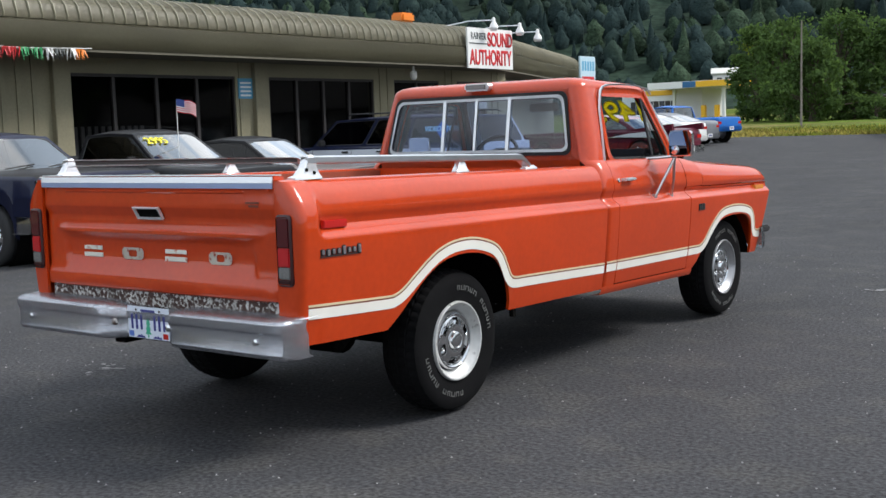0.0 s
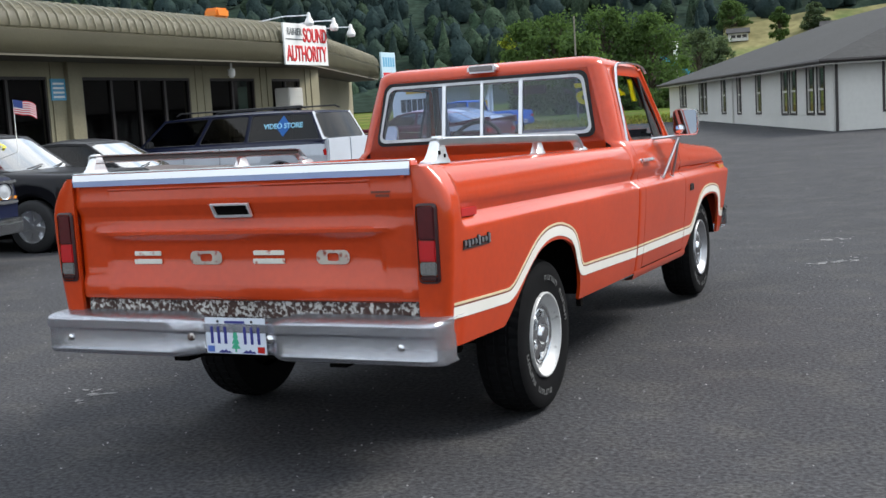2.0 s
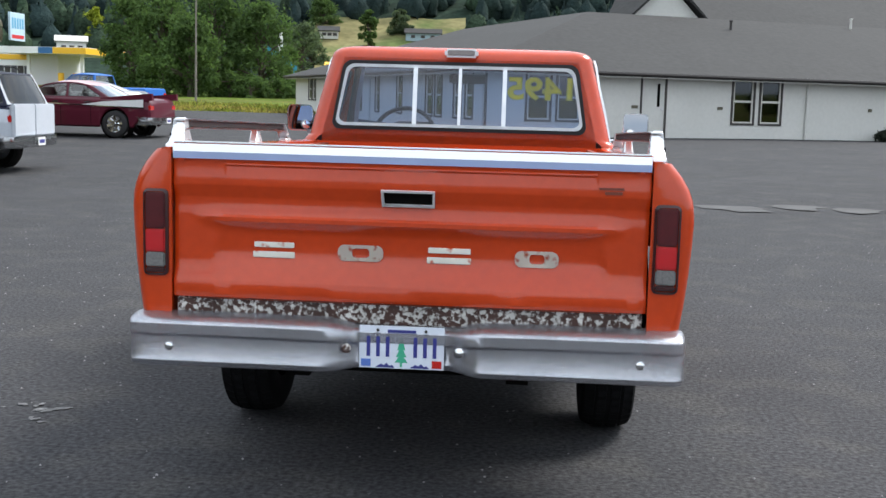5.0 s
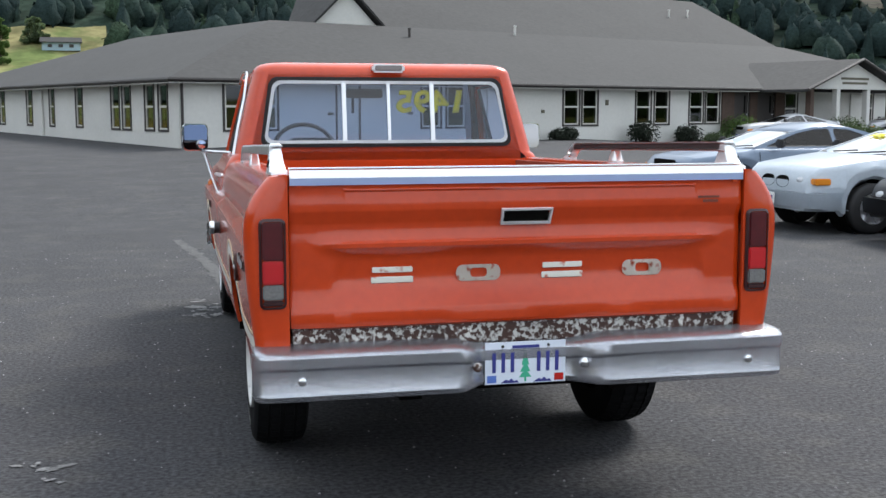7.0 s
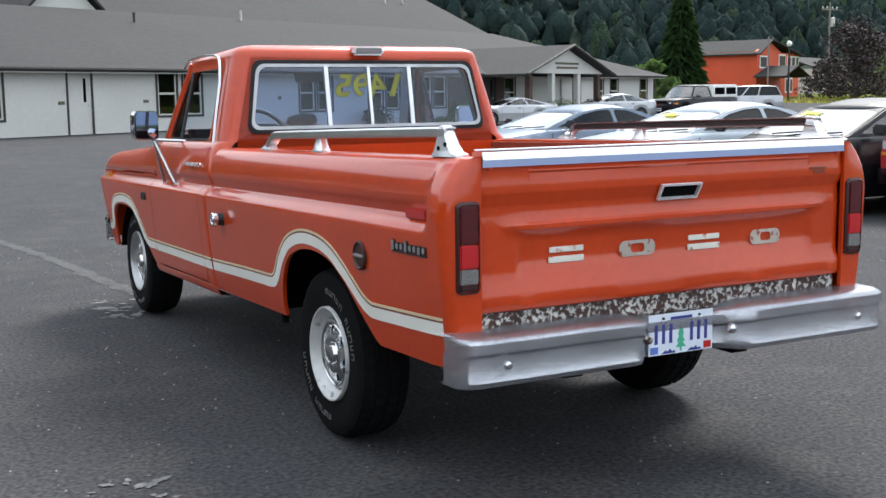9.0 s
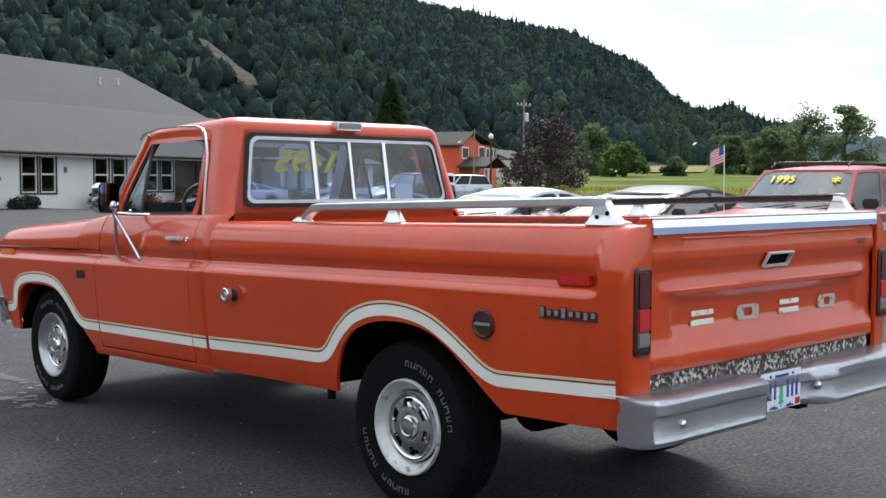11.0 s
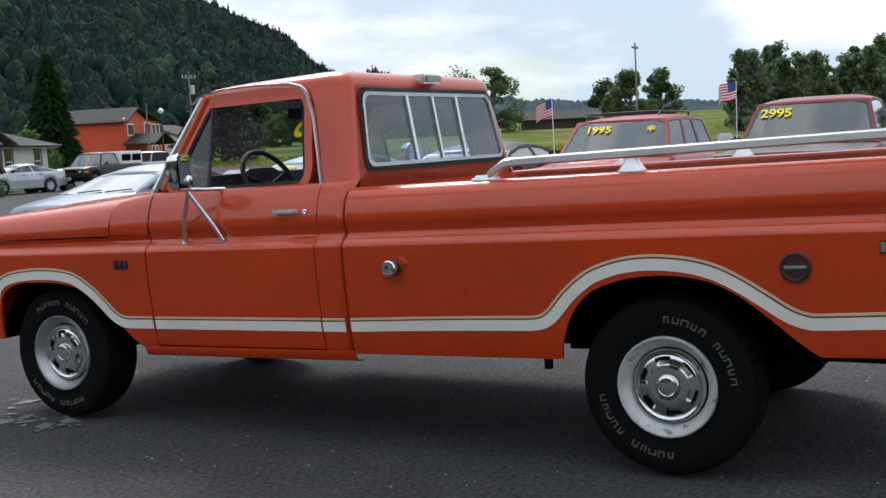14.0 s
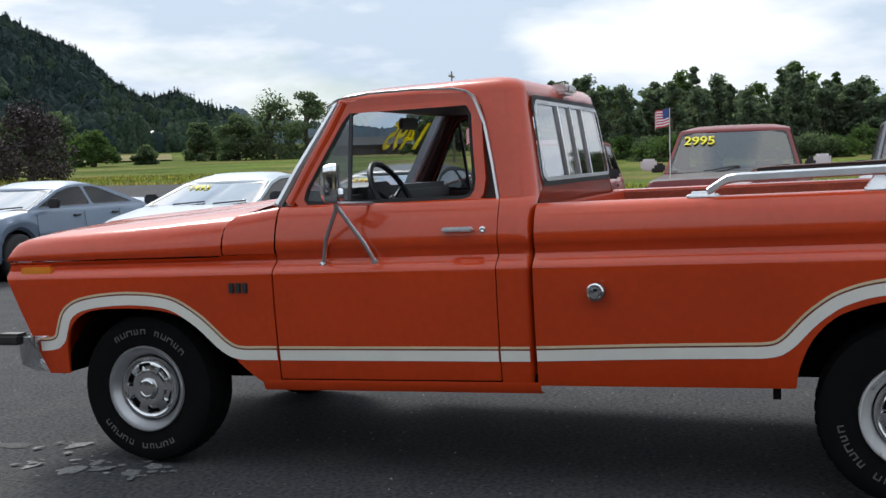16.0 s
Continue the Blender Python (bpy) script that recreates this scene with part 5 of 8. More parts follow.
def on_gate(name, bm_, material, label=""):
    """A fitting of the tailgate, set back with it."""
    bmesh.ops.translate(bm_, verts=bm_.verts[:], vec=(0, GATE_Y, 0))
    return tpart(name, bm_, material, label, gate)


gate = tpart("tailgate", bm, M_PAINT, "stamped orange tailgate, dented and scuffed", sharp=28)
# one bright strip in two colours: its blue and white sky reflections are painted
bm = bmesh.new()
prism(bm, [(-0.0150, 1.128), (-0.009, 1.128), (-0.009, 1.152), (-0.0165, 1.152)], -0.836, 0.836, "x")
on_gate("reflective_strip", bm, M_BAND, "lower half of the bright tailgate strip, blue sky reflection painted in")
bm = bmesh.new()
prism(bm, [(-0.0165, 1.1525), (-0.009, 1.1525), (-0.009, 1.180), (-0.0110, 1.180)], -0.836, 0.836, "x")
on_gate("strip_highlight", bm, M_STRIP, "upper half of the bright tailgate strip, white sky reflection painted in")
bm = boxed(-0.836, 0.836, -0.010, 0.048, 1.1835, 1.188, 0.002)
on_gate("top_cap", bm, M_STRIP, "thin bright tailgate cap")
# latch: a dark recess in a slim bright frame, leaning with the step of the panel
bm = bmesh.new()
ring(bm, [(-0.092, 0.008, 0.984), (0.092, 0.008, 0.984), (0.094, -0.022, 1.040), (-0.094, -0.022, 1.040)], [(-0.084, 0.005, 0.990), (0.084, 0.005, 0.990), (0.086, -0.021, 1.034), (-0.086, -0.021, 1.034)])
bmesh.ops.recalc_face_normals(bm, faces=bm.faces)
bmesh.ops.solidify(bm, geom=bm.faces[:], thickness=0.012)
latch = on_gate("latch_frame", bm, M_STRIP, "slim bright latch surround")
# solid block in the frame; its near-black colour paints the recess's shade
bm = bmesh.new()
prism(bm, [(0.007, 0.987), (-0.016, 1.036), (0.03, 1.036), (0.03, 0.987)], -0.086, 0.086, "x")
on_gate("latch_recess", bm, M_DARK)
# maker's letters as plain worn shapes: pairs of bars and rings
LET_Z0, LET_Z1, LET_Y = 0.780, 0.838, 0.0155
for n_, (x0, x1) in enumerate(((-0.555, -0.405), (-0.250, -0.087), (0.068, 0.224), (0.377, 0.531))):
    bm = bmesh.new()
    if n_ % 2:
        o = rounded(x0, x1, LET_Z0, LET_Z1, 0.024, 4)
        i = rounded(x0 + 0.052, x1 - 0.050, LET_Z0 + 0.013, LET_Z1 - 0.012, 0.012, 4)
        ring(bm, [(x, LET_Y, z) for x, z in o], [(x, LET_Y, z) for x, z in i])
        bmesh.ops.solidify(bm, geom=bm.faces[:], thickness=0.005)
    else:
        box(bm, x0, x1, LET_Y, LET_Y + 0.006, LET_Z0 + 0.002, LET_Z0 + 0.024, 0.002)
        box(bm, x0 + 0.004, x1 - 0.002, LET_Y, LET_Y + 0.006, LET_Z1 - 0.020, LET_Z1, 0.002)
    on_gate("letter_block", bm, M_LETTER, "worn white letter block")
bm = boxed(0.66, 0.745, -0.0105, -0.0085, 1.062, 1.07)
box(bm, 0.68, 0.74, -0.0105, -0.0085, 1.046, 1.056)
on_gate("dealer_badge", bm, M_BROWN, "small faded dealer sticker")
bm = boxed(-0.83, 0.83, 0.028, 0.08, 0.555, 0.630, 0.004)
tpart("bed_sill", bm, M_RUST, "rusty flaking white paint on the bed sill")

# tail lamps
for s in (1, -1):
    lamp = bmesh.new()
    o, i = rounded(0.852, 0.943, 0.708, 1.018, 0.020), rounded(0.860, 0.935, 0.717, 1.009, 0.014)
    ring(lamp, [(s * x, -0.006, z) for x, z in o], [(s * x, -0.014, z) for x, z in i])
    ring(lamp, [(s * x, -0.006, z) for x, z in o], [(s * x, 0.004, z) for x, z in o])
    tl = tpart("tail_lamp", lamp, M_LAMPRIM, "tall red tail lamp with clear reversing lens")
    for z0, z1, m_, nm, y_ in ((0.876, 1.006, M_RED, "red_lens", -0.016), (0.794, 0.874, M_STOP, "stop_lens", -0.017), (0.740, 0.792, M_CLEAR, "reversing_lens", -0.016), (0.720, 0.738, M_LAMPRIM, "lower_lens", -0.015)):
        bm = bmesh.new()
        box(bm, *sorted((s * 0.862, s * 0.933)), y_, 0.0, z0, z1, 0.005)
        tpart(nm, bm, m_, "", tl)
    bm = bmesh.new()
    box(bm, *sorted((s * 0.940, s * 0.964)), 0.175, 0.330, 0.948, 0.984, 0.004)
    bmesh.ops.rotate(bm, verts=bm.verts[:], cent=(s * 0.95, 0.25, 0.966), matrix=Matrix.Rotation(radians(4 * s), 3, "Y"))
    tpart("side_marker", bm, M_REDLIT, "red side marker lamp")
    # script badge as plain dark and bright bars
    bm = bmesh.new()
    for k in range(8):
        y = 0.385 - 0.034 * k
        box(bm, *sorted((s * 0.980, s * 0.994)), y - 0.026, y, 0.834 + (0.0 if k % 3 else -0.006), 0.862 + (0.010 if k in (0, 3) else 0), 0.003)
    box(bm, *sorted((s * 0.980, s * 0.991)), 0.12, 0.385, 0.826, 0.832)
    badge = tpart("name_badge", bm, M_BLACKPL, "dark-edged bright name badge on the bed side")
    for k in range(8):
        y = 0.385 - 0.034 * k
        bm = boxed(*sorted((s * 0.993, s * 0.9975)), y - 0.022, y - 0.005, 0.838 + (0.0 if k % 3 else -0.006), 0.858 + (0.010 if k in (0, 3) else 0), 0.002)
        tpart("badge_bar", bm, M_ALU, "", badge)
    bm = bmesh.new()
    for k in range(3):
        box(bm, *sorted((s * 0.978, s * 0.996)), 4.09 - 0.034 * k - 0.026, 4.09 - 0.034 * k, 0.822, 0.868, 0.003)
    tpart("model_badge", bm, M_BLACKPL, "small dark fender badge")

# filler caps on the driver's side
bm = bmesh.new()
lathe(bm, [(-0.975, 0.057), (-0.992, 0.057), (-0.995, 0.050), (-0.988, 0.044), (-0.988, 0.0)], 32, "x", (0, 0.678, 0.782))
cap = tpart("fuel_door", bm, M_FUELCAP, "round dark fuel cap in the bed side")
bm = boxed(-0.999, -0.988, 0.636, 0.720, 0.776, 0.788, 0.003)
tpart("fuel_cap_grip", bm, M_ALU, "bright grip bar", cap)
bm = bmesh.new()
lathe(bm, [(-0.970, 0.036), (-0.985, 0.036), (-0.990, 0.031), (-1.015, 0.031), (-1.02, 0.035)], 24, "x", (0, 2.405, 0.806))
neck = tpart("filler_neck", bm, M_BLACKPL, "protruding black filler neck")
bm = bmesh.new()
lathe(bm, [(-1.016, 0.036), (-1.036, 0.036), (-1.041, 0.031), (-1.040, 0.024), (-1.036, 0.022), (-1.036, 0.018), (-1.041, 0.016), (-1.042, 0.0)], 32, "x", (0, 2.405, 0.806))
tpart("filler_cap", bm, M_CHROME, "chrome filler cap", neck)

# bed floor, front wall
bm = bmesh.new()                           # the floor narrows between the wheel wells
prism(bm, [(-0.75, 0.03), (0.75, 0.03), (0.75, 0.62), (0.455, 0.62), (0.455, 1.83), (0.75, 1.83), (0.75, 2.62), (-0.75, 2.62), (-0.75, 1.83), (-0.455, 1.83), (-0.455, 0.62), (-0.75, 0.62)], 0.60, 0.63, "z")
bedf = tpart("bed_floor", bm, M_BEDIN, "ribbed bed floor, faded")
for k in range(9):
    x = -0.66 + 0.165 * k
    for y0, y1 in ((0.04, 2.60),) if abs(x) < 0.42 else ((0.04, 0.60), (1.85, 2.60)):
        tpart("floor_rib", boxed(x - 0.03, x + 0.03, y0, y1, 0.63, 0.642, 0.004), M_BEDIN, "", bedf)
bm = boxed(-0.86, 0.86, 2.60, 2.635, 0.50, 1.16, 0.006)
tpart("bed_front_wall", bm, M_PAINT)
# bed rails
for s in (1, -1):
    rail = bmesh.new()                     # a channel, open towards the bed
    prof = [(-0.020, 0.0), (0.024, 0.0), (0.028, 0.006), (0.026, 0.030), (0.018, 0.037), (-0.020, 0.037), (-0.020, 0.032), (0.016, 0.031), (0.019, 0.006), (-0.020, 0.005)]
    pts = [(0.17, 1.226), (0.24, 1.229), (1.0, 1.223), (1.855, 1.215), (1.90, 1.210), (1.93, 1.200), (1.958, 1.182), (1.978, 1.168)]
    vr = grid(rail, [[(s * (0.862 + a), y - (0.010 if y > 1.90 and b < 0.02 else 0.0), z + b * (1 if y < 1.91 else 0.8)) for a, b in prof] for y, z in pts], closed=True)
    rail.faces.new(vr[0]), rail.faces.new(vr[-1])
    r_ob = tpart("bed_rail", rail, M_ALU, "bright side rail above the bed")
    bm = bmesh.new()
    grid(bm, [[(s * x, y, z + dz) for x, dz in ((0.850, 0.009), (0.878, 0.009), (0.878, 0.030), (0.850, 0.030))] for y, z in pts[:5]], closed=True)
    tpart("rail_filler", bm, M_BLACKPL, "dark channel filler", r_ob)
    for kind in ("tail", "mid", "front"):
        ft = bmesh.new()
        if kind == "tail":
            rows = []
            for z, y0, y1, x0, x1 in ((1.163, 0.085, 0.262, 0.832, 0.897), (1.172, 0.087, 0.260, 0.834, 0.896), (1.180, 0.118, 0.250, 0.838, 0.893), (1.205, 0.145, 0.236, 0.841, 0.891), (1.240, 0.168, 0.222, 0.845, 0.889), (1.263, 0.176, 0.216, 0.848, 0.887), (1.270, 0.184, 0.210, 0.853, 0.882)):
                rows.append([(s * (x0 + (x1 - x0) * u), y0 + (y1 - y0) * v, z) for u, v in ((0, 0.06), (0.1, 0), (0.9, 0), (1, 0.06), (1, 0.94), (0.9, 1), (0.1, 1), (0, 0.94))])
            vr = grid(ft, rows, closed=True)
            ft.faces.new(vr[0]), ft.faces.new(vr[-1])
        else:
            c_, w0, w1, h = (1.335, 0.056, 0.026, 1.222) if kind == "mid" else (1.995, 0.062, 0.046, 1.186)
            rows = []
            for z, w_, t_ in ((1.162, w0, 0.024), (1.170, w0, 0.024), (1.176, w0 * 0.86, 0.021), (h - 0.01, w1, 0.017), (h, w1 * 0.9, 0.015)):
                rows.append([(s * (0.864 + t_ * u), c_ + w_ * v, z) for u, v in ((-1, -0.8), (-0.7, -1), (0.7, -1), (1, -0.8), (1, 0.8), (0.7, 1), (-0.7, 1), (-1, 0.8))])
            vr = grid(ft, rows, closed=True)
            ft.faces.new(vr[0]), ft.faces.new(vr[-1])
        tpart("rail_foot", ft, M_FOOT, "bright cast rail foot", r_ob)
        if kind == "tail":
            for zz_, yy_ in ((1.192, 0.205), (1.205, 0.158)):
                bm = bmesh.new()
                lathe(bm, [(s * 0.886, 0.008), (s * 0.8955, 0.008), (s * 0.896, 0.0)], 12, "x", (0, yy_, zz_))
                tpart("screw", bm, M_DARK, "", r_ob)

# ---- cab ----
GH = [(1.195, 0.880), (1.266, 0.864), (1.40, 0.832), (1.517, 0.802), (1.62, 0.774), (1.655, 0.765)]       # half width of the greenhouse by height


def gx(z):
    return lerp_curve(GH, z)


OPENING = [(3.735, 1.206), (3.752, 1.226), (3.742, 1.268), (3.692, 1.362), (3.636, 1.466), (3.585, 1.560), (3.556, 1.596), (3.510, 1.612), (3.20, 1.614), (3.04, 1.606), (3.005, 1.594), (2.984, 1.560), (2.966, 1.40), (2.950, 1.28), (2.955, 1.232), (2.972, 1.210), (3.0, 1.202), (3.4, 1.200)]


def win_outline(grow):
    """Side window outline, (y, z), grown outward."""
    n = len(OPENING)
    out = []
    for i in range(n):
        a, b, c = Vector(OPENING[i - 1]), Vector(OPENING[i]), Vector(OPENING[(i + 1) % n])
        d = (c - a).normalized()
        out.append((b.x + d.y * grow, b.y - d.x * grow))
    return out


RIM_R = 0.088                               # plan radius of the cab's rear corners


def yb(z):
    return 2.684 + 0.075 * max(0.0, (z - 1.2) / 0.46)


def door_line(z):
    return lerp_curve([(0.3, 2.826), (1.174, 2.828), (1.34, 2.862), (1.512, 2.905), (1.60, 2.935), (1.66, 2.97)], z)


for s in (1, -1):
    bm = bmesh.new()
    ring(bm, [(s * gx(z), y, z) for y, z in win_outline(0.050)], [(s * (gx(z) - 0.004), y, z) for y, z in win_outline(0.004)])
    bmesh.ops.recalc_face_normals(bm, faces=bm.faces)
    bmesh.ops.solidify(bm, geom=bm.faces[:], thickness=0.035)
    tpart("door_frame", bm, M_PAINT)
    bm = bmesh.new()
    ring(bm, [(s * (gx(z) - 0.006), y, z) for y, z in win_outline(0.006)], [(s * (gx(z) - 0.010), y, z) for y, z in win_outline(-0.012)])
    bmesh.ops.solidify(bm, geom=bm.faces[:], thickness=0.012)
    tpart("window_seal", bm, M_BLACKPL, "black window seal")
    # vent window ahead of the lowered side glass
    bm = bmesh.new()
    vp = [(3.535, 1.204), (3.735, 1.208), (3.742, 1.262), (3.692, 1.36), (3.636, 1.464), (3.590, 1.55), (3.552, 1.60)]
    bm.faces.new([bm.verts.new((s * (gx(z) - 0.014), y, z)) for y, z in vp])
    tpart("vent_glass", bm, M_TINT, "tinted vent pane")
    bm = bmesh.new()
    tube(bm, [(s * (gx(1.20) - 0.012), 3.532, 1.20), (s * (gx(1.605) - 0.012), 3.552, 1.605)], 0.010, 6)
    tpart("vent_post", bm, M_BLACKPL)
    # bright drip moulding: over the door and down behind it
    bm = bmesh.new()
    path = [(3.655, 1.625), (3.63, 1.648), (3.60, 1.662), (3.46, 1.677), (3.25, 1.679), (3.06, 1.670), (3.00, 1.655), (2.972, 1.632), (2.955, 1.60), (2.918, 1.512), (2.876, 1.34), (2.842, 1.174)]
    rows = []
    for y, z in path:
        x = gx(min(z, 1.66)) + (0.006 if z < 1.5 else 0.006 + 0.014 * min(1.0, (z - 1.5) / 0.13))
        rows.append([(s * (x - 0.004), y, z), (s * (x + 0.008), y, z - 0.001), (s * (x + 0.009), y - (0.010 if y < 2.98 else 0), z + 0.008), (s * (x - 0.004), y - (0.011 if y < 2.98 else 0), z + 0.010)])
    grid(bm, rows, closed=True)
    tpart("drip_moulding", bm, M_ALU, "bright drip moulding")
    # rear cab corner, one smooth turn from the door's edge to the back, from the sill to the roof
    bm = bmesh.new()
    rows = []
    lower = column(0.40, DOOR_TOP[:-1])
    for x, z in lower + [(gx(z), z) for z in (1.197, 1.23, 1.266, 1.33, 1.40, 1.46, 1.517, 1.57, 1.62, 1.65)]:
        yd_, y0 = door_line(z), yb(z)
        row = [(s * x, yd_, z), (s * x, (yd_ + y0 + RIM_R) / 2, z)]
        r_ = lerp_curve([(1.02, 0.045), (1.20, RIM_R)], z)
        row[1] = (s * x, (yd_ + y0 + r_) / 2, z)
        for k in range(9):
            a = radians(90 * k / 8)
            row.append((s * (x - r_ * (1 - math.cos(a))), y0 + r_ * (1 - math.sin(a)), z))
        rows.append(row)
    grid(bm, rows)
    bmesh.ops.recalc_face_normals(bm, faces=bm.faces)
    bmesh.ops.solidify(bm, geom=bm.faces[:], thickness=0.012)
    tpart("cab_corner", bm, M_PAINT)
    # header over the door, up to the gutter
    bm = bmesh.new()
    grid(bm, [[(s * (gx(z) - 0.003), y, z) for z in (1.60, 1.63, 1.66)] for y in (2.94, 3.1, 3.4, 3.62)])
    tpart("door_header", bm, M_PAINT)
    # windscreen pillar
    bm = bmesh.new()
    tube(bm, [(s * 0.856, 3.825, 1.205), (s * 0.825, 3.745, 1.36), (s * 0.788, 3.655, 1.52), (s * 0.755, 3.59, 1.648)], [0.030, 0.026, 0.025, 0.025], 10)
    tpart("windscreen_pillar", bm, M_PAINT)
    # bright edge moulding, thickened to stand for sky sheen on the glass
    bm = bmesh.new()
    tube(bm, [(s * 0.852, 3.885, 1.205), (s * 0.819, 3.798, 1.36), (s * 0.780, 3.700, 1.52), (s * 0.747, 3.624, 1.648)], [0.026, 0.023, 0.021, 0.020], 8)
    tpart("windscreen_trim", bm, M_ALU, "bright windscreen moulding, widened to stand for sky sheen on the glass")
    # door furniture
    bm = bmesh.new()
    for q in ((0.962, 0.990, 2.932, 3.066, 1.064, 1.084), (0.930, 0.975, 2.932, 2.952, 1.060, 1.082), (0.930, 0.975, 3.046, 3.066, 1.060, 1.082)):
        box(bm, *sorted((s * q[0], s * q[1])), *q[2:], 0.007)
    hd_ = tpart("door_handle", bm, M_FOOT, "chrome door handle")
    # dark block behind the grip, painting the shade of the hollow
    bm = boxed(*sorted((s * 0.925, s * 0.948)), 2.940, 3.058, 1.046, 1.066, 0.004)
    tpart("handle_recess", bm, M_DARK, "", hd_)
    bm = bmesh.new()
    lathe(bm, [(s * 0.93, 0.015), (s * 0.955, 0.014), (s * 0.957, 0.008), (s * 0.953, 0.0)], 20, "x", (0, 2.893, 1.068))
    tpart("door_lock", bm, M_CHROME, "round chrome lock")
    # mirror on a forked arm
    bm = bmesh.new()
    tube(bm, [(s * 0.955, 3.384, 0.945), (s * 0.985, 3.42, 1.03), (s * 1.028, 3.515, 1.184), (s * 1.045, 3.52, 1.215)], 0.010, 8)
    tube(bm, [(s * 0.950, 3.631, 0.937), (s * 0.985, 3.60, 1.05), (s * 1.028, 3.525, 1.184), (s * 1.045, 3.52, 1.215)], 0.010, 8)
    tube(bm, [(s * 0.875, 3.42, 1.195), (s * 0.96, 3.46, 1.200), (s * 1.045, 3.51, 1.208)], 0.009, 8)
    for y_, z_ in ((3.384, 0.945), (3.631, 0.937)):
        lathe(bm, [(s * 0.940, 0.018), (s * 0.962, 0.016), (s * 0.966, 0.0)], 12, "x", (0, y_, z_))
    arm = tpart("mirror_arm", bm, M_ALU, "chrome mirror arm")
    bm = bmesh.new()
    rows = []
    for d, k in ((0.0, 1.0), (0.03, 1.0), (0.055, 0.9), (0.07, 0.65), (0.075, 0.3)):
        rows.append([(s * (1.09 + x * k), 3.485 + d, 1.292 + z * k) for x, z in rounded(-0.082, 0.082, -0.085, 0.085, 0.03, 4)])
    vr = grid(bm, rows, closed=True)
    bm.faces.new(vr[-1])
    bm.faces.new(vr[0])
    inward = Matrix.Rotation(radians(20 if s < 0 else -3), 4, "Z")          # both mirrors face the driver
    bmesh.ops.rotate(bm, cent=(s * 1.09, 3.5, 1.29), matrix=inward, verts=bm.verts)
    head = tpart("mirror_head", bm, M_CHROME, "chrome mirror housing")
    bm = bmesh.new()
    bm.faces.new([bm.verts.new((s * (1.09 + x), 3.480 + 0.02 * z, 1.292 + z)) for x, z in rounded(-0.074, 0.074, -0.077, 0.077, 0.026, 4)])
    bmesh.ops.rotate(bm, cent=(s * 1.09, 3.5, 1.29), matrix=inward, verts=bm.verts)
    tpart("mirror_glass", bm, M_MIRROR, "", head)
    bm = bmesh.new()
    lathe(bm, [(3.462, 0.0), (3.466, 0.026), (3.480, 0.032)], 20, "y", (s * 1.055, 0, 1.247))
    bmesh.ops.rotate(bm, cent=(s * 1.09, 3.5, 1.29), matrix=inward, verts=bm.verts)
    tpart("spot_mirror", bm, M_CHROME, "round convex spot mirror", head)

# roof: crowned, rolled into the gutters
bm = bmesh.new()
rows = []
for d, z in ((0.0, 1.642), (0.0015, 1.658), (0.008, 1.676), (0.022, 1.693), (0.045, 1.706), (0.08, 1.716), (0.14, 1.724), (0.24, 1.730), (0.34, 1.733)):
    w_ = gx(1.65) - d
    y0, y1 = yb(1.65) + d, 3.648 - d * 0.9
    pts = []
    for cx_, cy_, r_, a0 in ((w_, y0, max(RIM_R - d * 0.2, 0.03), -90), (w_, y1, 0.07, 0), (-w_, y1, 0.07, 90), (-w_, y0, max(RIM_R - d * 0.2, 0.03), 180)):
        for k in range(8):
            a = radians(a0 + 90 * k / 7)
            ox, oy = cx_ - math.copysign(r_, cx_), cy_ + (r_ if cy_ < 3.1 else -r_)
            px, py = ox + r_ * math.cos(a), oy + r_ * math.sin(a)
            pts.append((px, py, z - 0.035 * max(0.0, (py - 3.2) / 0.45) ** 2 * min(1.0, 0.25 + d * 8)))
    rows.append(pts)
vr = grid(bm, rows, closed=True)
top = bm.verts.new((0, 3.18, 1.736))
for i in range(len(vr[-1])):
    bm.faces.new((vr[-1][i], vr[-1][(i + 1) % len(vr[-1])], top))
tpart("roof", bm, M_PAINT, "sun-faded orange roof", sharp=60)
# cab back with the sliding window
bm = bmesh.new()
win = rounded(-0.72, 0.72, 1.240, 1.625, 0.05, 5)
win = [(x * (1.02 - 0.085 * (z - 1.24) / 0.385), z) for x, z in win]


out_pts = []
for x, z in win:
    zz = 1.205 if z < 1.29 else (1.648 if z > 1.575 else z)
    xx = (gx(zz) - RIM_R + 0.004) * (1 if x > 0 else -1)
    out_pts.append((xx if abs(x) > 0.6 else x, zz))
ring(bm, [(x, yb(z), z) for x, z in out_pts], [(x, yb(z) - 0.006, z) for x, z in win])
grid(bm, [[(x * (gx(1.205) - RIM_R + 0.006), yb(z), z) for x in (-1, 0, 1)] for z in (0.45, 0.9, 1.206)])
bmesh.ops.solidify(bm, geom=bm.faces[:], thickness=0.01)
tpart("cab_back", bm, M_PAINT)


def win_scale(k):
    return [(x * (1 - k * 0.045), 1.4325 + (z - 1.4325) * (1 - k * 0.17)) for x, z in win]


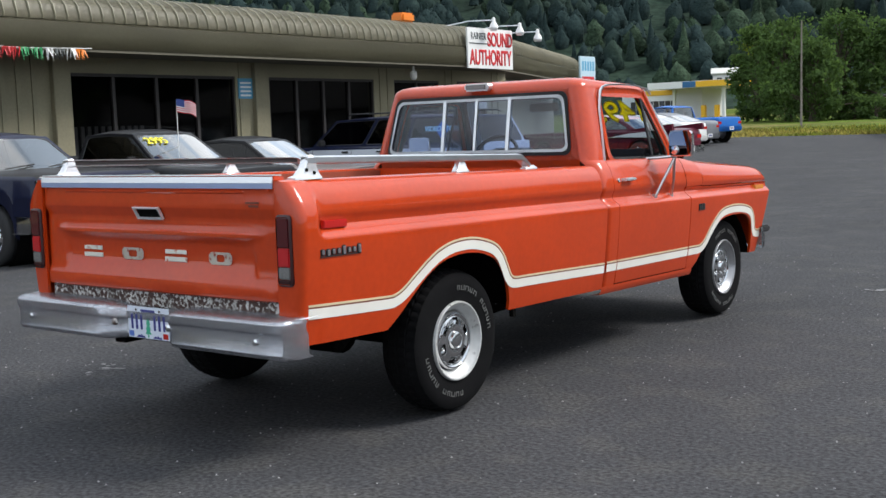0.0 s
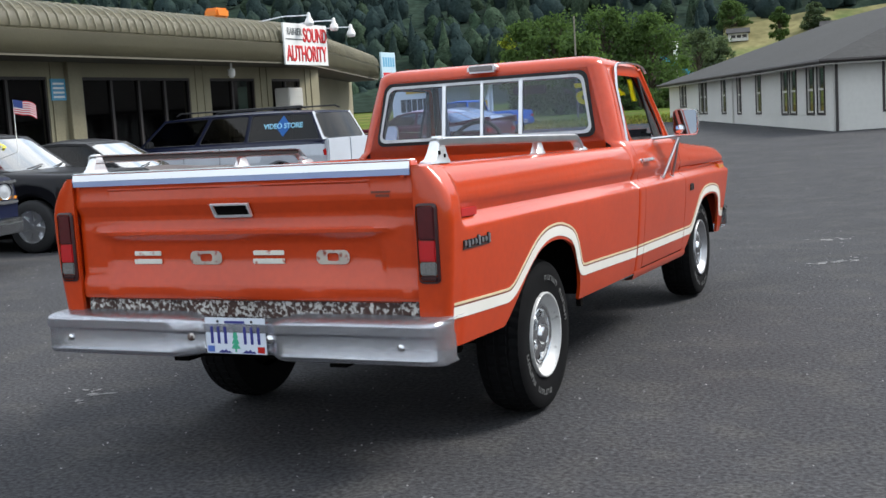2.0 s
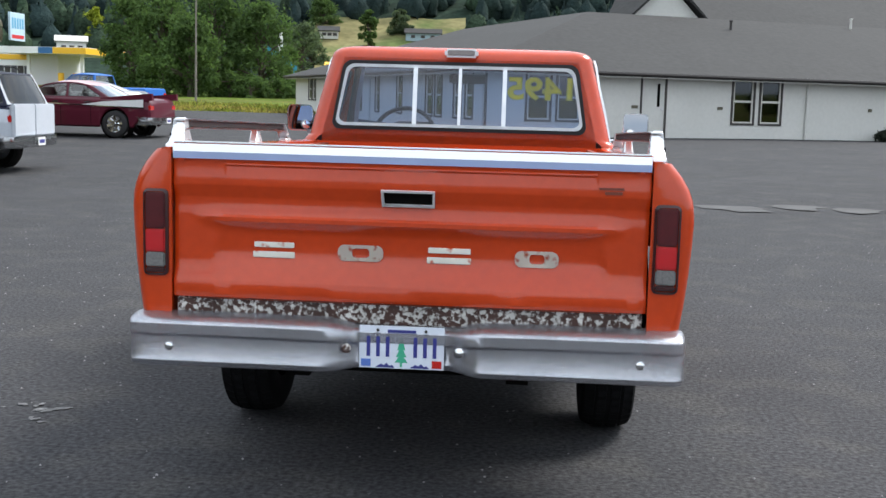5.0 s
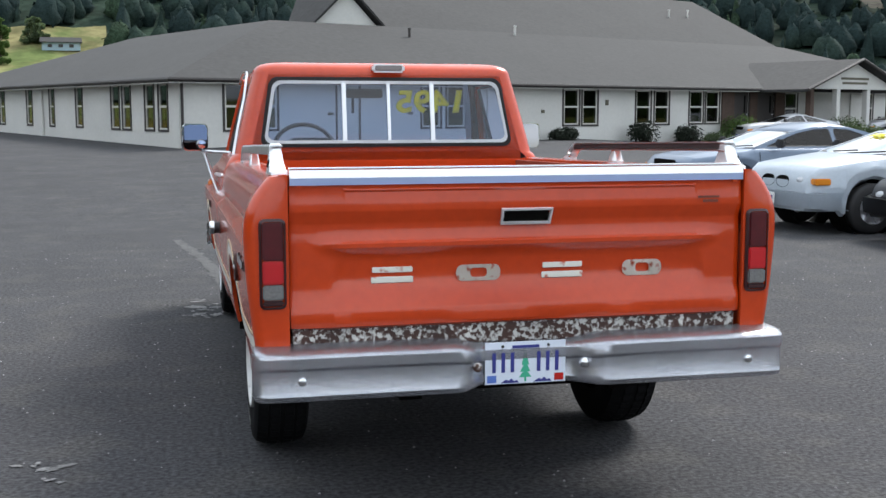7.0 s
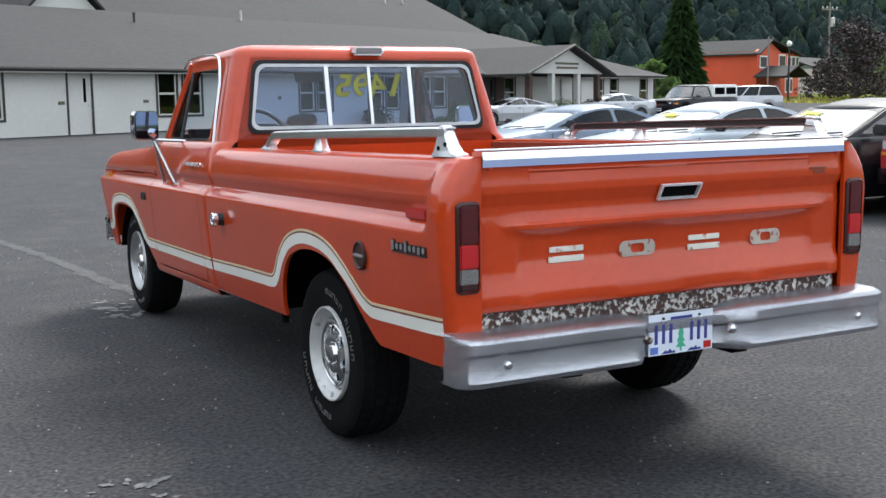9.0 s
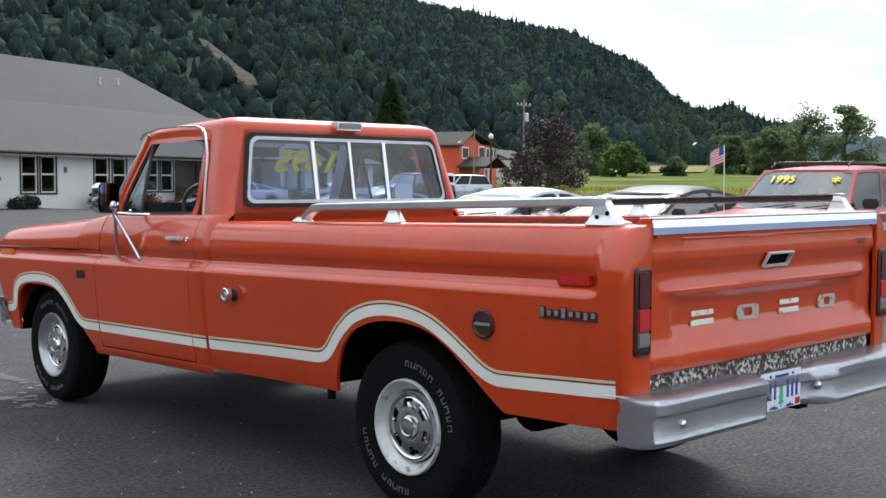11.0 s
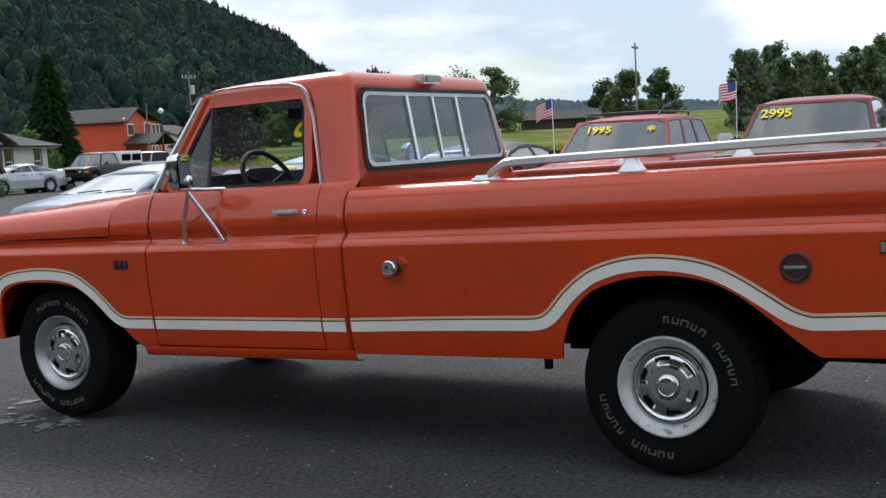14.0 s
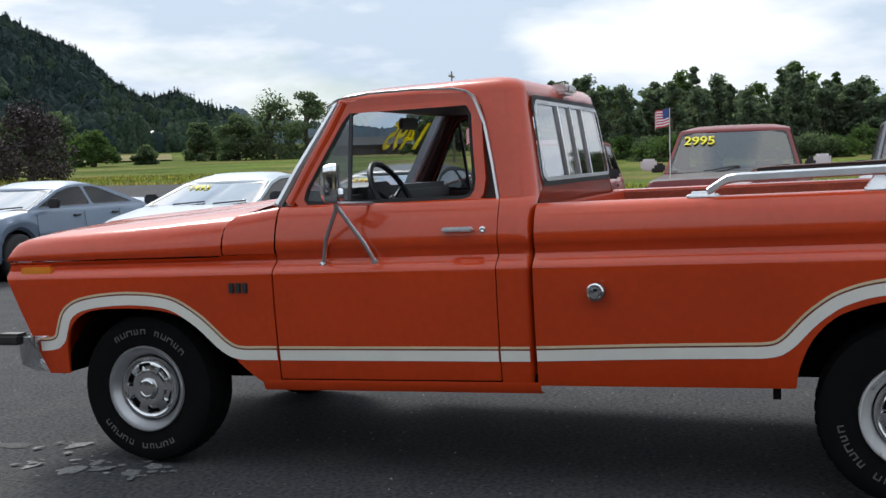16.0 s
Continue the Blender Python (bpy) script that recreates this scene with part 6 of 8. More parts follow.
bm = bmesh.new()
ring(bm, [(x, yb(z) - 0.012, z) for x, z in win_scale(-0.25)], [(x, yb(z) - 0.014, z) for x, z in win_scale(0.4)])
bmesh.ops.solidify(bm, geom=bm.faces[:], thickness=0.02)
tpart("rear_window_seal", bm, M_BLACKPL, "black rubber window seal")
bm = bmesh.new()
ring(bm, [(x, yb(z) - 0.019, z) for x, z in win_scale(0.4)], [(x, yb(z) - 0.019, z) for x, z in win_scale(0.95)])
bmesh.ops.solidify(bm, geom=bm.faces[:], thickness=0.016)
slider = tpart("rear_window_frame", bm, M_ALU, "aluminium sliding rear window frame")
for x in (-0.257, 0.003, 0.261):
    bm = bmesh.new()
    w_ = 0.012 if x != 0.003 else 0.009
    grid(bm, [[(x - w_, yb(z) - 0.022, z), (x + w_, yb(z) - 0.022, z), (x + w_, yb(z) - 0.006, z), (x - w_, yb(z) - 0.006, z)] for z in (1.268, 1.600)], closed=True)
    tpart("window_bar", bm, M_ALU, "", slider)
for x0, x1 in ((-0.71, -0.26), (-0.254, 0.0), (0.006, 0.258), (0.264, 0.71)):
    bm = bmesh.new()
    zt = 0.92
    bm.faces.new([bm.verts.new(p) for p in ((x0, yb(1.265) - 0.010, 1.265), (x1, yb(1.265) - 0.010, 1.265), (x1 * (zt if abs(x1) > 0.5 else 1), yb(1.603) - 0.010, 1.603), (x0 * (zt if abs(x0) > 0.5 else 1), yb(1.603) - 0.010, 1.603))])
    tpart("pane", bm, M_REARGLASS, "", slider)
# high brake lamp
bm = boxed(-0.092, 0.102, 2.715, 2.80, 1.660, 1.708, 0.012)
hl = tpart("cargo_lamp", bm, M_ALU, "bright cargo lamp above the rear window")
bm = boxed(-0.074, 0.084, 2.709, 2.72, 1.669, 1.700, 0.004)
tpart("cargo_lens", bm, M_CLEAR, "", hl)
# windscreen, wrapped round at its sides
def screen(x, f, out=0.0):
    """A point of the windscreen: x from -1 to 1 across, f from 0 to 1 up."""
    return (x * (0.845 - 0.105 * f), 3.893 - 0.262 * f + 0.118 * (1 - abs(x) ** 5) * (1 - 0.45 * f) + out, 1.210 + 0.44 * f)


ACROSS = (-1, -0.97, -0.93, -0.87, -0.78, -0.6, -0.3, 0, 0.3, 0.6, 0.78, 0.87, 0.93, 0.97, 1)
bm = bmesh.new()
grid(bm, [[screen(x, f) for x in ACROSS] for f in (0, 0.25, 0.5, 0.75, 1)])
tpart("windscreen", bm, M_GLASS)
bm = bmesh.new()
tube(bm, [screen(x * 1.006, 0, 0.006) for x in ACROSS], 0.014, 6)
tpart("windscreen_base_trim", bm, M_ALU)
bm = bmesh.new()
tube(bm, [screen(x * 1.006, 1, 0.004) for x in ACROSS], 0.012, 6)
tpart("windscreen_head_trim", bm, M_ALU)
# metal strips added in place of the sky sheen on the glass edges
for s in (1, -1):
    bm = bmesh.new()
    grid(bm, [[screen(s * x, f, 0.005) for x in (0.925, 0.95, 0.975, 1.0)] for f in (0, 0.25, 0.5, 0.75, 1)])
    bmesh.ops.solidify(bm, geom=bm.faces[:], thickness=0.008)
    tpart("windscreen_side_trim", bm, M_ALU, "bright windscreen moulding, widened to stand for sky sheen on the glass")
# price on the windscreen, written to be read from outside
ob = text_part("price_writing", "1495", 0.24, M_YELLOW, truck, Matrix.Identity(4), 0.0, "yellow painted price on the windscreen", bold=0.009)
for v in ob.data.vertices:
    f = 0.70 + v.co.y / 0.54
    px_, py_, pz_ = screen((0.49 - v.co.x) / (0.845 - 0.105 * f), f, 0.005)
    v.co = (px_, py_, pz_ + RAKE * (4.6 - py_))
ob.data.update()
# hood
bm = bmesh.new()
rows = []
for y, h, k in ((4.143, 1.165, 1), (4.3, 1.152, 1), (4.6, 1.133, 1), (4.9, 1.119, 0.999), (5.12, 1.109, 0.997), (5.24, 1.100, 0.994), (5.30, 1.088, 0.991), (5.33, 1.070, 0.988), (5.345, 1.045, 0.985), (5.352, 1.012, 0.982), (5.354, 0.992, 0.98)):
    half = []
    kz = max(0.001, (h - 0.990) / 0.175)
    for x, z in ((0.946, 0.990), (0.954, 1.010), (0.955, 1.032), (0.945, 1.068), (0.927, 1.110), (0.905, 1.142), (0.865, 1.164), (0.70, 1.192), (0.45, 1.212), (0.30, 1.221), (0.24, 1.234), (0.0, 1.242)):
        yy = y if y > 4.15 else hood_seam(x) + 0.008
        half.append((x * k, yy, 0.990 + (z - 0.990) * kz + max(0.0, 4.143 - yy) * 0.08))
    rows.append([(-x, y_, z) for x, y_, z in half] + [p for p in reversed(half[:-1])])
grid(bm, rows)
bmesh.ops.recalc_face_normals(bm, faces=bm.faces)
if sum(f.normal.z for f in bm.faces) < 0:
    bmesh.ops.reverse_faces(bm, faces=bm.faces)
tpart("hood", bm, M_PAINT, "broad orange hood, sun-bleached")
bm = boxed(-0.80, 0.80, 3.90, 3.975, 1.15, 1.196, 0.012)
tpart("cowl", bm, M_PAINT)
# underside in near-black, the shade beneath the truck painted in
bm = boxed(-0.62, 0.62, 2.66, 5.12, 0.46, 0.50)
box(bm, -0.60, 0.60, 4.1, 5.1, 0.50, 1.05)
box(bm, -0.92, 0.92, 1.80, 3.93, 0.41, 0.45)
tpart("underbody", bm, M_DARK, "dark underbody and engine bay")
# front end: grille panel with lamps, bumper
bm = bmesh.new()
prism(bm, [(5.09, 0.50), (5.12, 0.50), (5.17, 0.60), (5.32, 0.955), (5.31, 0.972), (5.09, 0.972)], -0.955, 0.955, "x")
nose = tpart("front_panel", bm, M_PAINT)
bm = boxed(-0.62, 0.62, 5.18, 5.315, 0.66, 0.93, 0.01)
for k in range(4):
    box(bm, -0.60, 0.60, 5.31, 5.324, 0.69 + 0.065 * k, 0.705 + 0.065 * k)
tpart("grille", bm, M_ALU, "bright bar grille", nose)
for s in (1, -1):
    bm = bmesh.new()
    lathe(bm, [(5.19, 0.11), (5.325, 0.10), (5.32, 0.085), (5.29, 0.0)], 24, "y", (s * 0.76, 0, 0.80))
    tpart("headlamp", bm, M_CHROME, "round headlamp", nose)
    bm = bmesh.new()
    box(bm, *sorted((s * 0.936, s * 0.972)), 5.07, 5.245, 0.920, 0.962, 0.006)
    tpart("turn_lamp", bm, M_AMBER, "amber side turn lamp")
    bm = bmesh.new()
    rows = [[(s * x, y, z) for y, z in ((5.29 - d, 0.46), (5.34 - d, 0.475), (5.355 - d, 0.55), (5.34 - d, 0.62), (5.28 - d, 0.63))] for x, d in ((0, 0), (0.8, 0.0), (0.93, 0.04), (0.985, 0.12), (0.99, 0.20))]
    grid(bm, rows)
    bmesh.ops.solidify(bm, geom=bm.faces[:], thickness=0.006)
    fb = tpart("front_bumper", bm, M_CHROME, "chrome front bumper")
    bm = boxed(*sorted((s * 0.86, s * 0.95)), 5.30, 5.44, 0.575, 0.632, 0.014)
    tpart("bumper_guard", bm, M_BLACKPL, "black rubber bumper guard", fb)

# rear bumper: stepped, dropped in the middle for the plate
bm = bmesh.new()
rows = []
for x, d, top in ((-0.972, 0.16, 0.668), (-0.968, 0.05, 0.672), (-0.955, 0.018, 0.675), (-0.93, 0.004, 0.676), (-0.85, 0.0, 0.676), (-0.5, 0, 0.676), (-0.285, 0, 0.674), (-0.25, 0.008, 0.670), (-0.195, 0.066, 0.658), (-0.175, 0.090, 0.654), (-0.163, 0.098, 0.653), (0.155, 0.098, 0.653), (0.168, 0.090, 0.654), (0.195, 0.066, 0.658), (0.25, 0.008, 0.670), (0.285, 0, 0.674), (0.5, 0, 0.676), (0.85, 0, 0.676), (0.93, 0.004, 0.676), (0.955, 0.018, 0.675), (0.968, 0.05, 0.672), (0.972, 0.16, 0.668)):
    rows.append([(x, max(0.035, -0.02 + d), top + 0.004), (x, min(0.02, -0.085 + d), top + 0.003), (x, -0.118 + d, top - 0.004), (x, -0.130 + d, top - 0.016), (x, -0.130 + d, top - 0.05), (x, -0.118 + d, top - 0.062), (x, -0.118 + d, 0.545), (x, -0.124 + d, 0.53), (x, -0.115 + d, 0.512), (x, -0.085 + d, 0.502)])
grid(bm, rows)
bmesh.ops.solidify(bm, geom=bm.faces[:], thickness=0.006)
bump = tpart("rear_bumper", bm, M_BUMPER, "dull dented chrome rear step bumper", rake=False)
for x, m_, r_ in ((-0.815, M_CHROME, 0.016), (0.815, M_CHROME, 0.016), (0.198, M_CHROME, 0.020), (-0.198, M_RUST, 0.017)):
    bm = bmesh.new()
    yy = -0.120 if abs(x) > 0.5 else -0.078
    lathe(bm, [(yy + 0.006, r_), (yy - 0.006, r_ * 0.9), (yy - 0.012, r_ * 0.5), (yy - 0.013, 0)], 16, "y", (x, 0, 0.58 if abs(x) > 0.5 else 0.588))
    tpart("bumper_bolt", bm, m_, "", bump, rake=False)
# number plate: bars only
PX, PZ, PY = -0.008, -0.006, -0.026
bm = boxed(PX - 0.150, PX + 0.150, PY - 0.004, PY, 0.518 + PZ, 0.670 + PZ, 0.0)
plate = tpart("number_plate", bm, M_PLATE, "pale blue number plate with dark bars", rake=False)
for k in range(3):
    for x in (-0.130, 0.036):
        bm = boxed(PX + x + 0.006 + 0.034 * k, PX + x + 0.019 + 0.034 * k, PY - 0.0065, PY - 0.0042, 0.560 + PZ, 0.632 + PZ)
        tpart("plate_bar", bm, M_PLATEBLUE, "", plate, rake=False)
tpart("plate_bar", boxed(PX - 0.05, PX + 0.05, PY - 0.007, PY - 0.0042, 0.647 + PZ, 0.657 + PZ), M_PLATEBLUE, "", plate, rake=False)
bm = bmesh.new()
prism(bm, [(PX + u, v + PZ) for u, v in ((-0.005, 0.525), (0.003, 0.525), (0.003, 0.540), (0.022, 0.540), (0.008, 0.560), (0.018, 0.560), (0.006, 0.585), (0.013, 0.585), (-0.001, 0.640), (-0.015, 0.585), (-0.008, 0.585), (-0.020, 0.560), (-0.010, 0.560), (-0.024, 0.540), (-0.005, 0.540))], PY - 0.0055, PY - 0.0042, "y")
tpart("plate_emblem", bm, M_PLATEGRN, "green tree emblem", plate, rake=False)
for x0 in (-0.092, 0.030):
    bm = bmesh.new()
    prism(bm, [(PX + x0 + u, 0.521 + PZ + v) for u, v in ((0, 0), (0.068, 0), (0.060, 0.010), (0.050, 0.006), (0.040, 0.017), (0.030, 0.008), (0.020, 0.013), (0.010, 0.007))], PY - 0.0052, PY - 0.0042, "y")
    tpart("plate_ridge", bm, M_PLATEBLUE, "dark ridge outline along the plate foot", plate, rake=False)
for x, m_ in ((-0.143, M_BLUE), (0.108, M_REDLIT)):
    bm = boxed(PX + x, PX + x + 0.034, PY - 0.0065, PY - 0.0042, 0.524 + PZ, 0.550 + PZ)
    tpart("plate_sticker", bm, m_, "", plate, rake=False)
for x in (-0.085, 0.085):
    bm = bmesh.new()
    lathe(bm, [(PY - 0.003, 0.006), (PY - 0.008, 0.005), (PY - 0.009, 0.0)], 10, "y", (PX + x, 0, 0.654 + PZ))
    tpart("plate_screw", bm, M_BLACKPL, "", plate, rake=False)

# wheels
REAR_R, FRONT_R = 0.371, 0.361
TREAD_N = 132                               # steps round the tread


def tyre_mesh(c, y, R):
    """A tyre in one skin: sidewalls, shoulder and a tread cut by grooves and sipes."""
    bm_ = bmesh.new()
    side = [(-0.105, 0.205), (-0.112, 0.245), (-0.117, 0.295), (-0.112, 0.330), (-0.102, 0.347)]
    tread = [-0.094, -0.062, -0.060, -0.050, -0.048, -0.012, -0.010, 0.010, 0.012, 0.048, 0.050, 0.060, 0.062, 0.094]
    rows = [[(x, r)] * TREAD_N for x, r in side]
    for x in tread:
        groove = 0.048 < abs(x) < 0.062 or abs(x) < 0.0105
        rib = abs(x) > 0.061
        row = []
        for k in range(TREAD_N):
            cut_ = (k + (0 if rib else 1)) % 3 == 0
            row.append((x, 0.357 - 0.014 * (abs(x) / 0.094) ** 4 + (0.0 if groove or cut_ else 0.008)))
        rows.append(row)
    rows += [[(-x, r)] * TREAD_N for x, r in reversed(side)]
    k_ = R / 0.3655
    grid(bm_, [[(c + x, y + r * k_ * math.cos(2 * math.pi * k / TREAD_N), R + r * k_ * math.sin(2 * math.pi * k / TREAD_N)) for k, (x, r) in enumerate(row)] for row in rows], closed=True)
    return bm_


def hub_cap(c, y, R, s):
    """A pressed cap with six pockets round a domed centre."""
    bm_ = bmesh.new()
    prof_ = [(0.152, 0.066), (0.151, 0.080), (0.146, 0.088), (0.138, 0.089), (0.131, 0.084), (0.126, 0.083), (0.1225, 0.085), (0.1205, 0.086), (0.110, 0.088), (0.098, 0.090), (0.0875, 0.092), (0.0855, 0.0925), (0.072, 0.094), (0.058, 0.094), (0.053, 0.093), (0.051, 0.090), (0.048, 0.098), (0.044, 0.107), (0.037, 0.110), (0.034, 0.108), (0.018, 0.110), (0.0, 0.111)]
    n_a = 120
    rows = []
    for r, h in prof_:
        row = []
        for k in range(n_a):
            a = 360 * k / n_a
            near = abs((a - 20 + 30) % 60 - 30)
            deep = 0.020 if 0.0865 < r < 0.1215 and near < 15 else 0.0
            row.append((c + s * (h - deep), y + r * math.cos(radians(a)), R + r * math.sin(radians(a))))
        rows.append(row)
    grid(bm_, rows[:-1], closed=True)
    bmesh.ops.remove_doubles(bm_, verts=bm_.verts[:], dist=0.00005)
    edge_ = [v for v in bm_.verts if abs(math.hypot(v.co.y - y, v.co.z - R) - 0.018) < 0.0005]
    tip_ = bm_.verts.new(rows[-1][0])
    edge_.sort(key=lambda v: math.atan2(v.co.z - R, v.co.y - y))
    for i in range(len(edge_)):
        bm_.faces.new((edge_[i], edge_[(i + 1) % len(edge_)], tip_))
    return bm_


def wheel(y, s, R):
    c = 0.795 * s
    rear = y < 3
    tyre = part("tyre", tyre_mesh(c, y, R), M_RUBBER, truck, "black all-season tyre with raised white lettering", 30)
    # raised outline lettering as plain hollow bars in two arcs
    for a0, cnt in ((2, 11), (178, 11)):
        for k in range(cnt):
            if k == 5:
                continue
            bm = bmesh.new()
            a = radians(a0 + k * 8.0 + (0 if rear else 150))
            m_ = Matrix.Translation((c, y, R)) @ Matrix.Rotation(-s * a, 4, "X")
            xo = sorted((s * 0.1165, s * 0.1185))
            w_ = 0.011 + 0.0025 * ((k * 7) % 3)
            for u in (-w_, w_ - 0.005):
                box(bm, *xo, u, u + 0.005, 0.263, 0.288)
            box(bm, *xo, -w_ + 0.005, w_ - 0.005, *((0.263, 0.268) if (k + a0) % 2 else (0.283, 0.288)))
            bmesh.ops.transform(bm, matrix=m_, verts=bm.verts)
            part("letter_bar", bm, M_TYREWHITE, tyre, sharp=None)
    r = bmesh.new()
    lathe(r, [(s * 0.09, 0.206), (s * 0.114, 0.206), (s * 0.119, 0.202), (s * 0.118, 0.196), (s * 0.108, 0.193), (s * 0.100, 0.186), (s * 0.088, 0.176), (s * 0.078, 0.168), (s * 0.072, 0.160), (s * 0.060, 0.156), (s * -0.06, 0.150)], 64, "x", (c, y, R), caps=False)
    rim = part("rim", r, M_RIMWHITE if rear else M_RIMGREY, truck, "white painted steel rim" if rear else "dull silver steel rim", 40)
    part("hub_cap", hub_cap(c, y, R, s), M_CAP, rim, "polished hub cap with six pockets", 32)
    for k in range(6):
        r = bmesh.new()
        m_ = Matrix.Translation((c, y, R)) @ Matrix.Rotation(radians(60 * k + 20), 4, "X")
        box(r, s * 0.071 - 0.003, s * 0.071 + 0.003, 0.1045, 0.1185, -0.024, 0.024, 0.002, m_)
        part("cap_slot", r, M_DARK, rim)
    r = bmesh.new()
    lathe(r, [(s * -0.05, 0.0), (s * -0.05, 0.15), (s * -0.06, 0.2)], 24, "x", (c, y, R), caps=False)
    part("brake_drum", r, M_DARK, rim)


for y, R in ((1.21, REAR_R), (4.61, FRONT_R)):
    for s in (1, -1):
        wheel(y, s, R)
# running gear
bm = bmesh.new()
tube(bm, [(-0.78, 1.22, 0.36), (0.78, 1.22, 0.36)], 0.045, 10)
lathe(bm, [(-0.16, 0.05), (-0.1, 0.13), (0.1, 0.13), (0.16, 0.05)], 16, "x", (0, 1.22, 0.36))
tube(bm, [(-0.78, 4.63, 0.34), (0.78, 4.63, 0.34)], 0.04, 8)
box(bm, -0.44, -0.36, 0.1, 5.0, 0.44, 0.56)
box(bm, 0.36, 0.44, 0.1, 5.0, 0.44, 0.56)
box(bm, -0.05, 0.05, 1.3, 3.6, 0.40, 0.48)
part("chassis", bm, M_DARK, truck, "dark chassis rails and axles")
bm = bmesh.new()
tube(bm, [(0.60, 2.4, 0.42), (0.66, 1.9, 0.42), (0.66, 1.7, 0.60), (0.66, 0.9, 0.60), (0.70, 0.62, 0.50), (0.80, 0.42, 0.47)], 0.026, 10)
part("exhaust_pipe", bm, M_DARK, truck, "dark exhaust pipe")
bm = boxed(-0.52, 0.52, 0.25, 0.85, 0.42, 0.62, 0.04)
part("fuel_tank", bm, M_DARK, truck)
for s in (1, -1):
    bm = boxed(*sorted((s * 0.90, s * 0.925)), 1.70, 1.73, 0.36, 0.45)
    tpart("bed_bracket", bm, M_DARK)
# cab inside
bm = boxed(-0.80, 0.80, 2.72, 3.95, 0.50, 0.56)
tpart("cab_floor", bm, M_INTER)
bm = boxed(-0.66, 0.66, 2.95, 3.42, 0.62, 0.86, 0.05)
seat = tpart("seat_cushion", bm, M_SEAT, "dark bench seat")
bm = boxed(-0.66, 0.66, 2.82, 2.98, 0.80, 1.25, 0.05)
tpart("seat_back", bm, M_SEAT, "", seat)
bm = boxed(-0.80, 0.80, 3.66, 3.90, 1.00, 1.20, 0.04)
box(bm, -0.78, 0.78, 3.62, 3.83, 1.15, 1.262, 0.03)
tpart("dashboard", bm, M_BLACKPL, "black padded dashboard")
bm = bmesh.new()
prism(bm, [(-0.50, 1.185), (-0.2, 1.185), (-0.2, 1.265), (-0.25, 1.285), (-0.45, 1.285), (-0.50, 1.265)], 3.60, 3.75, "y")
tpart("instrument_hood", bm, M_BLACKPL)
bm = bmesh.new()
tilt = Matrix.Translation((-0.40, 3.50, 1.195)) @ Matrix.Rotation(radians(62), 4, "X")
tube(bm, [tilt @ Vector((0.20 * math.cos(a), 0.20 * math.sin(a), 0)) for a in (2 * math.pi * k / 36 for k in range(37))], 0.014, 8, False)
for a in (20, 160, 270):
    tube(bm, [tilt @ Vector((0, 0, -0.02)), tilt @ Vector((0.2 * math.cos(radians(a)), 0.2 * math.sin(radians(a)), 0))], 0.011, 6)
tube(bm, [tilt @ Vector((0, 0, 0.0)), tilt @ Vector((0, 0, -0.35))], 0.028, 8)
tpart("steering_wheel", bm, M_BLACKPL, "thin black steering wheel")
bm = boxed(-0.12, 0.12, 3.56, 3.58, 1.54, 1.60, 0.008)
tpart("inside_mirror", bm, M_BLACKPL)
for s in (1, -1):
    bm = bmesh.new()
    box(bm, *sorted((s * 0.80, s * 0.86)), 2.85, 3.80, 0.55, 1.198, 0.01)
    tpart("door_trim", bm, M_INTER)
    bm = bmesh.new()                       # dark red lining of the door frame, windscreen pillar and rear pillar
    ring(bm, [(s * (gx(z) - 0.042), y, z) for y, z in win_outline(0.048)], [(s * (gx(z) - 0.042), y, z) for y, z in win_outline(0.002)])
    tpart("frame_lining", bm, M_INTER, "dark red door frame lining")
    bm = bmesh.new()
    grid(bm, [[(s * (gx(z) - 0.03), 2.94, z), (s * (gx(z) - 0.035), 2.78 + 0.04 * (z - 1.2) / 0.46, z), (s * (gx(z) - 0.13), 2.735 + 0.05 * (z - 1.2) / 0.46, z)] for z in (1.19, 1.4, 1.63)])
    tpart("pillar_lining", bm, M_INTER)
    bm = bmesh.new()
    tube(bm, [(s * 0.825, 3.83, 1.205), (s * 0.795, 3.745, 1.36), (s * 0.76, 3.65, 1.52), (s * 0.725, 3.58, 1.64)], [0.034, 0.03, 0.028, 0.028], 8)
    tpart("pillar_lining", bm, M_INTER)
# dark sheet added over the painted cab back so its inside looks shaded
bm = bmesh.new()
ring(bm, [(x * 0.98, yb(z) + 0.030, z) for x, z in out_pts], [(x * 0.99, yb(z) + 0.022, z) for x, z in win])
grid(bm, [[(x, yb(z) + 0.030, z) for x in (-0.84, 0, 0.84)] for z in (0.55, 0.9, 1.215)])
tpart("rear_lining", bm, M_INTER, "dark red sheet added to shade the inner cab back")
bm = bmesh.new()
grid(bm, [[(x, y, 1.632) for x in (-0.73, 0.73)] for y in (2.79, 3.60)])
tpart("headliner", bm, M_BLACKPL)

# ---- other vehicles: noses along +y in their own frames ----
M_TYRE2 = mat("plain_tyre", (0.020, 0.020, 0.021), 0.75)
M_RIM2 = mat("alloy_rim", (0.60, 0.61, 0.63), 0.3, 0.9)
M_TEAL = mat("teal_paint", (0.02, 0.22, 0.34), 0.5)
M_DECAL = mat("pale_blue_decal", (0.35, 0.72, 0.92), 0.5)
M_HEADL = mat("headlamp_glass", (0.40, 0.42, 0.44), 0.12, coat=1.0)
M_BUMPGREY = mat("dark_grey_bumper", (0.075, 0.08, 0.09), 0.35, coat=0.4)
M_CABIN = mat("cabin_trim", (0.05, 0.05, 0.052), 0.8)
M_SEATG = mat("grey_seat", (0.11, 0.11, 0.115), 0.85)
M_CARGLASS = glass_mat("car_glass", (0.42, 0.46, 0.46), 2.0)
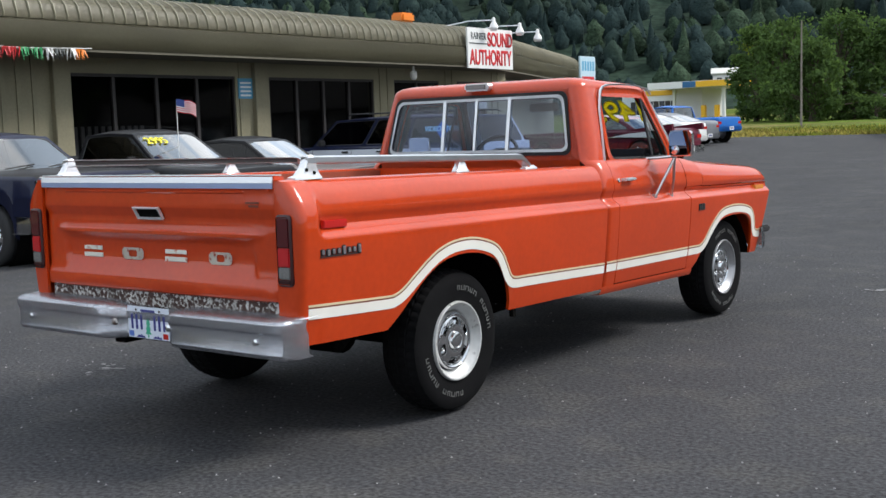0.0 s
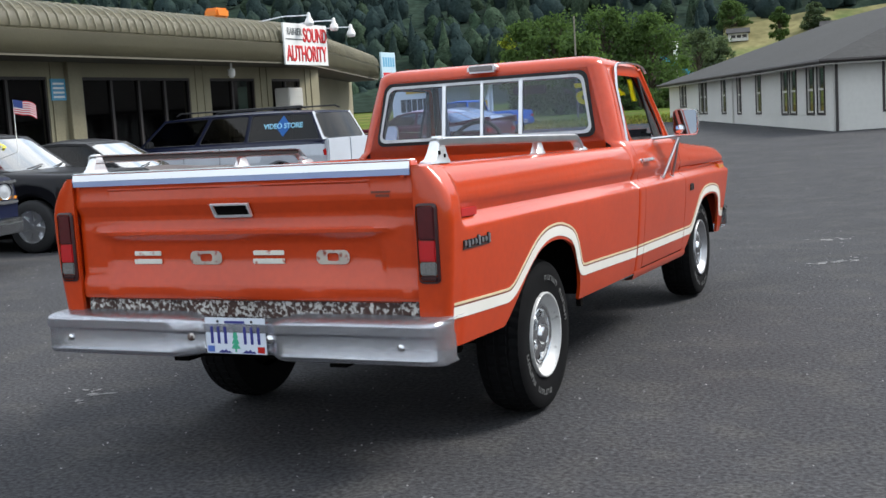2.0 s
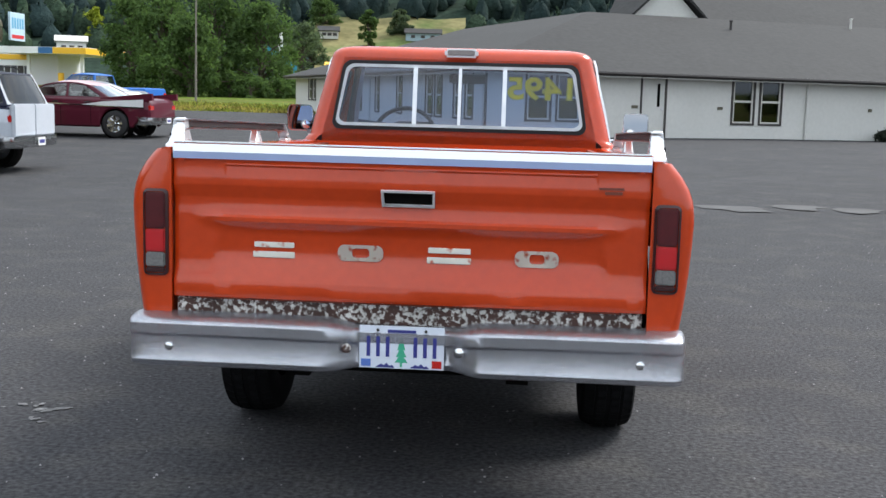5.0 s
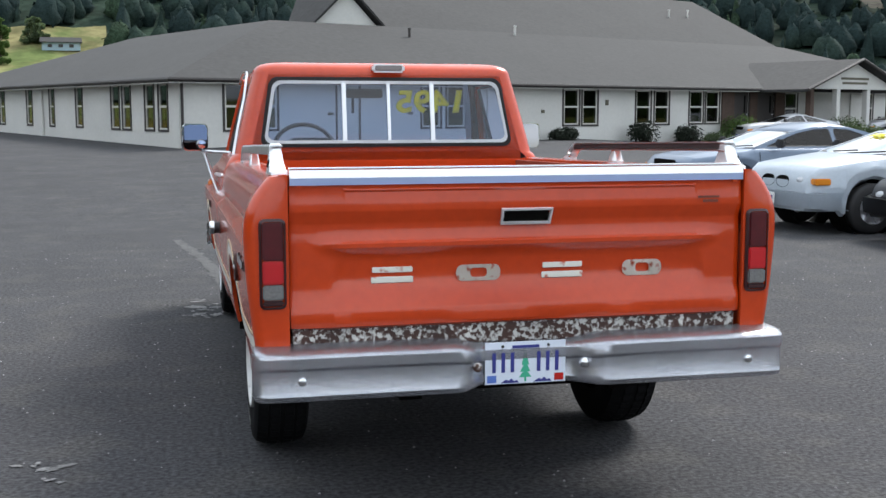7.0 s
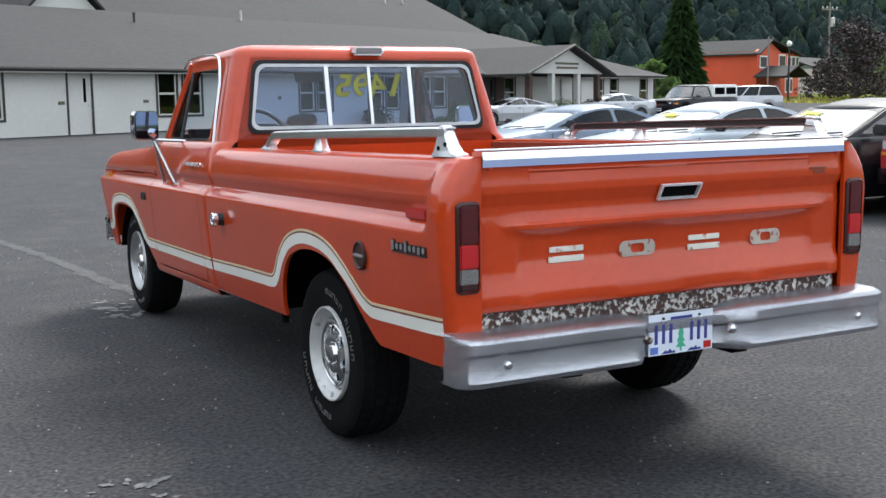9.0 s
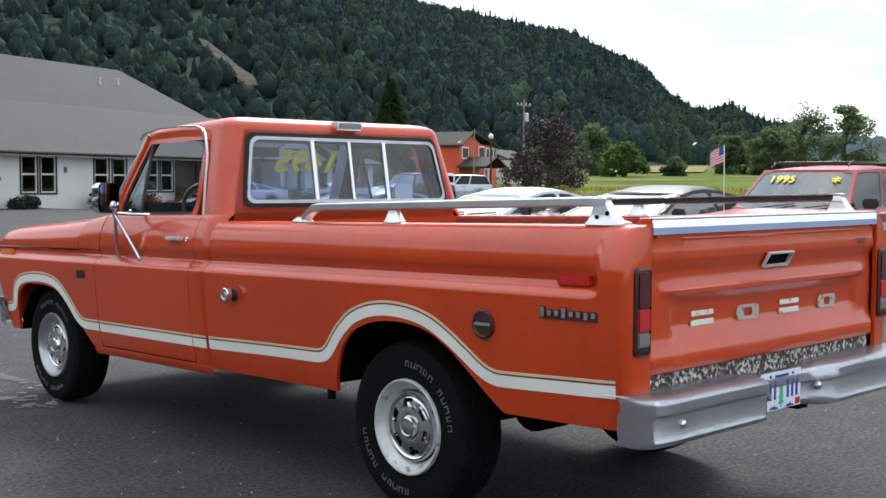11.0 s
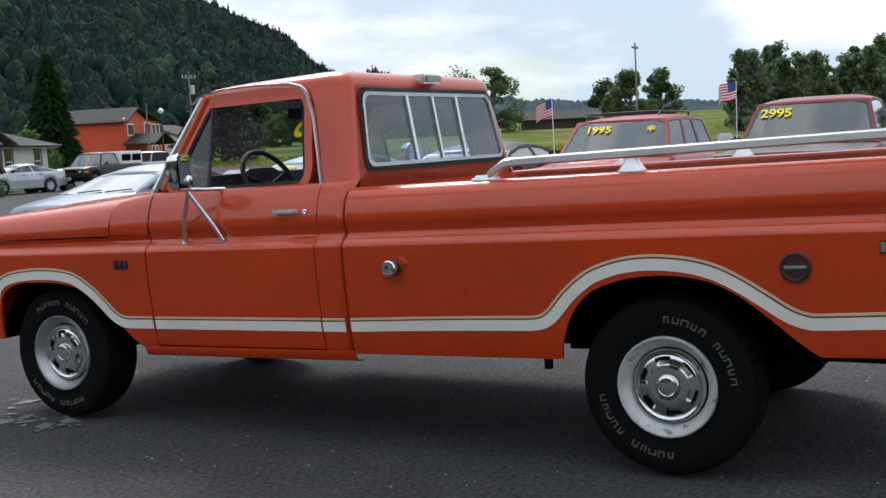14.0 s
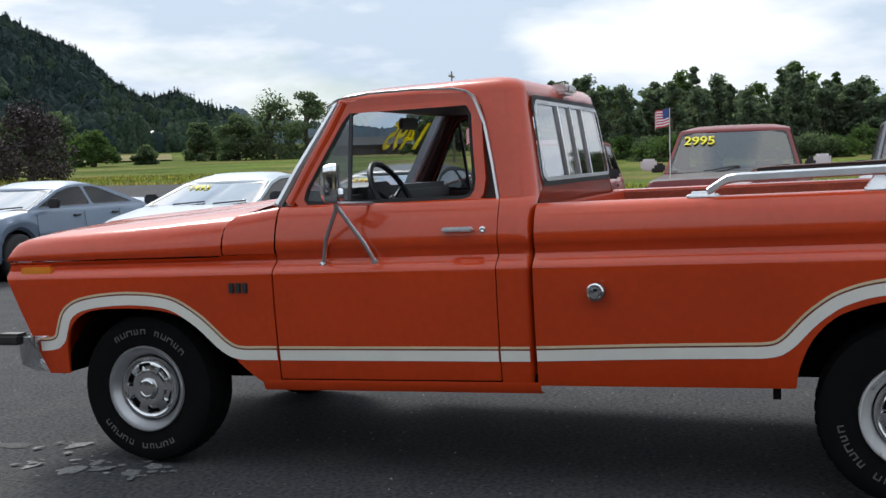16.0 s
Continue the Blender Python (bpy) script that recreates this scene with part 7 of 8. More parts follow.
M_SCREEN = glass_mat("windscreen_glass", (0.48, 0.55, 0.53), 3.2)
M_CARDARK = glass_mat("dark_car_glass", (0.06, 0.065, 0.09), 0.75)
M_FLAGR = mat("flag_red", (0.55, 0.03, 0.05), 0.8)
M_FLAGW = mat("flag_white", (0.75, 0.74, 0.74), 0.8)
M_FLAGB = mat("flag_blue", (0.04, 0.07, 0.25), 0.8)


def car_paint(name, c, rough=0.3, metal=0.0):
    return mat(name, c, rough + 0.15, metal, spec=0.15, coat=0.4, var=0.06, var_scale=1.2, fine=0.03, fine_scale=25)


def inset_round(poly, m, r, n=3, extra=None):
    """A polygon drawn in by m on every edge (edge by edge more with extra), its corners rounded by r."""
    k = len(poly)
    area = sum(poly[i][0] * poly[(i + 1) % k][1] - poly[(i + 1) % k][0] * poly[i][1] for i in range(k))
    sg = 1 if area > 0 else -1
    lines = []
    for i in range(k):
        p, q = Vector(poly[i]), Vector(poly[(i + 1) % k])
        d = (q - p).normalized()
        off = m + (extra[i] if extra and i < len(extra) else 0.0)
        lines.append((p + Vector((-d.y, d.x)) * sg * off, d))
    cor = []
    for i in range(k):
        (p, d), (q, e) = lines[i - 1], lines[i]
        den = d.x * e.y - d.y * e.x
        w_ = q - p
        cor.append(p + d * ((w_.x * e.y - w_.y * e.x) / den) if abs(den) > 0.12 else q)
    out = []
    for i in range(k):
        c, a_, b_ = cor[i], cor[i - 1], cor[(i + 1) % k]
        ra, rb = min(r, (a_ - c).length * 0.4), min(r, (b_ - c).length * 0.4)
        pa, pb = c + (a_ - c).normalized() * ra, c + (b_ - c).normalized() * rb
        for j in range(n + 1):
            v = j / n
            out.append(tuple(pa * (1 - v) ** 2 + c * 2 * v * (1 - v) + pb * v * v))
    return out


def wheel_of(parent, x, y, r, w, rim_mat, s, spokes):
    bm_ = bmesh.new()
    lathe(bm_, [(-w / 2, r * 0.62), (-w / 2, r * 0.86), (-w * 0.40, r * 0.97), (-w * 0.3, r), (w * 0.3, r), (w * 0.40, r * 0.97), (w / 2, r * 0.86), (w / 2, r * 0.62)], 28, "x", (x, y, r), caps=False)
    t = part("tyre", bm_, M_TYRE2, parent)
    bm_ = bmesh.new()
    o = s * w * 0.44
    lathe(bm_, [(o, r * 0.64), (o, r * 0.60), (o - s * 0.035, r * 0.56), (o - s * 0.05, r * 0.30), (o - s * 0.01, r * 0.16), (o, r * 0.10), (o, 0)], 24, "x", (x, y, r), caps=False)
    for k in range(spokes):
        m_ = Matrix.Translation((x + o - s * 0.02, y, r)) @ Matrix.Rotation(2 * math.pi * k / spokes, 4, "X")
        box(bm_, -0.016, 0.016, -0.028, 0.028, r * 0.12, r * 0.60, 0, m_)
    part("rim", bm_, rim_mat, t)


def vehicle(name, label, cx, cy, az, paint, L, W, H, hood, belt, tail, ws, rear, style="sedan", wr=0.31, wb=(0.82, 0.95), clear=0.22, chrome=False, rim=None, glass=None, side_glass=None, lower=None, spokes=7, round_lamps=False, roof_paint=None, hood_paint=None, cab_in=0.80, grille="box", amber=True, lower_at=0.45, arch=None, bumper_mat=None):
    """ws: y of the windscreen's foot and head, from the nose; rear: y of the roof's end and the rear window's foot, from the nose."""
    t = thing(name, label, {"sedan": "car", "pickup": "pickup truck", "suv": "car", "wagon": "car"}[style], Matrix.Translation((cx, cy, ground_z(cx, cy))) @ Matrix.Rotation(radians(az), 4, "Z"))
    t["group"] = "parked vehicles"
    rim, glass = rim or M_RIM2, glass or M_CARGLASS
    side_glass = side_glass or glass
    N = L / 2
    y1, y2, y3, y4 = (N - v for v in (*ws, *rear))
    yf, yr = N - wb[0], -N + wb[1]
    hw = W / 2
    tops = [(-N, tail - 0.16), (-N + 0.05, tail - 0.05), (-N + 0.18, tail), (min(y4, y1 - 0.3), belt), (y1 - 0.02, belt), (y1 + 0.02, belt - 0.012), (N - 0.55, hood), (N - 0.16, hood - 0.06), (N - 0.05, hood - 0.15), (N, hood - 0.26)]
    if style in ("suv", "wagon", "pickup"):
        tops = [(-N, tail - 0.08), (-N + 0.03, tail - 0.01), (-N + 0.1, tail)] + tops[3:]
    if chrome:
        tops[-3:] = [(N - 0.08, hood - 0.01), (N - 0.02, hood - 0.03), (N, hood - 0.07)]
    wid = [(-N, hw * 0.86), (-N + 0.06, hw * 0.93), (-N + 0.3, hw * 0.985), (-N + 0.8, hw), (N - 0.9, hw), (N - 0.35, hw * 0.97), (N - 0.1, hw * (0.90 if not chrome else 0.96)), (N, hw * (0.80 if not chrome else 0.95))]
    ys = {round(-N + L * k / 22, 3) for k in range(23)} | {round(v, 3) for v, _ in tops} | {round(v, 3) for v, _ in wid}
    ar = wr + 0.055
    for c in (yf, yr):
        ys |= {round(c + ar * math.cos(radians(a)), 3) for a in (0, 20, 40, 60, 90, 120, 140, 160, 180)} | {round(c - ar - 0.004, 3), round(c + ar + 0.004, 3)}

    def foot(y):
        b_ = clear + ((0.20 if chrome else 0.06) if abs(y) > N - 0.36 else 0)
        for c in (yf, yr):
            if abs(y - c) < ar:
                b_ = max(b_, wr * 0.98 + math.sqrt(ar * ar - (y - c) ** 2))
        return b_

    def section(y):
        T, w_, b_ = lerp_curve(tops, y), lerp_curve(wid, y), foot(y)
        b_ = min(b_, T - 0.16)
        mid = b_ + (T - b_) * 0.55
        return [(w_ * 0.93, b_), (w_ * 0.985, b_ + 0.04), (w_ * 0.998, mid - 0.02), (w_, mid), (w_ * 0.985, mid + 0.03), (w_ * 0.965, T - 0.07), (w_ * 0.93, T - 0.02), (w_ * 0.88, T), (w_ * 0.45, T + 0.015), (0, T + 0.02)]

    bm_ = bmesh.new()
    rows = []
    for y in sorted(ys):
        h = section(y)
        rows.append([(x, y, z) for x, z in h] + [(-x, y, z) for x, z in reversed(h[:-1])])
    vr_ = grid(bm_, rows)
    for r_ in (vr_[0], vr_[-1]):
        bm_.faces.new(r_)
    bmesh.ops.recalc_face_normals(bm_, faces=bm_.faces[:])
    bm_.normal_update()
    for f in bm_.faces:
        c = f.calc_center_median()
        if lower is not None and c.z < belt - (belt - clear) * lower_at:
            f.material_index = 1
        if hood_paint is not None and c.y > y1 and f.normal.z > 0.7 and c.z > hood - 0.1:
            f.material_index = 2
    part("body", bm_, [paint, lower or paint, hood_paint or paint], t)
    # cabin: framed panels with recessed glass, crowned roof
    xb, xr = hw * 0.90, hw * cab_in * 0.84
    zr = H - 0.045
    yd = y4
    arch = arch if arch is not None else (0.075 if style == "sedan" else 0.025)
    zt = zr - arch

    def screen(u, f, d=0.0):
        """The windscreen's surface, u across and f up; d outward."""
        return Vector((u * (xb + (xr - xb) * f), y1 + (y2 - y1) * f + 0.10 * (1 - u * u) * (1 - 0.5 * f) + d, belt + (zt - belt) * f + d * 0.8))

    def back(u, f, d=0.0):
        return Vector((u * (xb * 0.97 + (xr - xb * 0.97) * f), yd + (y3 - yd) * f - 0.06 * (1 - u * u) - d, belt + 0.01 + (zt - belt - 0.01) * f + d * 0.5))

    bm_ = bmesh.new()
    us = (-1, -0.97, -0.9, -0.7, -0.35, 0, 0.35, 0.7, 0.9, 0.97, 1)
    rows = []
    for k in range(11):
        f = k / 10
        y = y2 + (y3 - y2) * f
        crown = 0.06 * (1 - (2 * f - 1) ** 2 * 0.75)
        rows.append([(xr * u * 1.01, y + (0.05 * (1 - u * u) if k < 2 else (-0.06 * (1 - u * u) if k > 8 else 0)), zr - arch * (2 * f - 1) ** 2 - 0.012 + crown * (1 - abs(u) ** 5)) for u in us])
    rows = [[(p[0], p[1] + 0.012, p[2] - 0.03) for p in rows[0]]] + rows + [[(p[0], p[1] - 0.012, p[2] - 0.03) for p in rows[-1]]]
    grid(bm_, rows)
    bmesh.ops.recalc_face_normals(bm_, faces=bm_.faces)
    bmesh.ops.solidify(bm_, geom=bm_.faces[:], thickness=0.02)
    part("roof", bm_, roof_paint or paint, t, sharp=60)
    for fn, nm, gl_, mu, lo_ in ((screen, "windscreen", glass if glass is not M_CARGLASS else M_SCREEN, 0.055, 0.03), (back, "rear_window", side_glass, 0.09, 0.06)):
        o, i = rounded(-1, 1, 0, 1, 0.02, 4), rounded(-1 + mu, 1 - mu, lo_, 0.93, 0.09, 4)
        bm_ = bmesh.new()
        ring(bm_, [fn(u, f) for u, f in o], [fn(u, f, -0.004) for u, f in i])
        bmesh.ops.recalc_face_normals(bm_, faces=bm_.faces)
        bmesh.ops.solidify(bm_, geom=bm_.faces[:], thickness=0.02)
        fr_ = part(nm + "_frame", bm_, paint if nm == "windscreen" or lower is None else lower, t)
        bm_ = bmesh.new()
        ring(bm_, [fn(u, f, -0.001) for u, f in rounded(-1 + mu * 0.8, 1 - mu * 0.8, lo_ - 0.02, 0.945, 0.09, 4)], [fn(u, f, -0.004) for u, f in rounded(-1 + mu + 0.02, 1 - mu - 0.02, lo_ + 0.025, 0.91, 0.08, 4)])
        part("window_seal", bm_, M_BLACKPL, fr_)
        bm_ = bmesh.new()
        grid(bm_, [[fn(u, f, -0.007) for u in (-0.96, -0.7, -0.35, 0, 0.35, 0.7, 0.96)] for f in (0.02, 0.35, 0.65, 0.95)])
        part("pane", bm_, gl_, fr_)
    posts = {"sedan": (0.52,), "pickup": (), "suv": (0.36, 0.66), "wagon": (0.33, 0.60)}[style]
    cuts = [0.0, *posts, 1.0]
    for s in (1, -1):
        def low(f):
            return (y1 + (yd - y1) * f, belt - 0.01)

        def high(f):
            return (y2 + (y3 - y2) * f, zr - 0.005 - arch * (2 * f - 1) ** 2)

        def onside(p, d=0.0):
            return (s * (xb + (xr - xb) * (p[1] - belt) / (zr - belt) + d), p[0], p[1])
        for c_, (f0, f1) in enumerate(zip(cuts, cuts[1:])):
            cell = [low(f0), low(f1), high(f1), high(f0 + (f1 - f0) * 0.5), high(f0)]
            last_ = f1 == 1.0
            o = inset_round(cell, 0.0, 0.004)
            i = inset_round(cell, 0.034, 0.05, extra=(0.0, 0.03 if last_ and style in ("sedan", "pickup") else 0.0))
            i2 = inset_round(cell, 0.046, 0.045, extra=(0.0, 0.03 if last_ and style in ("sedan", "pickup") else 0.0))
            bm_ = bmesh.new()
            ring(bm_, [onside(p) for p in o], [onside(p, -0.003) for p in i])
            ring(bm_, [onside(p, -0.003) for p in i], [onside(p, -0.025) for p in i])
            ring(bm_, [onside(p) for p in o], [onside(p, -0.025) for p in o])
            bmesh.ops.remove_doubles(bm_, verts=bm_.verts[:], dist=0.0002)
            fr_ = part("side_window_frame", bm_, paint, t)
            bm_ = bmesh.new()
            ring(bm_, [onside(p, 0.0005) for p in i], [onside(p, -0.008) for p in i2])
            part("window_seal", bm_, M_BLACKPL, fr_)
            bm_ = bmesh.new()
            bm_.faces.new([bm_.verts.new(onside(p, -0.009)) for p in inset_round(cell, 0.04, 0.04)])
            part("side_window", bm_, side_glass, fr_)
        # mirror, handles, lamps
        bm_ = bmesh.new()
        box(bm_, *sorted((s * (hw * 0.93), s * (hw * 0.93 + 0.20))), y1 - 0.42, y1 - 0.34, belt + 0.01, belt + 0.14, 0.025)
        part("mirror", bm_, M_BLACKPL, t)
        dl = [y1 - 0.95] + ([y1 - 1.85] if style != "pickup" else [])
        for y in dl:
            bm_ = bmesh.new()
            box(bm_, *sorted((s * hw * 0.955, s * hw * 0.998)), y - 0.08, y + 0.08, belt - 0.13, belt - 0.10, 0.008)
            part("door_handle", bm_, M_BLACKPL, t)
        for y in [y1 - 0.08, y1 - 1.12] + ([y1 - 1.95] if style != "pickup" else []):
            bm_ = bmesh.new()
            b0, T0 = clear + 0.05, belt
            mid = clear + (belt - clear) * 0.55
            grid(bm_, [[(s * (hw * 0.99 + 0.002), yy, b0 + 0.02), (s * (hw * 1.0 + 0.003), yy, mid), (s * (hw * 0.972 + 0.003), yy, T0 - 0.06)] for yy in (y - 0.005, y + 0.005)])
            part("door_gap", bm_, M_DARK, t)
        lz = hood - (0.24 if not chrome else 0.20)
        bm_ = bmesh.new()
        if round_lamps:
            lathe(bm_, [(N - 0.03, 0.098), (N + 0.02, 0.092), (N + 0.012, 0.078), (N + 0.03, 0.0)], 20, "y", (s * hw * 0.74, 0, lz))
        else:
            if chrome:
                box(bm_, *sorted((s * hw * 0.54, s * hw * 0.93)), N - 0.24, N + 0.008, lz - 0.035, lz + 0.085, 0.012)
            else:
                bmesh.ops.create_uvsphere(bm_, u_segments=16, v_segments=10, radius=1, matrix=Matrix.Translation((s * hw * 0.68, N - 0.16, lz + 0.03)) @ Matrix.Rotation(radians(-22 * s), 4, "Z") @ Matrix.Rotation(radians(-18), 4, "X") @ Matrix.Diagonal((0.23, 0.15, 0.085, 1)))
        hl_ = part("headlamp", bm_, M_HEADL, t, "clear headlamp")
        if round_lamps:
            bm_ = bmesh.new()
            cx_ = s * hw * 0.74
            ring(bm_, [(cx_ + x_, N + 0.012, lz + z_) for x_, z_ in rounded(-0.15, 0.15, -0.145, 0.135, 0.02, 7)], [(cx_ + 0.115 * math.cos(a_), N + 0.012, lz + 0.115 * math.sin(a_)) for a_ in (radians(-90 + 360 * k / 32) for k in range(32))])
            bmesh.ops.solidify(bm_, geom=bm_.faces[:], thickness=0.02)
            part("lamp_bezel", bm_, M_CHROME, hl_)
        bm_ = bmesh.new()
        if not amber:
            bm_.free()
            bm_ = boxed(*sorted((s * hw * 0.3, s * hw * 0.5)), N - 0.10, N - 0.02, clear + 0.12, clear + 0.17, 0.01)
        else:
            box(bm_, *sorted((s * hw * (0.56 if chrome else 0.80), s * hw * 0.945)), N - 0.26, N + (0.006 if chrome else -0.05), lz - 0.10 if chrome else lz - 0.03, lz - 0.042 if chrome else lz + 0.05, 0.012)
        part("turn_lamp", bm_, M_AMBER if amber else M_DARK, t, "amber turn lamp" if amber else "dark lower vent")
        bm_ = bmesh.new()
        box(bm_, *sorted((s * hw * 0.62, s * hw * 0.90)), -N - 0.005, -N + 0.12, tail - 0.30, tail - 0.16, 0.02)
        part("tail_lamp", bm_, M_REDLIT, t, "red tail lamp")
        for y in (yf, yr):
            wheel_of(t, s * (hw - 0.10), y, wr, 0.20, rim, s, spokes)
            bm_ = bmesh.new()
            lathe(bm_, [(s * (hw - 0.45), ar - 0.01), (s * (hw * 0.93), ar - 0.005)], 24, "x", (0, y, wr), caps=False)
            part("wheel_arch", bm_, M_DARK, t)
    # nose and tail fittings
    bm_ = bmesh.new()
    gw = hw * (0.52 if chrome else 0.40)
    gz = hood - 0.20
    box(bm_, -gw if not round_lamps else -hw * 0.58, gw if not round_lamps else hw * 0.58, N - 0.05, N + (0.012 if chrome else -0.004), gz - 0.12, gz + 0.10, 0.01)
    if grille != "box":
        bm_.free()
        bm_ = bmesh.new()
        for cx_, rx in (((0, 0.27),) if grille == "oval" else ((-0.17, 0.15), (0.17, 0.15))):
            lathe(bm_, [(N - 0.10, 1.0), (N + 0.004, 1.0), (N - 0.006, 0.9)], 28, "y", (0, 0, 0))
            vs_ = [v for v in bm_.verts if not v.tag]
            for v in vs_:
                v.tag = True
                v.co.x, v.co.z = v.co.x * rx + cx_, v.co.z * 0.075 + gz - 0.05
    g_ = part("grille", bm_, M_DARK, t, "dark grille opening")
    if grille == "oval":
        bm_ = bmesh.new()
        tube(bm_, [(0.275 * math.cos(a), N + 0.006, gz - 0.05 + 0.08 * math.sin(a)) for a in (2 * math.pi * k / 32 for k in range(33))], 0.010, 6, False)
        box(bm_, -0.26, 0.26, N, N + 0.012, gz - 0.058, gz - 0.042)
        box(bm_, -0.06, 0.06, N + 0.008, N + 0.018, gz - 0.066, gz - 0.034, 0.008)
        part("grille_trim", bm_, M_CHROME, g_, "chrome oval grille ring")
    if chrome:
        gg = hw * 0.58 if round_lamps else gw * 0.7
        for k in range(5):
            bm_ = boxed(-gg, gg, N + 0.010, N + 0.022, gz - 0.11 + 0.05 * k, gz - 0.098 + 0.05 * k)
            part("grille_bar", bm_, M_ALU, g_)
        if round_lamps:
            for k in range(13):
                x = -gg + 2 * gg * k / 12
                part("grille_bar", boxed(x - 0.006, x + 0.006, N + 0.008, N + 0.021, gz - 0.11, gz + 0.10), M_ALU, g_)
            for z_ in (gz - 0.135, gz + 0.10):
                part("grille_trim", boxed(-hw * 0.93, hw * 0.93, N - 0.01, N + 0.026, z_, z_ + 0.03), M_CHROME, g_)
    for sgn in (1, -1):
        bm_ = bmesh.new()
        z0 = clear + 0.10
        rows = []
        for x, d in [(x_ * hw, d_ - (0.07 if chrome else 0)) for x_, d_ in ((-1.0, 0.42), (-0.995, 0.14), (-0.93, 0.05), (-0.80, 0.02), (0, -0.03), (0.80, 0.02), (0.93, 0.05), (0.995, 0.14), (1.0, 0.42))]:
            yy = sgn * (N + 0.04 - d)
            rows.append([(x, yy - sgn * 0.08, z0 + 0.19), (x, yy, z0 + 0.18), (x, yy + sgn * 0.015, z0 + 0.10), (x, yy, z0), (x, yy - sgn * 0.10, z0 - 0.02)])
        grid(bm_, rows)
        bmesh.ops.solidify(bm_, geom=bm_.faces[:], thickness=0.01)
        part("bumper", bm_, bumper_mat or (M_CHROME if chrome else paint), t, "chrome bumper" if chrome and bumper_mat is None else "")
        bm_ = boxed(-0.15, 0.15, *sorted((sgn * (N + (0.160 if chrome else 0.088)), sgn * (N + (0.168 if chrome else 0.096)))), z0 + 0.02, z0 + 0.16)
        pl = part("number_plate", bm_, M_SIGNW, t, "pale number plate with bars")
        bm_ = boxed(-0.11, 0.11, *sorted((sgn * (N + (0.1685 if chrome else 0.0965)), sgn * (N + (0.171 if chrome else 0.099)))), z0 + 0.06, z0 + 0.12)
        part("plate_bar", bm_, M_PLATEBLUE, pl)
    # inside
    part("cabin_floor", boxed(-xb * 0.9, xb * 0.9, y4 + 0.1, y1 - 0.1, clear + 0.12, clear + 0.2), M_CABIN, t)
    part("dashboard", boxed(-xb * 0.9, xb * 0.9, y1 - 0.45, y1 - 0.02, belt - 0.22, belt - 0.01, 0.03), M_CABIN, t)
    for s in (1, -1):
        bm_ = boxed(s * hw * 0.42 - 0.24, s * hw * 0.42 + 0.24, y1 - 1.55, y1 - 1.40, 0.5, belt + 0.12, 0.05)
        box(bm_, s * hw * 0.42 - 0.12, s * hw * 0.42 + 0.12, y1 - 1.56, y1 - 1.47, belt + 0.14, belt + 0.30, 0.03)
        part("front_seat", bm_, M_SEATG, t)
    for s in (0.30, -0.42):
        bm_ = bmesh.new()
        tube(bm_, [screen(s + 0.1, 0.02, 0.012), screen(s - 0.1, 0.06, 0.012), screen(s - 0.42, 0.13, 0.008)], 0.010, 5)
        part("wiper", bm_, M_BLACKPL, t)
    return t, dict(N=N, y1=y1, y2=y2, belt=belt, zr=zt, hw=hw, xr=xr, xb=xb, screen=screen)


def price(t, g, body, size, off=0.30, up=0.80, m_=None):
    """A price painted on the head of the windscreen; it follows the curved glass."""
    ob = text_part("price_writing", body, size, m_ or M_YELLOW, t, Matrix.Identity(4), 0.0, "yellow painted price", bold=size * 0.022)
    ln = math.hypot(g["y2"] - g["y1"], g["zr"] - g["belt"])
    for v in ob.data.vertices:
        f = up + v.co.y / ln
        v.co = g["screen"]((off - v.co.x) / (g["xb"] + (g["xr"] - g["xb"]) * f), f, 0.008 + v.co.z)
    ob.data.update()


def flag(x, y, z0, z1, az, size=0.30):
    fl = thing("small_flag", "small striped red, white and blue flag on a thin stick", "flag", Matrix.Translation((x, y, z0)) @ Matrix.Rotation(radians(az), 4, "Z"), group="small flags on vehicles")
    bm_ = bmesh.new()
    tube(bm_, [(0, 0, 0), (0, 0.01, z1 - z0)], 0.006, 6)
    part("stick", bm_, M_SIGNW, fl)
    h = z1 - z0
    bm_ = bmesh.new()
    nx, nz = 14, 13
    for i in range(nx):
        for k in range(nz):
            def P(a, b_):
                u = a / nx
                return (size * 1.5 * u, 0.03 * math.sin(u * 7) * u + 0.02 * u, h - size * (b_ / nz) - 0.10 * u * u - 0.03 * math.sin(u * 6) * u)
            f = bm_.faces.new([bm_.verts.new(P(i, k)), bm_.verts.new(P(i + 1, k)), bm_.verts.new(P(i + 1, k + 1)), bm_.verts.new(P(i, k + 1))])
            f.material_index = 2 if (i < 6 and k < 7) else (0 if k % 2 == 0 else 1)
    bmesh.ops.remove_doubles(bm_, verts=bm_.verts[:], dist=0.0005)
    part("cloth", bm_, [M_FLAGR, M_FLAGW, M_FLAGB], fl)


P_SILVERBLUE = car_paint("silver_blue_paint", (0.15, 0.19, 0.25), 0.30, 0.35)
P_WHITE = car_paint("white_paint", (0.72, 0.72, 0.71))
P_PALE = car_paint("pale_blue_white_paint", (0.42, 0.47, 0.52), 0.28)
P_BLACK = car_paint("black_paint", (0.006, 0.006, 0.008), 0.3)
P_BLACK.node_tree.nodes["Principled BSDF"].inputs["Coat Weight"].default_value = 0.25
P_BLACKHOOD = mat("weathered_black_paint", (0.014, 0.013, 0.013), 0.6, spec=0.2, coat=0.12, var=0.2, var_scale=2)
P_RED = car_paint("red_paint", (0.33, 0.025, 0.028))
P_MAROON = car_paint("maroon_paint", (0.085, 0.008, 0.020))
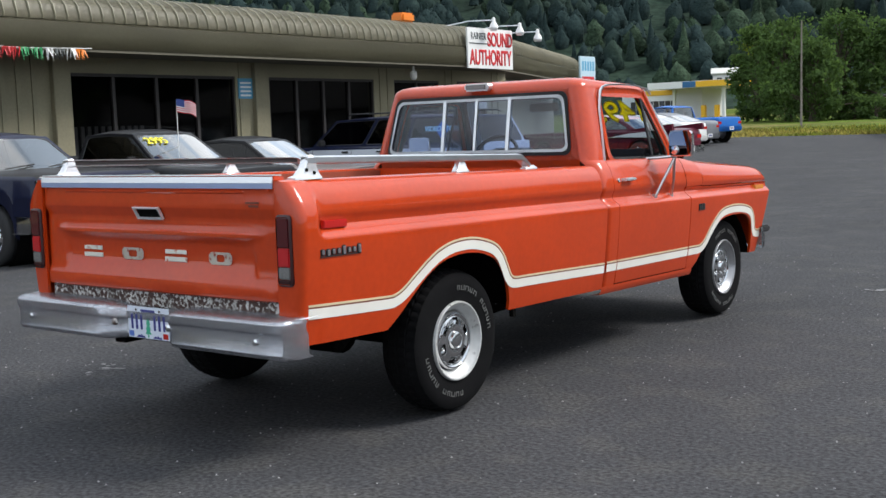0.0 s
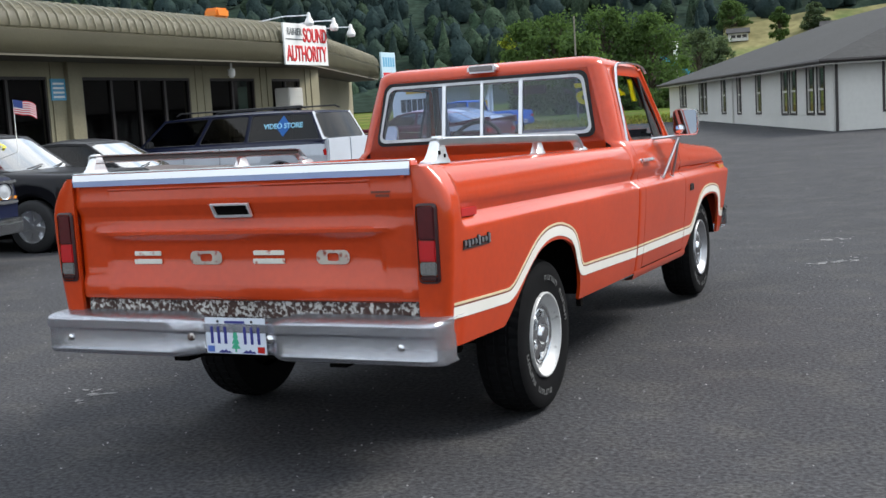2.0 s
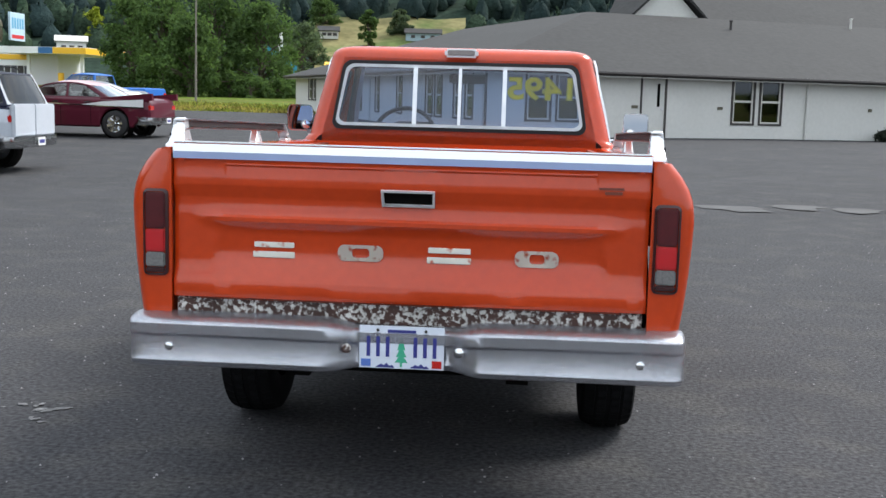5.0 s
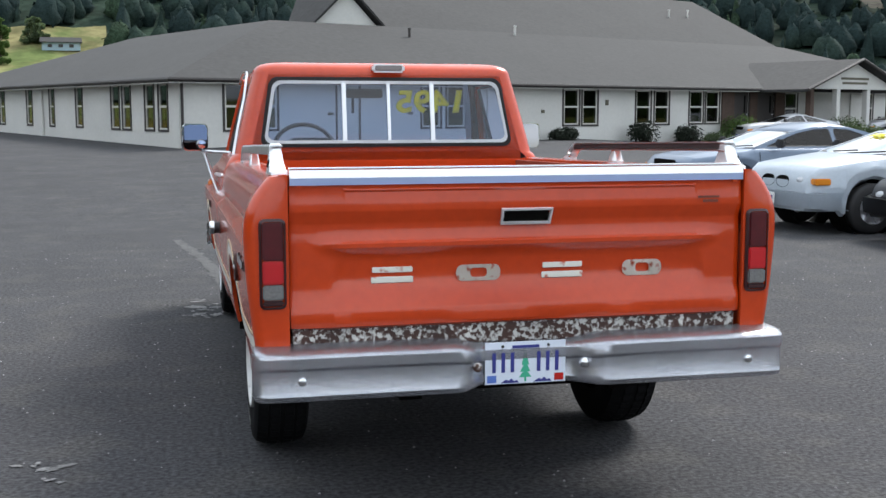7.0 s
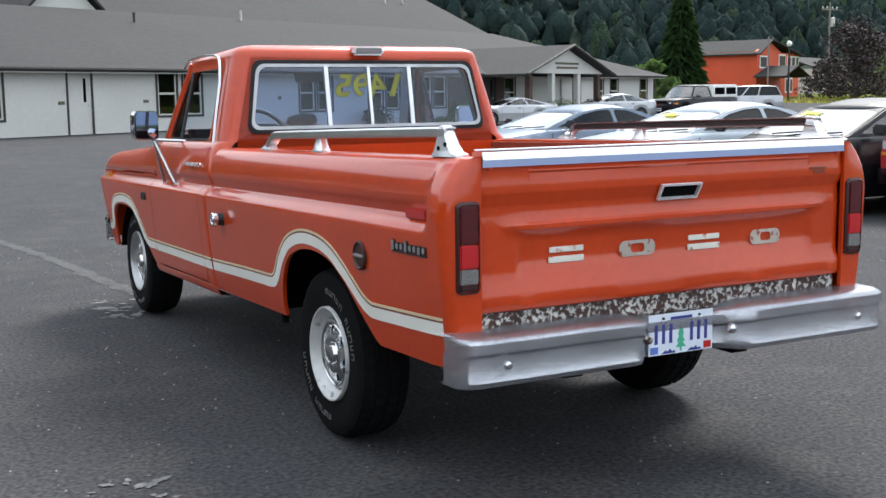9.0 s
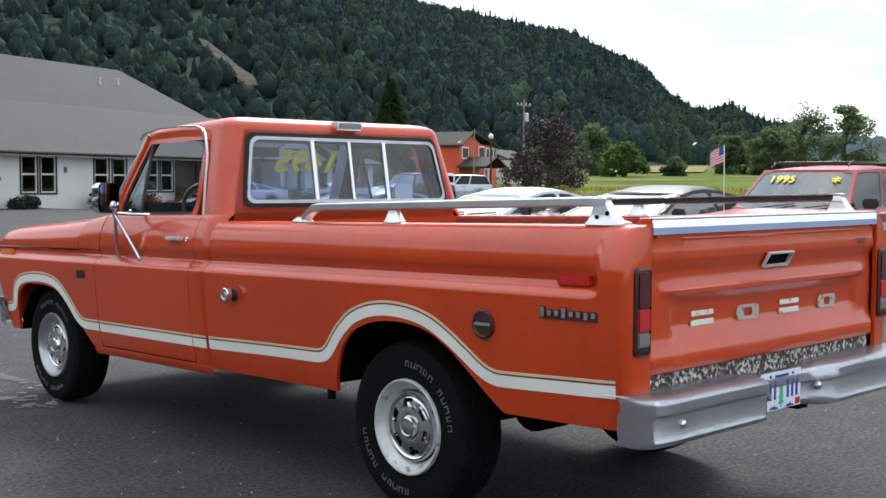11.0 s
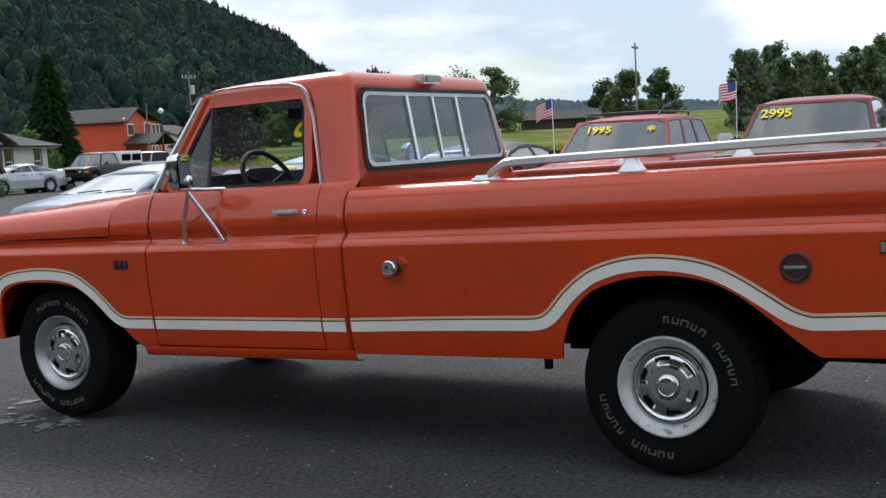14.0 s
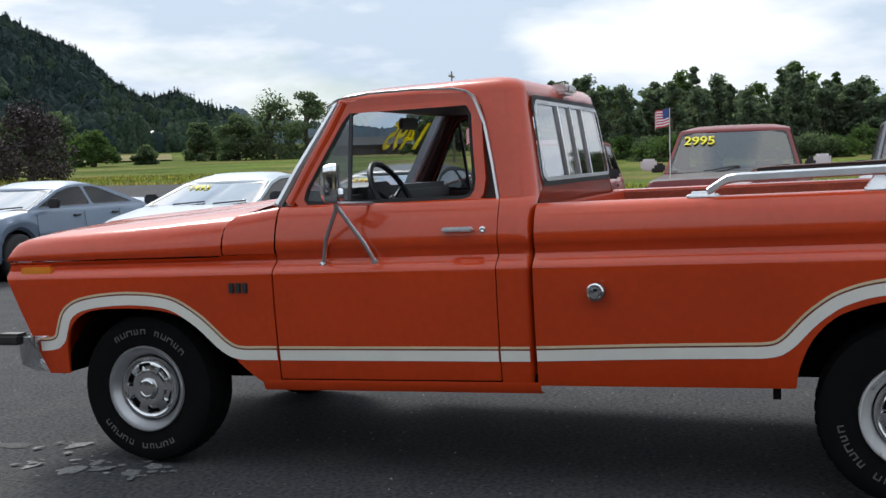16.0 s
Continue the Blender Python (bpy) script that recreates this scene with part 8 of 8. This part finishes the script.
P_DULLRED = car_paint("dull_red_paint", (0.20, 0.045, 0.045), 0.5)
P_GREYHOOD = car_paint("weathered_grey", (0.16, 0.14, 0.135), 0.6)
P_GREY = car_paint("grey_paint", (0.20, 0.21, 0.23), 0.3, 0.4)
P_NAVY = car_paint("navy_paint", (0.005, 0.008, 0.030), 0.3)
P_SILVER = car_paint("silver_paint", (0.42, 0.43, 0.45), 0.28, 0.6)
P_PALESILVER = car_paint("pale_silver_paint", (0.50, 0.53, 0.58), 0.35)
P_PINKISH = car_paint("pale_rose_roof", (0.50, 0.34, 0.36))
P_BLUE = car_paint("bright_blue_paint", (0.015, 0.13, 0.45), 0.35)

# row facing the pickup from the east
vehicle("sedan", "light silver-blue four-door sedan parked nose out", 8.33, 12.75, 90, P_SILVERBLUE, 4.38, 1.80, 1.30, 0.84, 0.92, 0.97, (1.10, 1.88), (3.05, 3.8), side_glass=M_CARDARK)
t_, g_ = vehicle("sedan", "white four-door sedan with yellow painted price", 8.33, 9.3, 91, P_PALE, 4.40, 1.79, 1.34, 0.87, 0.95, 1.0, (1.10, 1.88), (3.05, 3.85), grille="twin", side_glass=M_CARDARK)
price(t_, g_, "1495", 0.17, 0.30, 0.78)
t_, g_ = vehicle("sedan", "glossy black sedan with pale windscreen reflection", 9.0, 7.1, 90, P_BLACK, 4.95, 1.82, 1.38, 0.76, 0.94, 1.0, (1.2, 2.05), (3.3, 4.3), cab_in=0.78, grille="oval", amber=False)
price(t_, g_, "2995", 0.17, 0.36, 0.78)
t_, g_ = vehicle("suv", "faded red two-door sport utility with roof rack", 10.35, 5.42, 95, P_RED, 4.55, 1.76, 1.66, 1.02, 1.08, 1.08, (1.30, 1.90), (4.15, 4.45), "suv", 0.35, clear=0.30, side_glass=M_CARDARK, chrome=True, cab_in=0.86)
price(t_, g_, "1995", 0.19, 0.28, 0.74)
price(t_, g_, "*", 0.26, -0.46, 0.66)
for s in (1, -1):
    bm = bmesh.new()
    tube(bm, [(s * 0.52, 0.35, 1.64), (s * 0.52, 0.30, 1.69), (s * 0.52, -1.5, 1.69), (s * 0.52, -1.55, 1.64)], 0.014, 6)
    part("roof_rail", bm, M_BLACKPL, t_)
for y in (0.2, -0.5, -1.3):
    bm = bmesh.new()
    tube(bm, [(-0.52, y, 1.695), (0.52, y, 1.695)], 0.012, 6)
    part("roof_bar", bm, M_BLACKPL, t_)
t_, g_ = vehicle("pickup", "dull red pickup with weathered grey hood and painted price", 11.15, 2.9, 91, P_DULLRED, 5.35, 1.96, 1.77, 1.10, 1.14, 1.14, (1.42, 1.95), (3.0, 3.1), "pickup", 0.37, clear=0.36, chrome=True, hood_paint=P_GREYHOOD, cab_in=0.86)
price(t_, g_, "2995", 0.21, 0.44, 0.74)
for s in (1, -1):
    part("towing_mirror", boxed(*sorted((s * 1.02, s * 1.24)), g_["y1"] - 0.40, g_["y1"] - 0.33, 1.18, 1.34, 0.03), M_STRIP, t_, "bright towing mirror")
vehicle("suv", "silver-grey sport utility parked nose out", 11.2, 0.30, 90, P_GREY, 4.7, 1.84, 1.80, 1.06, 1.10, 1.10, (1.30, 1.85), (4.3, 4.55), "suv", 0.36, clear=0.32, chrome=True, cab_in=0.86)
flag(8.66, 5.85, 1.0, 1.90, 60, 0.22)
flag(9.16, 3.57, 1.10, 1.98, 150, 0.22)

# cars by the office and beyond
vehicle("coupe", "silver low sports coupe parked before the office", 23.9, 40.4, 86, P_SILVER, 4.20, 1.72, 1.29, 0.84, 0.92, 0.98, (1.25, 2.05), (2.9, 4.0), wr=0.31)
vehicle("sedan", "silver four-door sedan parked near the porch", 31.4, 43.0, 84, P_SILVER, 4.3, 1.74, 1.38, 0.90, 0.98, 1.03, (1.0, 1.85), (3.0, 3.95))
t_, g_ = vehicle("pickup", "black pickup with a white bed canopy", 36.5, 42.9, 104, P_BLACK, 5.5, 1.95, 1.78, 1.08, 1.12, 1.12, (1.4, 1.95), (3.1, 3.2), "pickup", 0.37, clear=0.36)
bm = boxed(-0.88, 0.88, -2.7, -0.5, 1.10, 1.78, 0.06)
cn = part("canopy", bm, M_SIGNW, t_, "white bed canopy")
for s in (1, -1):
    for y in (-2.5, -1.5):
        bm = bmesh.new()
        box(bm, *sorted((s * 0.875, s * 0.89)), y, y + 0.85, 1.28, 1.62)
        part("canopy_window", bm, M_CARDARK, cn)
vehicle("minivan", "silver minivan parked by the road", 48.0, 51.8, 60, P_SILVER, 4.8, 1.86, 1.76, 1.02, 1.10, 1.10, (0.95, 1.9), (4.4, 4.7), "wagon", side_glass=M_CARDARK)

# row before the shop
t_, g_ = vehicle("pickup", "dark navy old pickup with chrome egg-crate grille", -10.08, 5.05, -87, P_NAVY, 5.30, 2.00, 1.62, 1.10, 1.13, 1.13, (1.45, 1.95), (2.95, 3.02), "pickup", 0.36, clear=0.32, chrome=True, round_lamps=True, hood_paint=P_BLACKHOOD, rim=M_CHROME, cab_in=0.86, side_glass=M_CARDARK)
part("grille_emblem", boxed(-0.10, 0.10, g_["N"] + 0.024, g_["N"] + 0.034, 0.885, 0.935, 0.008), M_REDLIT, t_, "plain red grille emblem")
t_, g_ = vehicle("pickup", "black compact pickup with painted price and small flag", -10.25, 7.95, -82, P_BLACK, 4.95, 1.78, 1.62, 1.02, 1.08, 1.08, (1.30, 1.90), (2.85, 2.95), "pickup", 0.35, clear=0.32, chrome=True, cab_in=0.86, side_glass=M_CARDARK, bumper_mat=M_BUMPGREY)
price(t_, g_, "2995", 0.21, 0.36, 0.75)
flag(-9.35, 8.05, 1.15, 2.06, 25, 0.20)
vehicle("pickup", "low black pickup with weathered grey hood", -9.95, 10.0, -78, P_BLACK, 4.6, 1.72, 1.46, 0.92, 0.98, 0.98, (1.25, 1.9), (2.75, 2.85), "pickup", 0.31, clear=0.20, chrome=True, hood_paint=P_GREYHOOD, cab_in=0.84, side_glass=M_CARDARK)
t_, g_ = vehicle("suv", "two-tone navy and silver sport utility with window lettering", -10.9, 15.0, 92, P_NAVY, 5.55, 1.96, 1.74, 1.10, 1.14, 1.14, (1.35, 1.95), (5.25, 5.5), "wagon", 0.36, clear=0.34, chrome=True, lower=P_PALESILVER, lower_at=0.10, side_glass=M_CARDARK, cab_in=0.90)
for x0, x1 in ((-0.86, -0.006), (0.006, 0.86)):
    part("rear_door", boxed(x0, x1, -2.84, -2.765, 0.62, 1.16, 0.02), P_PALESILVER, t_, "pale rear door")
for s in (1, -1):
    bm = bmesh.new()
    tube(bm, [(s * 0.66, 0.6, 1.74), (s * 0.66, 0.5, 1.785), (s * 0.66, -2.2, 1.785), (s * 0.66, -2.3, 1.74)], 0.016, 6)
    part("roof_rail", bm, M_BLACKPL, t_)
DEC = Matrix(((0, 0, -1, -0.808), (-1, 0, 0, -1.88), (0, 1, 0, 1.43), (0, 0, 0, 1))) @ Matrix.Rotation(radians(-14.2), 4, "X")
text_part("window_writing", "VIDEO STORE", 0.135, M_DECAL, t_, DEC @ Matrix.Translation((0, 0.0, 0.008)), 0.001, "pale blue window lettering", bold=0.004)
bm = bmesh.new()
prism(bm, [(0.0, -0.20), (0.17, 0.0), (0.0, 0.20), (-0.17, 0.0)], 0.0, 0.003, "z")
part("window_emblem", bm, P_BLUE, t_, "blue diamond decal").matrix_local = DEC
t_, g_ = vehicle("classic_car", "maroon finned classic car with white side spear", -12.0, 26.3, 86, P_MAROON, 5.10, 1.92, 1.47, 0.98, 1.02, 1.02, (1.55, 2.1), (3.35, 3.95), "sedan", 0.35, clear=0.26, chrome=True, round_lamps=True, roof_paint=P_PINKISH, rim=M_CHROME)
for s in (1, -1):
    bm = bmesh.new()
    prism(bm, [(-2.62, 0.98), (-2.60, 1.16), (-2.45, 1.15), (-1.2, 1.02), (-1.2, 0.96)], s * 0.78, s * 0.90, "x")
    part("tail_fin", bm, P_MAROON, t_)
    bm = bmesh.new()
    prism(bm, [(-2.40, 0.80), (-2.40, 1.0), (-1.3, 0.93), (-0.7, 0.84)], s * 0.955, s * 0.972, "x")
    part("side_spear", bm, P_WHITE, t_, "white side spear")
    bm = bmesh.new()
    prism(bm, [(-2.42, 0.77), (-2.42, 0.80), (-0.7, 0.84), (2.3, 0.92), (2.3, 0.90)], s * 0.957, s * 0.976, "x")
    part("side_trim", bm, M_CHROME, t_)
vehicle("sedan", "white older coupe parked in the far row", -16.3, 36.9, 82, P_WHITE, 4.7, 1.8, 1.36, 0.90, 0.97, 1.0, (1.3, 2.05), (3.1, 3.9))
vehicle("sedan", "dark grey sedan parked in the far row", -17.1, 39.9, 81, P_GREY, 4.7, 1.8, 1.38, 0.90, 0.97, 1.0, (1.2, 2.0), (3.2, 4.0))
vehicle("pickup", "bright blue pickup at the edge of the lot", -17.8, 43.0, 80, P_BLUE, 5.4, 1.95, 1.66, 1.04, 1.08, 1.08, (1.4, 1.95), (3.0, 3.1), "pickup", 0.40, clear=0.42, cab_in=0.86)


# ---- far buildings, poles, shrubs ----
gs = thing("petrol_station", "white petrol station with yellow canopy edge", "building", frame_of(-77.0, 146.5, 1.0, -0.06, 1.9))
part("shop_block", boxed(0, 13.0, 2.0, 9.0, 0, 4.2), M_GSWHITE, gs)
part("canopy", boxed(7.5, 19.5, -3.5, 9.0, 4.1, 5.0, 0.03), M_GSWHITE, gs)
part("canopy_edge", boxed(15.0, 19.55, -3.56, 9.05, 4.15, 4.95), M_GSYELLOW, gs, "yellow canopy edge")
part("canopy_edge", boxed(13.0, 15.0, -3.56, -3.5, 4.15, 4.95), M_GSBLUE, gs, "blue canopy edge")
part("roof_stripe", boxed(2.5, 9.0, 1.9, 2.0, 3.4, 4.1), M_GSYELLOW, gs, "yellow fascia stripe")
for k in range(8):
    part("window", boxed(1.5 + 0.95 * k, 2.3 + 0.95 * k, 1.93, 1.99, 0.7, 2.6), M_DTINT if k % 2 else M_TRIM, gs)
for x in (10.5, 18.0):
    part("canopy_post", boxed(x - 0.2, x + 0.2, -1.5, -1.1, 0, 4.1), M_GSWHITE, gs)
for x in (15.0, 17.0):
    part("pump", boxed(x - 0.3, x + 0.3, -1.6, -1.0, 0, 1.7, 0.05), M_GSYELLOW, gs, "yellow fuel pump")

house = thing("orange_house", "two-storey orange-red house with pale window trim", "house", frame_of(73.5, 77.6, 0.90, 0.42, 0.9))
part("wall", boxed(0, 11.0, 0, 9.0, -0.3, 4.3), M_REDWALL, house)
bm = bmesh.new()
slab(bm, [(-0.4, -0.5, 4.1), (2.8, -0.5, 5.5), (2.8, 9.5, 5.5), (-0.4, 9.5, 4.1)])
slab(bm, [(2.8, -0.5, 5.5), (11.5, -0.5, 4.1), (11.5, 9.5, 4.1), (2.8, 9.5, 5.5)])
part("roof", bm, M_ROOF, house)
bm = bmesh.new()
prism(bm, [(0.0, 4.3), (6.2, 4.3), (2.8, 5.4)], 0.02, 0.2, "y")
part("gable", bm, M_REDWALL, house)
bm = bmesh.new()
slab(bm, [(-0.6, -3.0, 2.0), (2.6, -3.0, 3.0), (2.6, 0.1, 3.0), (-0.6, 0.1, 2.0)])
slab(bm, [(2.6, -3.0, 3.0), (6.0, -3.0, 2.0), (6.0, 0.1, 2.0), (2.6, 0.1, 3.0)])
part("porch_roof", bm, M_ROOF, house)
for x, z, w_, h in ((0.8, 2.9, 1.5, 0.9), (5.6, 3.0, 1.5, 1.0), (7.8, 3.0, 0.7, 0.9), (9.0, 3.0, 0.7, 0.9), (10.1, 3.0, 0.6, 0.9), (7.4, 0.6, 0.5, 1.2), (8.6, 0.6, 0.5, 1.2)):
    part("window_trim", boxed(x - 0.14, x + w_ + 0.14, -0.05, 0.0, z - 0.14, z + h + 0.14), M_SIGNW, house, "pale window trim")
    part("window", boxed(x, x + w_, -0.07, -0.051, z, z + h), M_TRIM, house)
shed = thing("grey_house", "low grey house with pale roof", "house", frame_of(92.0, 88.0, 0.9, 0.4, 0.9))
part("wall", boxed(0, 10, 0, 7, 0, 3.0), M_SASH, shed)
bm = bmesh.new()
slab(bm, [(-0.4, -0.5, 2.9), (10.4, -0.5, 2.9), (10.4, 3.5, 4.4), (-0.4, 3.5, 4.4)])
slab(bm, [(-0.4, 3.5, 4.4), (10.4, 3.5, 4.4), (10.4, 7.5, 2.9), (-0.4, 7.5, 2.9)])
part("roof", bm, M_ROOF, shed)
for d, az, w_, h, m_, lab in ((330, -56.1, 14, 4.5, M_SIGNW, "long white farm building in a field"), (333, 5.6, 10, 2.4, M_PALEBLUE, "blue house on the hillside"), (300, 22.6, 7, 4, M_SIGNW, "white house among trees"), (334, 10.3, 5.5, 2.4, M_SASH, "pale house above a dry meadow"), (284, 9.55, 8.5, 2.4, M_GSYELLOW, "low shed with a yellow roof"), (200, -66.0, 13, 2.2, M_BRICK, "low brown farm shed in a field")):
    x, y = at_az(d, az)
    fh = thing("far_house", lab, "house", Matrix.Translation((x, y, max(ground_z(x, y), hill_floor(d, az) if d > 272 else 0) - 0.5)) @ Matrix.Rotation(radians(az), 4, "Z"))
    part("wall", boxed(-w_ / 2, w_ / 2, -4, 4, 0, h), m_, fh)
    bm = bmesh.new()
    slab(bm, [(-w_ / 2 - 0.5, -4.6, h - 0.1), (w_ / 2 + 0.5, -4.6, h - 0.1), (w_ / 2 + 0.5, 0, h + 1.4), (-w_ / 2 - 0.5, 0, h + 1.4)], 0.2)
    slab(bm, [(-w_ / 2 - 0.5, 0, h + 1.4), (w_ / 2 + 0.5, 0, h + 1.4), (w_ / 2 + 0.5, 4.6, h - 0.1), (-w_ / 2 - 0.5, 4.6, h - 0.1)], 0.2)
    part("roof", bm, {M_SIGNW: M_SASH, M_GSYELLOW: M_GSYELLOW}.get(m_, M_ROOF), fh)
    for k in range(3):
        part("window", boxed(-w_ * 0.35 + w_ * 0.28 * k, -w_ * 0.35 + w_ * 0.28 * k + 1.2, -4.05, -4.0, h * 0.35, h * 0.7), M_TRIM, fh)

# white column with a sloping teal beam beyond the grass
x, y = at_az(134, 12.25, -0.4, -4.0)
col = thing("sign_column", "white column with a sloping teal beam", "sign", Matrix.Translation((x, y, ground_z(x, y) - 0.1)) @ Matrix.Rotation(radians(12), 4, "Z"))
Z0 = 1.49 - ground_z(x, y) + 0.1
part("post", boxed(-0.16, 0.16, -0.16, 0.16, 0, Z0 + 134 * 0.040, 0.04), M_SASH, col)
part("cap_board", boxed(-0.27, 0.27, -0.2, 0.2, Z0 + 134 * 0.040, Z0 + 134 * 0.053, 0.05), M_SIGNW, col, "white board on top")
bm = bmesh.new()
prism(bm, [(-1.7, Z0 + 134 * 0.042), (1.9, Z0 + 134 * 0.025), (1.9, Z0 + 134 * 0.021), (-1.7, Z0 + 134 * 0.037)], -0.9, -0.3, "y")
part("sloping_beam", bm, M_TEAL, col, "teal sloping beam")
part("brace", boxed(1.5, 1.75, -0.8, -0.5, 0, Z0 + 134 * 0.023), M_TEAL, col)
for x, y, h in ((80.5, 75.6, 8.7), (121.7, 44.9, 10.6), (-20.5, 66.0, 6.5), (58, 60, 5.2)):
    z = ground_z(x, y)
    pl = thing("utility_pole", "grey wooden utility pole", "pole", Matrix.Translation((x, y, z - 0.2)))
    bm = bmesh.new()
    tube(bm, [(0, 0, 0), (0.03, 0, h + 0.2)], [0.13, 0.08] if h > 8 else [0.075, 0.045], 10)
    part("post", bm, M_WOOD, pl)
    if h > 8:
        part("crossarm", boxed(-1.0, 1.0, -0.06, 0.06, h - 0.5, h - 0.36), M_WOOD, pl)
        for k in (-0.9, -0.35, 0.35, 0.9):
            bm = bmesh.new()
            lathe(bm, [(h - 0.36, 0.05), (h - 0.28, 0.07), (h - 0.16, 0.04), (h - 0.15, 0)], 8, "z", (k, 0, 0))
            part("insulator", bm, M_SASH, pl)
    if x == 80.5:
        bm = bmesh.new()
        lathe(bm, [(h - 2.0, 0.0), (h - 2.0, 0.24), (h - 1.2, 0.24), (h - 1.15, 0.0)], 12, "z", (0.38, 0, 0))
        part("transformer", bm, M_SASH, pl)
sl = thing("street_lamp", "black street lamp with white globe", "street lamp", Matrix.Translation((66.0, 66.0, ground_z(66, 66))))
bm = bmesh.new()
tube(bm, [(0, 0, 0), (0, 0, 4.4)], [0.09, 0.06], 8)
part("post", bm, M_BLACKPL, sl)
bm = bmesh.new()
lathe(bm, [(4.38, 0.0), (4.42, 0.16), (4.6, 0.24), (4.78, 0.16), (4.85, 0.0)], 12, "z")
part("globe", bm, M_SIGNW, sl)


def shrub(u, v, r, h, m_leaf, label):
    p = Vector((-1.2, 31.9, 0)) + Vector((0.913, 0.408, 0)) * u + Vector((-0.408, 0.913, 0)) * v
    t = thing("shrub", label, "shrub", Matrix.Translation((p.x, p.y, ground_z(p.x, p.y) - 0.08)), group="shrubs along the office wall")
    bm_ = bmesh.new()
    for k in range(4):
        a = k * 1.7
        tube(bm_, [(0, 0, 0), (0.4 * r * math.cos(a), 0.4 * r * math.sin(a), h * 0.6)], [0.04, 0.015], 5)
    part("stems", bm_, M_BARK, t)
    bm_ = bmesh.new()
    leaf_cloud(bm_, (0, 0, h * 0.42), (r * 0.92, r * 0.85, h * 0.52), 900, 0.045)
    for k in range(9):
        a = rnd.uniform(0, 6.28)
        c = (0.5 * r * math.cos(a), 0.5 * r * math.sin(a), h * rnd.uniform(0.3, 0.62))
        leaf_cloud(bm_, c, (r * 0.45, r * 0.42, h * 0.34), 190, 0.045)
    part("foliage", bm_, m_leaf, t, sharp=None)


for u, v, r, h, m_, lab in ((15.2, -0.7, 0.6, 0.55, M_SHRUB, "low dark rounded shrub"), (19.5, -0.8, 0.68, 0.95, M_SHRUB, "dark rounded shrub under a window"), (22.2, -0.8, 0.64, 0.92, M_SHRUB, "dark rounded shrub under a window"), (25.3, -0.9, 0.9, 1.35, M_LEAF, "tall green shrub by the entrance"), (24.2, -0.9, 0.9, 0.6, M_LEAFD, "low dark shrub by the wall"), (28.9, -3.5, 1.0, 1.3, M_LEAFD, "dark green shrub by the porch"), (30.6, -3.6, 0.8, 0.9, M_LEAFD, "dark green shrub by the porch"), (37.2, -0.9, 0.7, 1.1, M_LEAF, "green shrub along the wall")):
    shrub(u, v, r, h, m_, lab)
